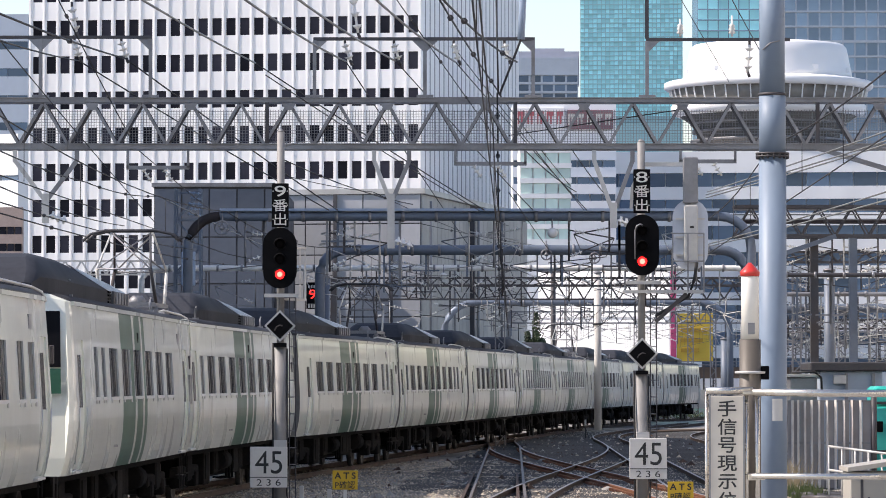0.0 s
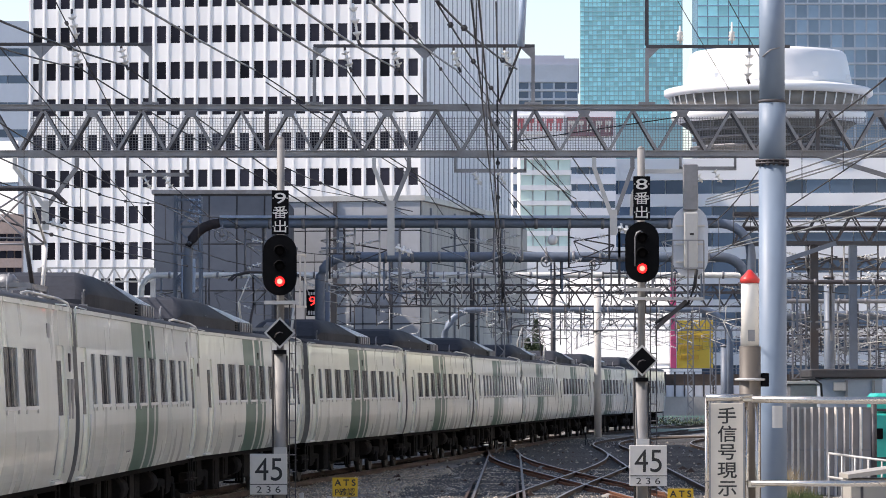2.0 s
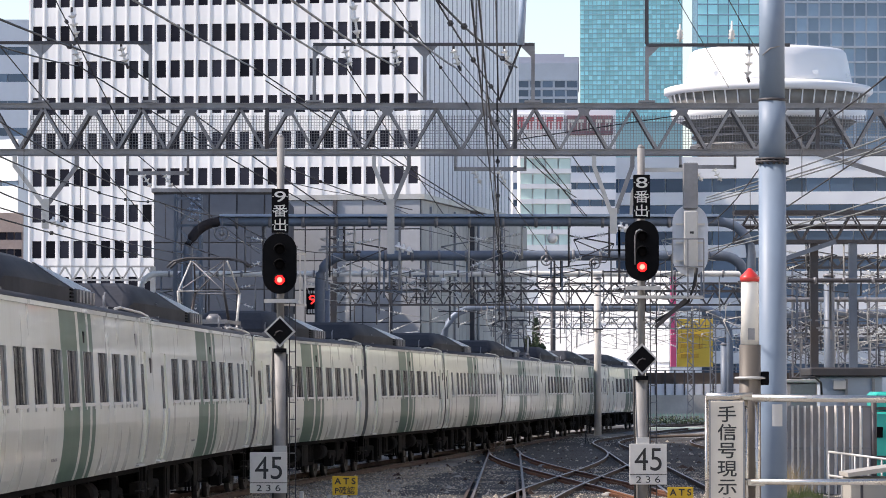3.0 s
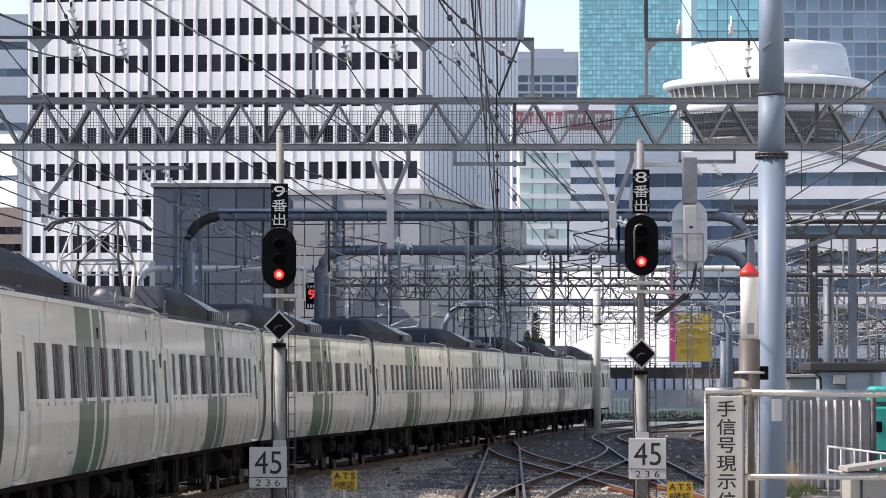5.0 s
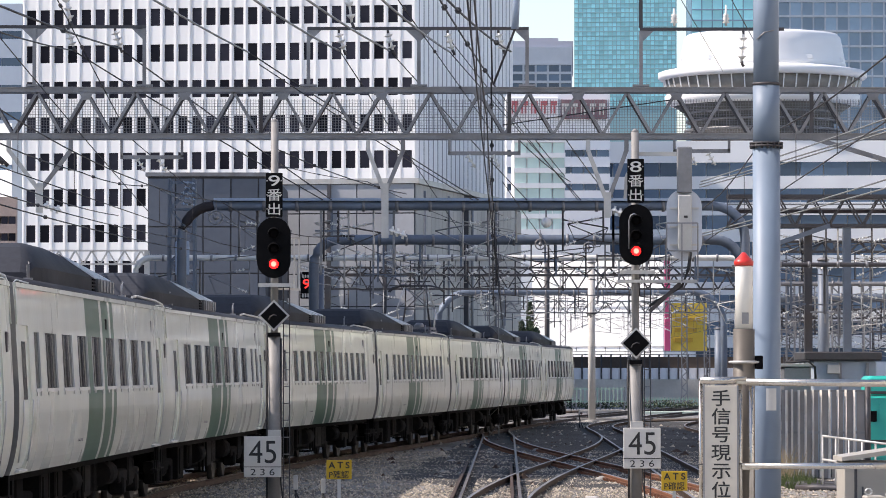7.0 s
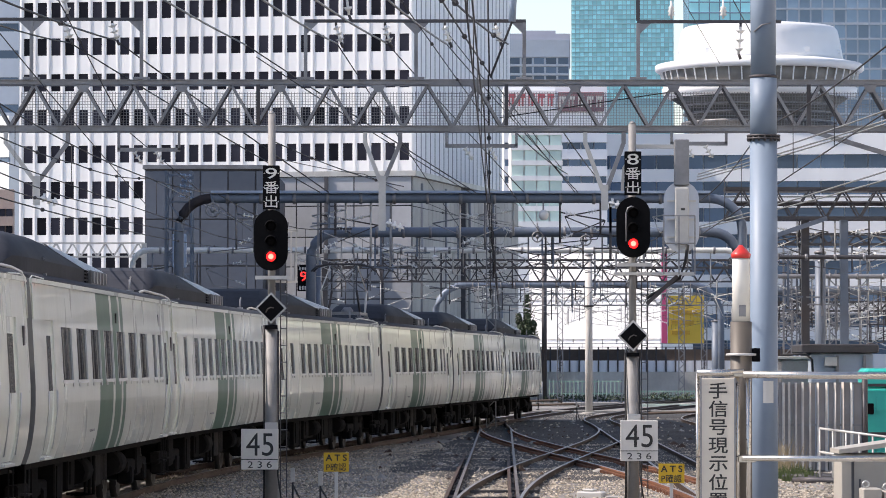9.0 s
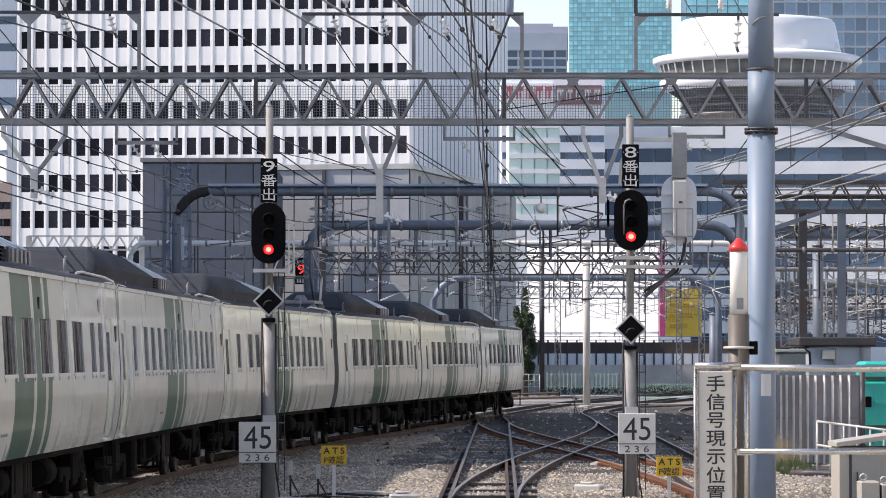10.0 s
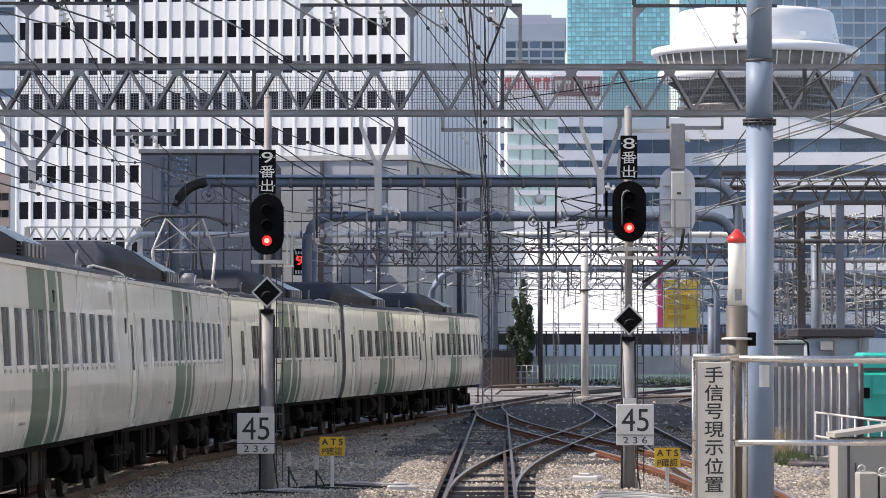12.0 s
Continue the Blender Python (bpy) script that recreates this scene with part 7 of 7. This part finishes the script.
# cable hoses lying on the ground before the fence
for k in range(4):
    bm = bmesh.new()
    x, y = 7.55 + 0.1 * (k % 2), 79.0 + 1.1 * k
    tube(bm, [(x, y + 0.5, -0.08), (x + 0.35, y + 0.1, -0.05), (x + 0.9, y, -0.07), (x + 1.5, y - 0.4, -0.08), (x + 2.3, y - 0.6, -0.09)], 0.075, 10)
    alone("cable_hose", bm, RUBBER if k % 2 else STEEL_DARK, "thick grey cable hose lying on the ballast", "hose", group="hoses on the ballast")


def weeds(name, x0, x1, y0, y1, count, tall, material, label):
    """Thin bent blades growing out of the ballast."""
    rnd = random.Random(count)
    bm = bmesh.new()
    for _ in range(count):
        x, y, h = rnd.uniform(x0, x1), rnd.uniform(y0, y1), tall * rnd.uniform(0.4, 1.0)
        a, b = rnd.uniform(-0.35, 0.35) * h, rnd.uniform(-0.3, 0.3) * h
        w = 0.008
        lo = [bm.verts.new((x + q, y, -0.2)) for q in (-w, w)]
        mid = [bm.verts.new((x + a * 0.4 + q * 0.8, y + b * 0.4, -0.2 + h * 0.6)) for q in (-w, w)]
        tip = bm.verts.new((x + a, y + b, -0.2 + h))
        bm.faces.new((lo[0], lo[1], mid[1], mid[0]))
        bm.faces.new((mid[0], mid[1], tip))
    tagged(alone(name, bm, material, label, "grass"), kind="stuff")


weeds("dry_grass", 7.7, 8.25, 84, 88, 90, 1.0, mat("dry straw", (0.42, 0.33, 0.2), 0.8, 0, 0.2, 3, 20, 0.0), "tall dry straw-coloured grass beside the fence")
weeds("green_weeds", 7.5, 8.15, 80, 84, 420, 0.42, mat("green weed blades", (0.10, 0.14, 0.04), 0.7, 0, 0.3, 3, 20, 0.0), "low green weeds at the foot of the fence")


# ---- far side of the yard ----
LEAF = mat("dark green leaves", (0.035, 0.06, 0.022), 0.65, 0, 0.35, 1.5, 8, 0.0, random_value=0.2)
BARK = mat("grey-brown bark", (0.12, 0.09, 0.07), 0.9, 0, 0.3, 3, 20, 0.3)
RETAINING = mat("stained retaining wall", (0.72, 0.68, 0.60), 0.85, 0, 0.15, 0.3, 5, 0.15, tint=(0.26, 0.23, 0.19), amount=0.7)
PARAPET = mat("dark brown parapet", (0.10, 0.075, 0.06), 0.8, 0, 0.2, 0.5, 6, 0.1)
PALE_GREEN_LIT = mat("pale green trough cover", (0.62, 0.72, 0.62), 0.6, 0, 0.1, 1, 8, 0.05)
PALE_GREEN = mat("pale green fence paint", (0.42, 0.58, 0.47), 0.6, 0, 0.12, 1, 8, 0.05)


def leaves(bm, rnd, c, r, n, size):
    for _ in range(n):
        while True:
            p = Vector((rnd.uniform(-1, 1), rnd.uniform(-1, 1), rnd.uniform(-1, 1)))
            if 0.25 < p.length < 1:
                break
        q = Vector(c) + Vector((p.x * r[0], p.y * r[1], p.z * r[2]))
        u = Vector((rnd.uniform(-1, 1), rnd.uniform(-1, 1), rnd.uniform(-1, 1))).normalized()
        v = u.orthogonal().normalized()
        s = size * rnd.uniform(0.5, 1.3)
        quad(bm, [q - u * s, q + v * s * 0.5, q + u * s, q - v * s * 0.5])


def tree(x, d, h, w, seed, label):
    rnd = random.Random(seed)
    t = thing("tree", (x, d, -0.2), label, "tree")
    bm = bmesh.new()
    tube(bm, [(x, d, -0.3), (x + 0.05, d, h * 0.4), (x - 0.05, d, h * 0.75)], 0.16, 8, 0, 0.05)
    for k in range(8):
        a = rnd.random() * 6.3
        z = h * (0.25 + 0.08 * k)
        tube(bm, [(x, d, z), (x + w * 0.6 * math.cos(a), d + w * 0.6 * math.sin(a), z + h * 0.12)], 0.05, 5, 0, 0.015)
    part("trunk", bm, BARK, t)
    bm = bmesh.new()
    for k in range(24):
        a = rnd.random() * 6.3
        z = h * (0.14 + 0.8 * rnd.random())
        taper = 1.0 - 0.55 * max(0, z / h - 0.45)
        leaves(bm, rnd, (x + w * rnd.uniform(0.2, 0.85) * taper * math.cos(a), d + w * 0.6 * math.sin(a), z), (w * rnd.uniform(0.22, 0.45) * taper, w * 0.4, h * rnd.uniform(0.05, 0.12)), 240, 0.10)
    tagged(part("crown", bm, LEAF, t), kind="stuff")


tree(6.094, 246, 7.231, 0.85, 3, "slim dark green tree beside the hall")
tree(5.791, 252, 6.221, 0.7, 5, "small dark green tree beside the hall")

# dark plank-faced box beside the line
b = thing("dark_enclosure", (4.351, 241, -0.2), "dark brown plank enclosure with a mesh top", "enclosure")
xa, xb = 3.309, 5.466
for k in range(9):
    bm = bmesh.new()
    w = (xb - xa) / 9
    bevelled(bm, (xa + w * k + 0.01, 241, -0.2), (xa + w * (k + 1) - 0.01, 241.06, 1.811), 0.012)
    part("plank", bm, PARAPET, b)
bm = bmesh.new()
box(bm, (xa, 241.07, -0.2), (xb, 243, 1.775))
part("body", bm, PARAPET, b)
bm = bmesh.new()
for k in range(12):
    x = xa + (xb - xa) * k / 11
    bar(bm, (x, 241.03, 1.847), (x, 241.03, 2.35), 0.03, 0.03)
bar(bm, (xa, 241.03, 2.35), (xb, 241.03, 2.35), 0.05, 0.05)
box(bm, (xa, 241.5, 1.775), (xb, 241.55, 2.278))
part("mesh_top", bm, RUBBER, b)


def pipe_railing(xa, xb, d, ztop, n, rails, material, label, foot=-0.2, r=0.03):
    f = thing("pipe_railing", ((xa + xb) / 2, d, foot), label, "railing")
    for k in range(n):
        bm = bmesh.new()
        x = xa + (xb - xa) * k / (n - 1)
        tube(bm, [(x, d, foot), (x, d, ztop)], r, 6)
        part("upright", bm, material, f)
    for k in range(rails):
        bm = bmesh.new()
        z = ztop - (ztop - foot) * 0.8 * k / max(rails, 1)
        tube(bm, [(xa, d, z), (xb, d, z)], r, 6)
        part("rail", bm, material, f)
    return f


pipe_railing(5.475, 6.926, 243, 1.3, 5, 3, SIGN_WHITE, "white pipe railing beside the enclosure")


def slatted(xa, xb, d, z0, z1, step_x, material, label):
    f = thing("slatted_fence", ((xa + xb) / 2, d, -0.2), label, "fence")
    for z in (z0 + 0.12, z1 - 0.12):
        bm = bmesh.new()
        bar(bm, (xa, d + 0.04, z), (xb, d + 0.04, z), 0.05, 0.07)
        part("rail", bm, material, f)
    x = xa
    while x < xb:
        bm = bmesh.new()
        box(bm, (x - 0.035, d - 0.02, z0), (x + 0.035, d + 0.012, z1))
        part("slat", bm, material, f)
        x += step_x
    for k in range(4):
        bm = bmesh.new()
        x = xa + (xb - xa) * k / 3
        box(bm, (x - 0.05, d + 0.08, -0.2), (x + 0.05, d + 0.16, z1))
        part("post", bm, STEEL_GREY, f)
    return f


slatted(7.61, 12.385, 250, 0.338, 1.381, 0.27, PALE_GREEN, "pale green slatted fence with plants behind")
slatted(13.981, 18.26, 256, 0.061, 0.671, 0.24, PALE_GREEN, "pale green low fence overgrown with grass")
bm = bmesh.new()
rnd = random.Random(31)
for k in range(26):
    leaves(bm, rnd, (7.528 + k * 0.38, 251.5 + rnd.random(), 0.1 + 0.2 * rnd.random()), (0.45, 0.4, 0.3), 60, 0.09)
tagged(alone("hedge", bm, LEAF, "low dark green hedge behind the fences", "hedge"), kind="stuff")


# retaining wall and parapet with posts behind
def parapet():
    d = 282
    xa, xb = 5.092, 26.763
    w = thing("retaining_wall", ((xa + xb) / 2, d, -0.2), "stained beige retaining wall with dark parapet and posts", "wall", kind="structure")
    bm = bmesh.new()
    box(bm, (xa, d, -0.2), (xb, d + 1, 1.846))
    part("wall", bm, RETAINING, w)
    bm = bmesh.new()
    box(bm, (xa, d + 1.2, -0.2), (xb, d + 2, 2.686))
    part("upper_wall", bm, WHITE_RIB, w)
    bm = bmesh.new()
    box(bm, (xa, d + 1.4, 2.686 + 0.003), (xb, d + 1.8, 3.527))
    part("parapet", bm, PARAPET, w)
    x = xa
    while x < xb:
        bm = bmesh.new()
        bar(bm, (x, d + 1.1, 1.762), (x, d + 1.1, 3.695), 0.12, 0.12)
        part("post", bm, STEEL_DARK, w)
        x += 0.72
    for z in (3.948, 3.695):
        bm = bmesh.new()
        tube(bm, [(xa, d + 1.6, z), (xb, d + 1.6, z)], 0.03, 5)
        part("hand_rail", bm, STEEL_GREY, w)
    x = xa
    while x < xb:
        bm = bmesh.new()
        bar(bm, (x, d + 1.6, 3.527), (x, d + 1.6, 4.032), 0.04, 0.04)
        part("rail_post", bm, STEEL_GREY, w)
        x += 1.5


parapet()

# concrete cable troughs across the yard; one has sunlight put into its pale green
for za, xa, xb, d in ((0.05, 2.293, 15.169, 197), (0.12, 7.824, 11.286, 232), (0.10, 12.343, 18.413, 226)):
    paint = PALE_GREEN_LIT if d == 226 else CONCRETE
    tr = thing("cable_trough", ((xa + xb) / 2, d, -0.2), "pale concrete cable trough lying across the ballast", "trough", "cable troughs")
    x = xa
    while x < xb:
        bm = bmesh.new()
        bevelled(bm, (x + 0.01, d, -0.22), (min(x + 1.2, xb) - 0.01, d + 0.35, za - 0.06), 0.02)
        part("trough_piece", bm, paint, tr)
        x += 1.2
for xa, xb, d, z in ((3.08, 7.251, 215, 0.25), (3.6, 7.946, 208, 0.1), (9.562, 13.86, 180, 0.05)):
    bm = bmesh.new()
    tube(bm, [(xa, d, z - 0.25), (xa + 0.3, d, z), (xb - 0.3, d - 1, z + 0.12), (xb, d - 1, z)], 0.07, 6)
    alone("cable_pipe", bm, PARAPET, "dark cable pipe lying beside the tracks", "pipe", group="cable pipes")
# sunlit stretch of ballast, its brightness put into pale stones
bm = bmesh.new()
rnd = random.Random(77)
for k in range(2600):
    x, y = rnd.uniform(4.933, 9.243), rnd.uniform(172, 195)
    r = rnd.uniform(0.04, 0.1)
    tri = [Vector((x + r * math.cos(a + k), y + r * math.sin(a + k), -0.2)) for a in (0, 2.1, 4.2)]
    top = Vector((x, y, -0.2 + r))
    vs = [bm.verts.new(p) for p in (*tri, top)]
    for i in range(3):
        bm.faces.new((vs[i], vs[(i + 1) % 3], vs[3]))
tagged(alone("pale_ballast", bm, mat("fresh pale ballast", (0.5, 0.47, 0.42), 0.95, 0, 0.2, 2, 15, 0.1), "ballast stones round the pole, paled as if sunlit", "ballast"), kind="stuff")


# ---- small things on the ballast ----
def point_machine(x, d, turn, label):
    m = tagged(new("point_machine"), label, "point machine", "point machines")
    m.matrix_basis = Matrix.Translation((x, d, -0.2)) @ pose(0, 0, 0, 0, 0, turn)
    bm = bmesh.new()
    bevelled(bm, (-0.26, -0.13, 0.0), (0.26, 0.16, 0.15), 0.03)
    part("case", bm, STEEL_PALE, m)
    bm = bmesh.new()
    bevelled(bm, (-0.16, -0.08, 0.153), (0.08, 0.12, 0.2), 0.02)
    part("lid", bm, STEEL_PALE, m)
    for y in (-0.08, 0.12):
        bm = bmesh.new()
        tube(bm, [(0.3, y, 0.05), (1.5, y, 0.03)], 0.02, 6)
        part("rod", bm, STEEL_GREY, m)


point_machine(-0.49, 67, 3, "white point machine beside the turnout")
point_machine(2.987, 72, -20, "white point machine inside the crossover")
rnd = random.Random(14)
for px, d in ((0.407, 105), (3.811, 112), (3.821, 88), (3.152, 120), (5.386, 96)):
    bm = bmesh.new()
    c = Vector((px, d, -0.17))
    lathe(bm, c, [(0.10, -0.03), (0.15, 0.02), (0.12, 0.08), (0.05, 0.11)], 8)
    for v in bm.verts:
        v.co += Vector((rnd.uniform(-1, 1), rnd.uniform(-1, 1), rnd.uniform(-1, 1))) * 0.02
    alone("pale_stone", bm, CONCRETE, "pale lump of concrete lying on the ballast", "stone", group="stones on the ballast")
for k in range(7):
    bm = bmesh.new()
    y = 63 + k * 1.1
    x = -3.24 + 0.4 * k
    tube(bm, [(x - 1.2, y, -0.17), (x - 0.5, y + 0.2, -0.10), (x, y + 0.1, -0.13), (x + 0.9, y + 0.35, -0.17)], 0.025, 6)
    alone("ground_cable", bm, RUBBER if k % 3 else STEEL_PALE, "black cable lying on the ballast", "cable", group="ground cables")
for k in range(6):
    bm = bmesh.new()
    y = 61 + k * 0.7
    tube(bm, [(2.3 + 0.1 * k, y, -0.16), (2.9, y + 0.4, -0.09), (3.6, y + 0.2 + 0.1 * k, -0.12), (4.3, y - 0.3, -0.16)], 0.022, 6)
    alone("ground_cable", bm, STEEL_PALE if k % 2 else CONCRETE, "pale cable lying on the ballast near the signal", "cable", group="ground cables")
# stretcher bars and tie plates of the turnout
for k, y in enumerate((60.5, 62.2, 64.0, 66.5, 69.5, 73.0)):
    bm = bmesh.new()
    x = main_x(y)
    box(bm, (x - 0.75, y, -0.13), (x + 0.85 + 0.03 * k, y + 0.07, -0.06))
    box(bm, (x - 0.78, y - 0.05, -0.15), (x - 0.45, y + 0.12, -0.10))
    alone("stretcher_bar", bm, STEEL_DARK, "dark steel stretcher bar between the turnout rails", "rod", group="stretcher bars")
# rail fastenings along the rusty crossover rail
bm = bmesh.new()
pts = track_points("cross_b")
for p, q in zip(pts, pts[1:]):
    for k in range(6):
        c = p.lerp(q, k / 6)
        for off in (-0.566, 0.566):
            for s in (-1, 1):
                x = c.x + off + s * 0.09
                box(bm, (x - 0.05, c.y - 0.06, -0.17), (x + 0.05, c.y + 0.06, -0.075))
tagged(alone("rail_fastenings", bm, RAIL_RED, "rusty rail clips along the crossover rails", "fastening"), kind="stuff")

# scattered debris round the crossing
bm = bmesh.new()
rnd = random.Random(91)
for k in range(900):
    y = 82 + 95 * rnd.random()
    x = main_x(y) + rnd.uniform(-3.5, 9.5)
    r = rnd.uniform(0.03, 0.09) * (1 + (rnd.random() < 0.06))
    base = [bm.verts.new((x + r * math.cos(a + k) * rnd.uniform(0.7, 1.5), y + r * math.sin(a + k), -0.15)) for a in (0, 1.6, 3.1, 4.7)]
    top = bm.verts.new((x, y, -0.13 + r * rnd.uniform(0.4, 1.0)))
    for i in range(4):
        f = bm.faces.new((base[i], base[(i + 1) % 4], top))
        f.material_index = k % 3
tagged(alone("track_debris", bm, [CONCRETE, RAIL_RUST, STONE], "scattered stones and rusty scraps between the rails", "debris"), kind="stuff")


motions()
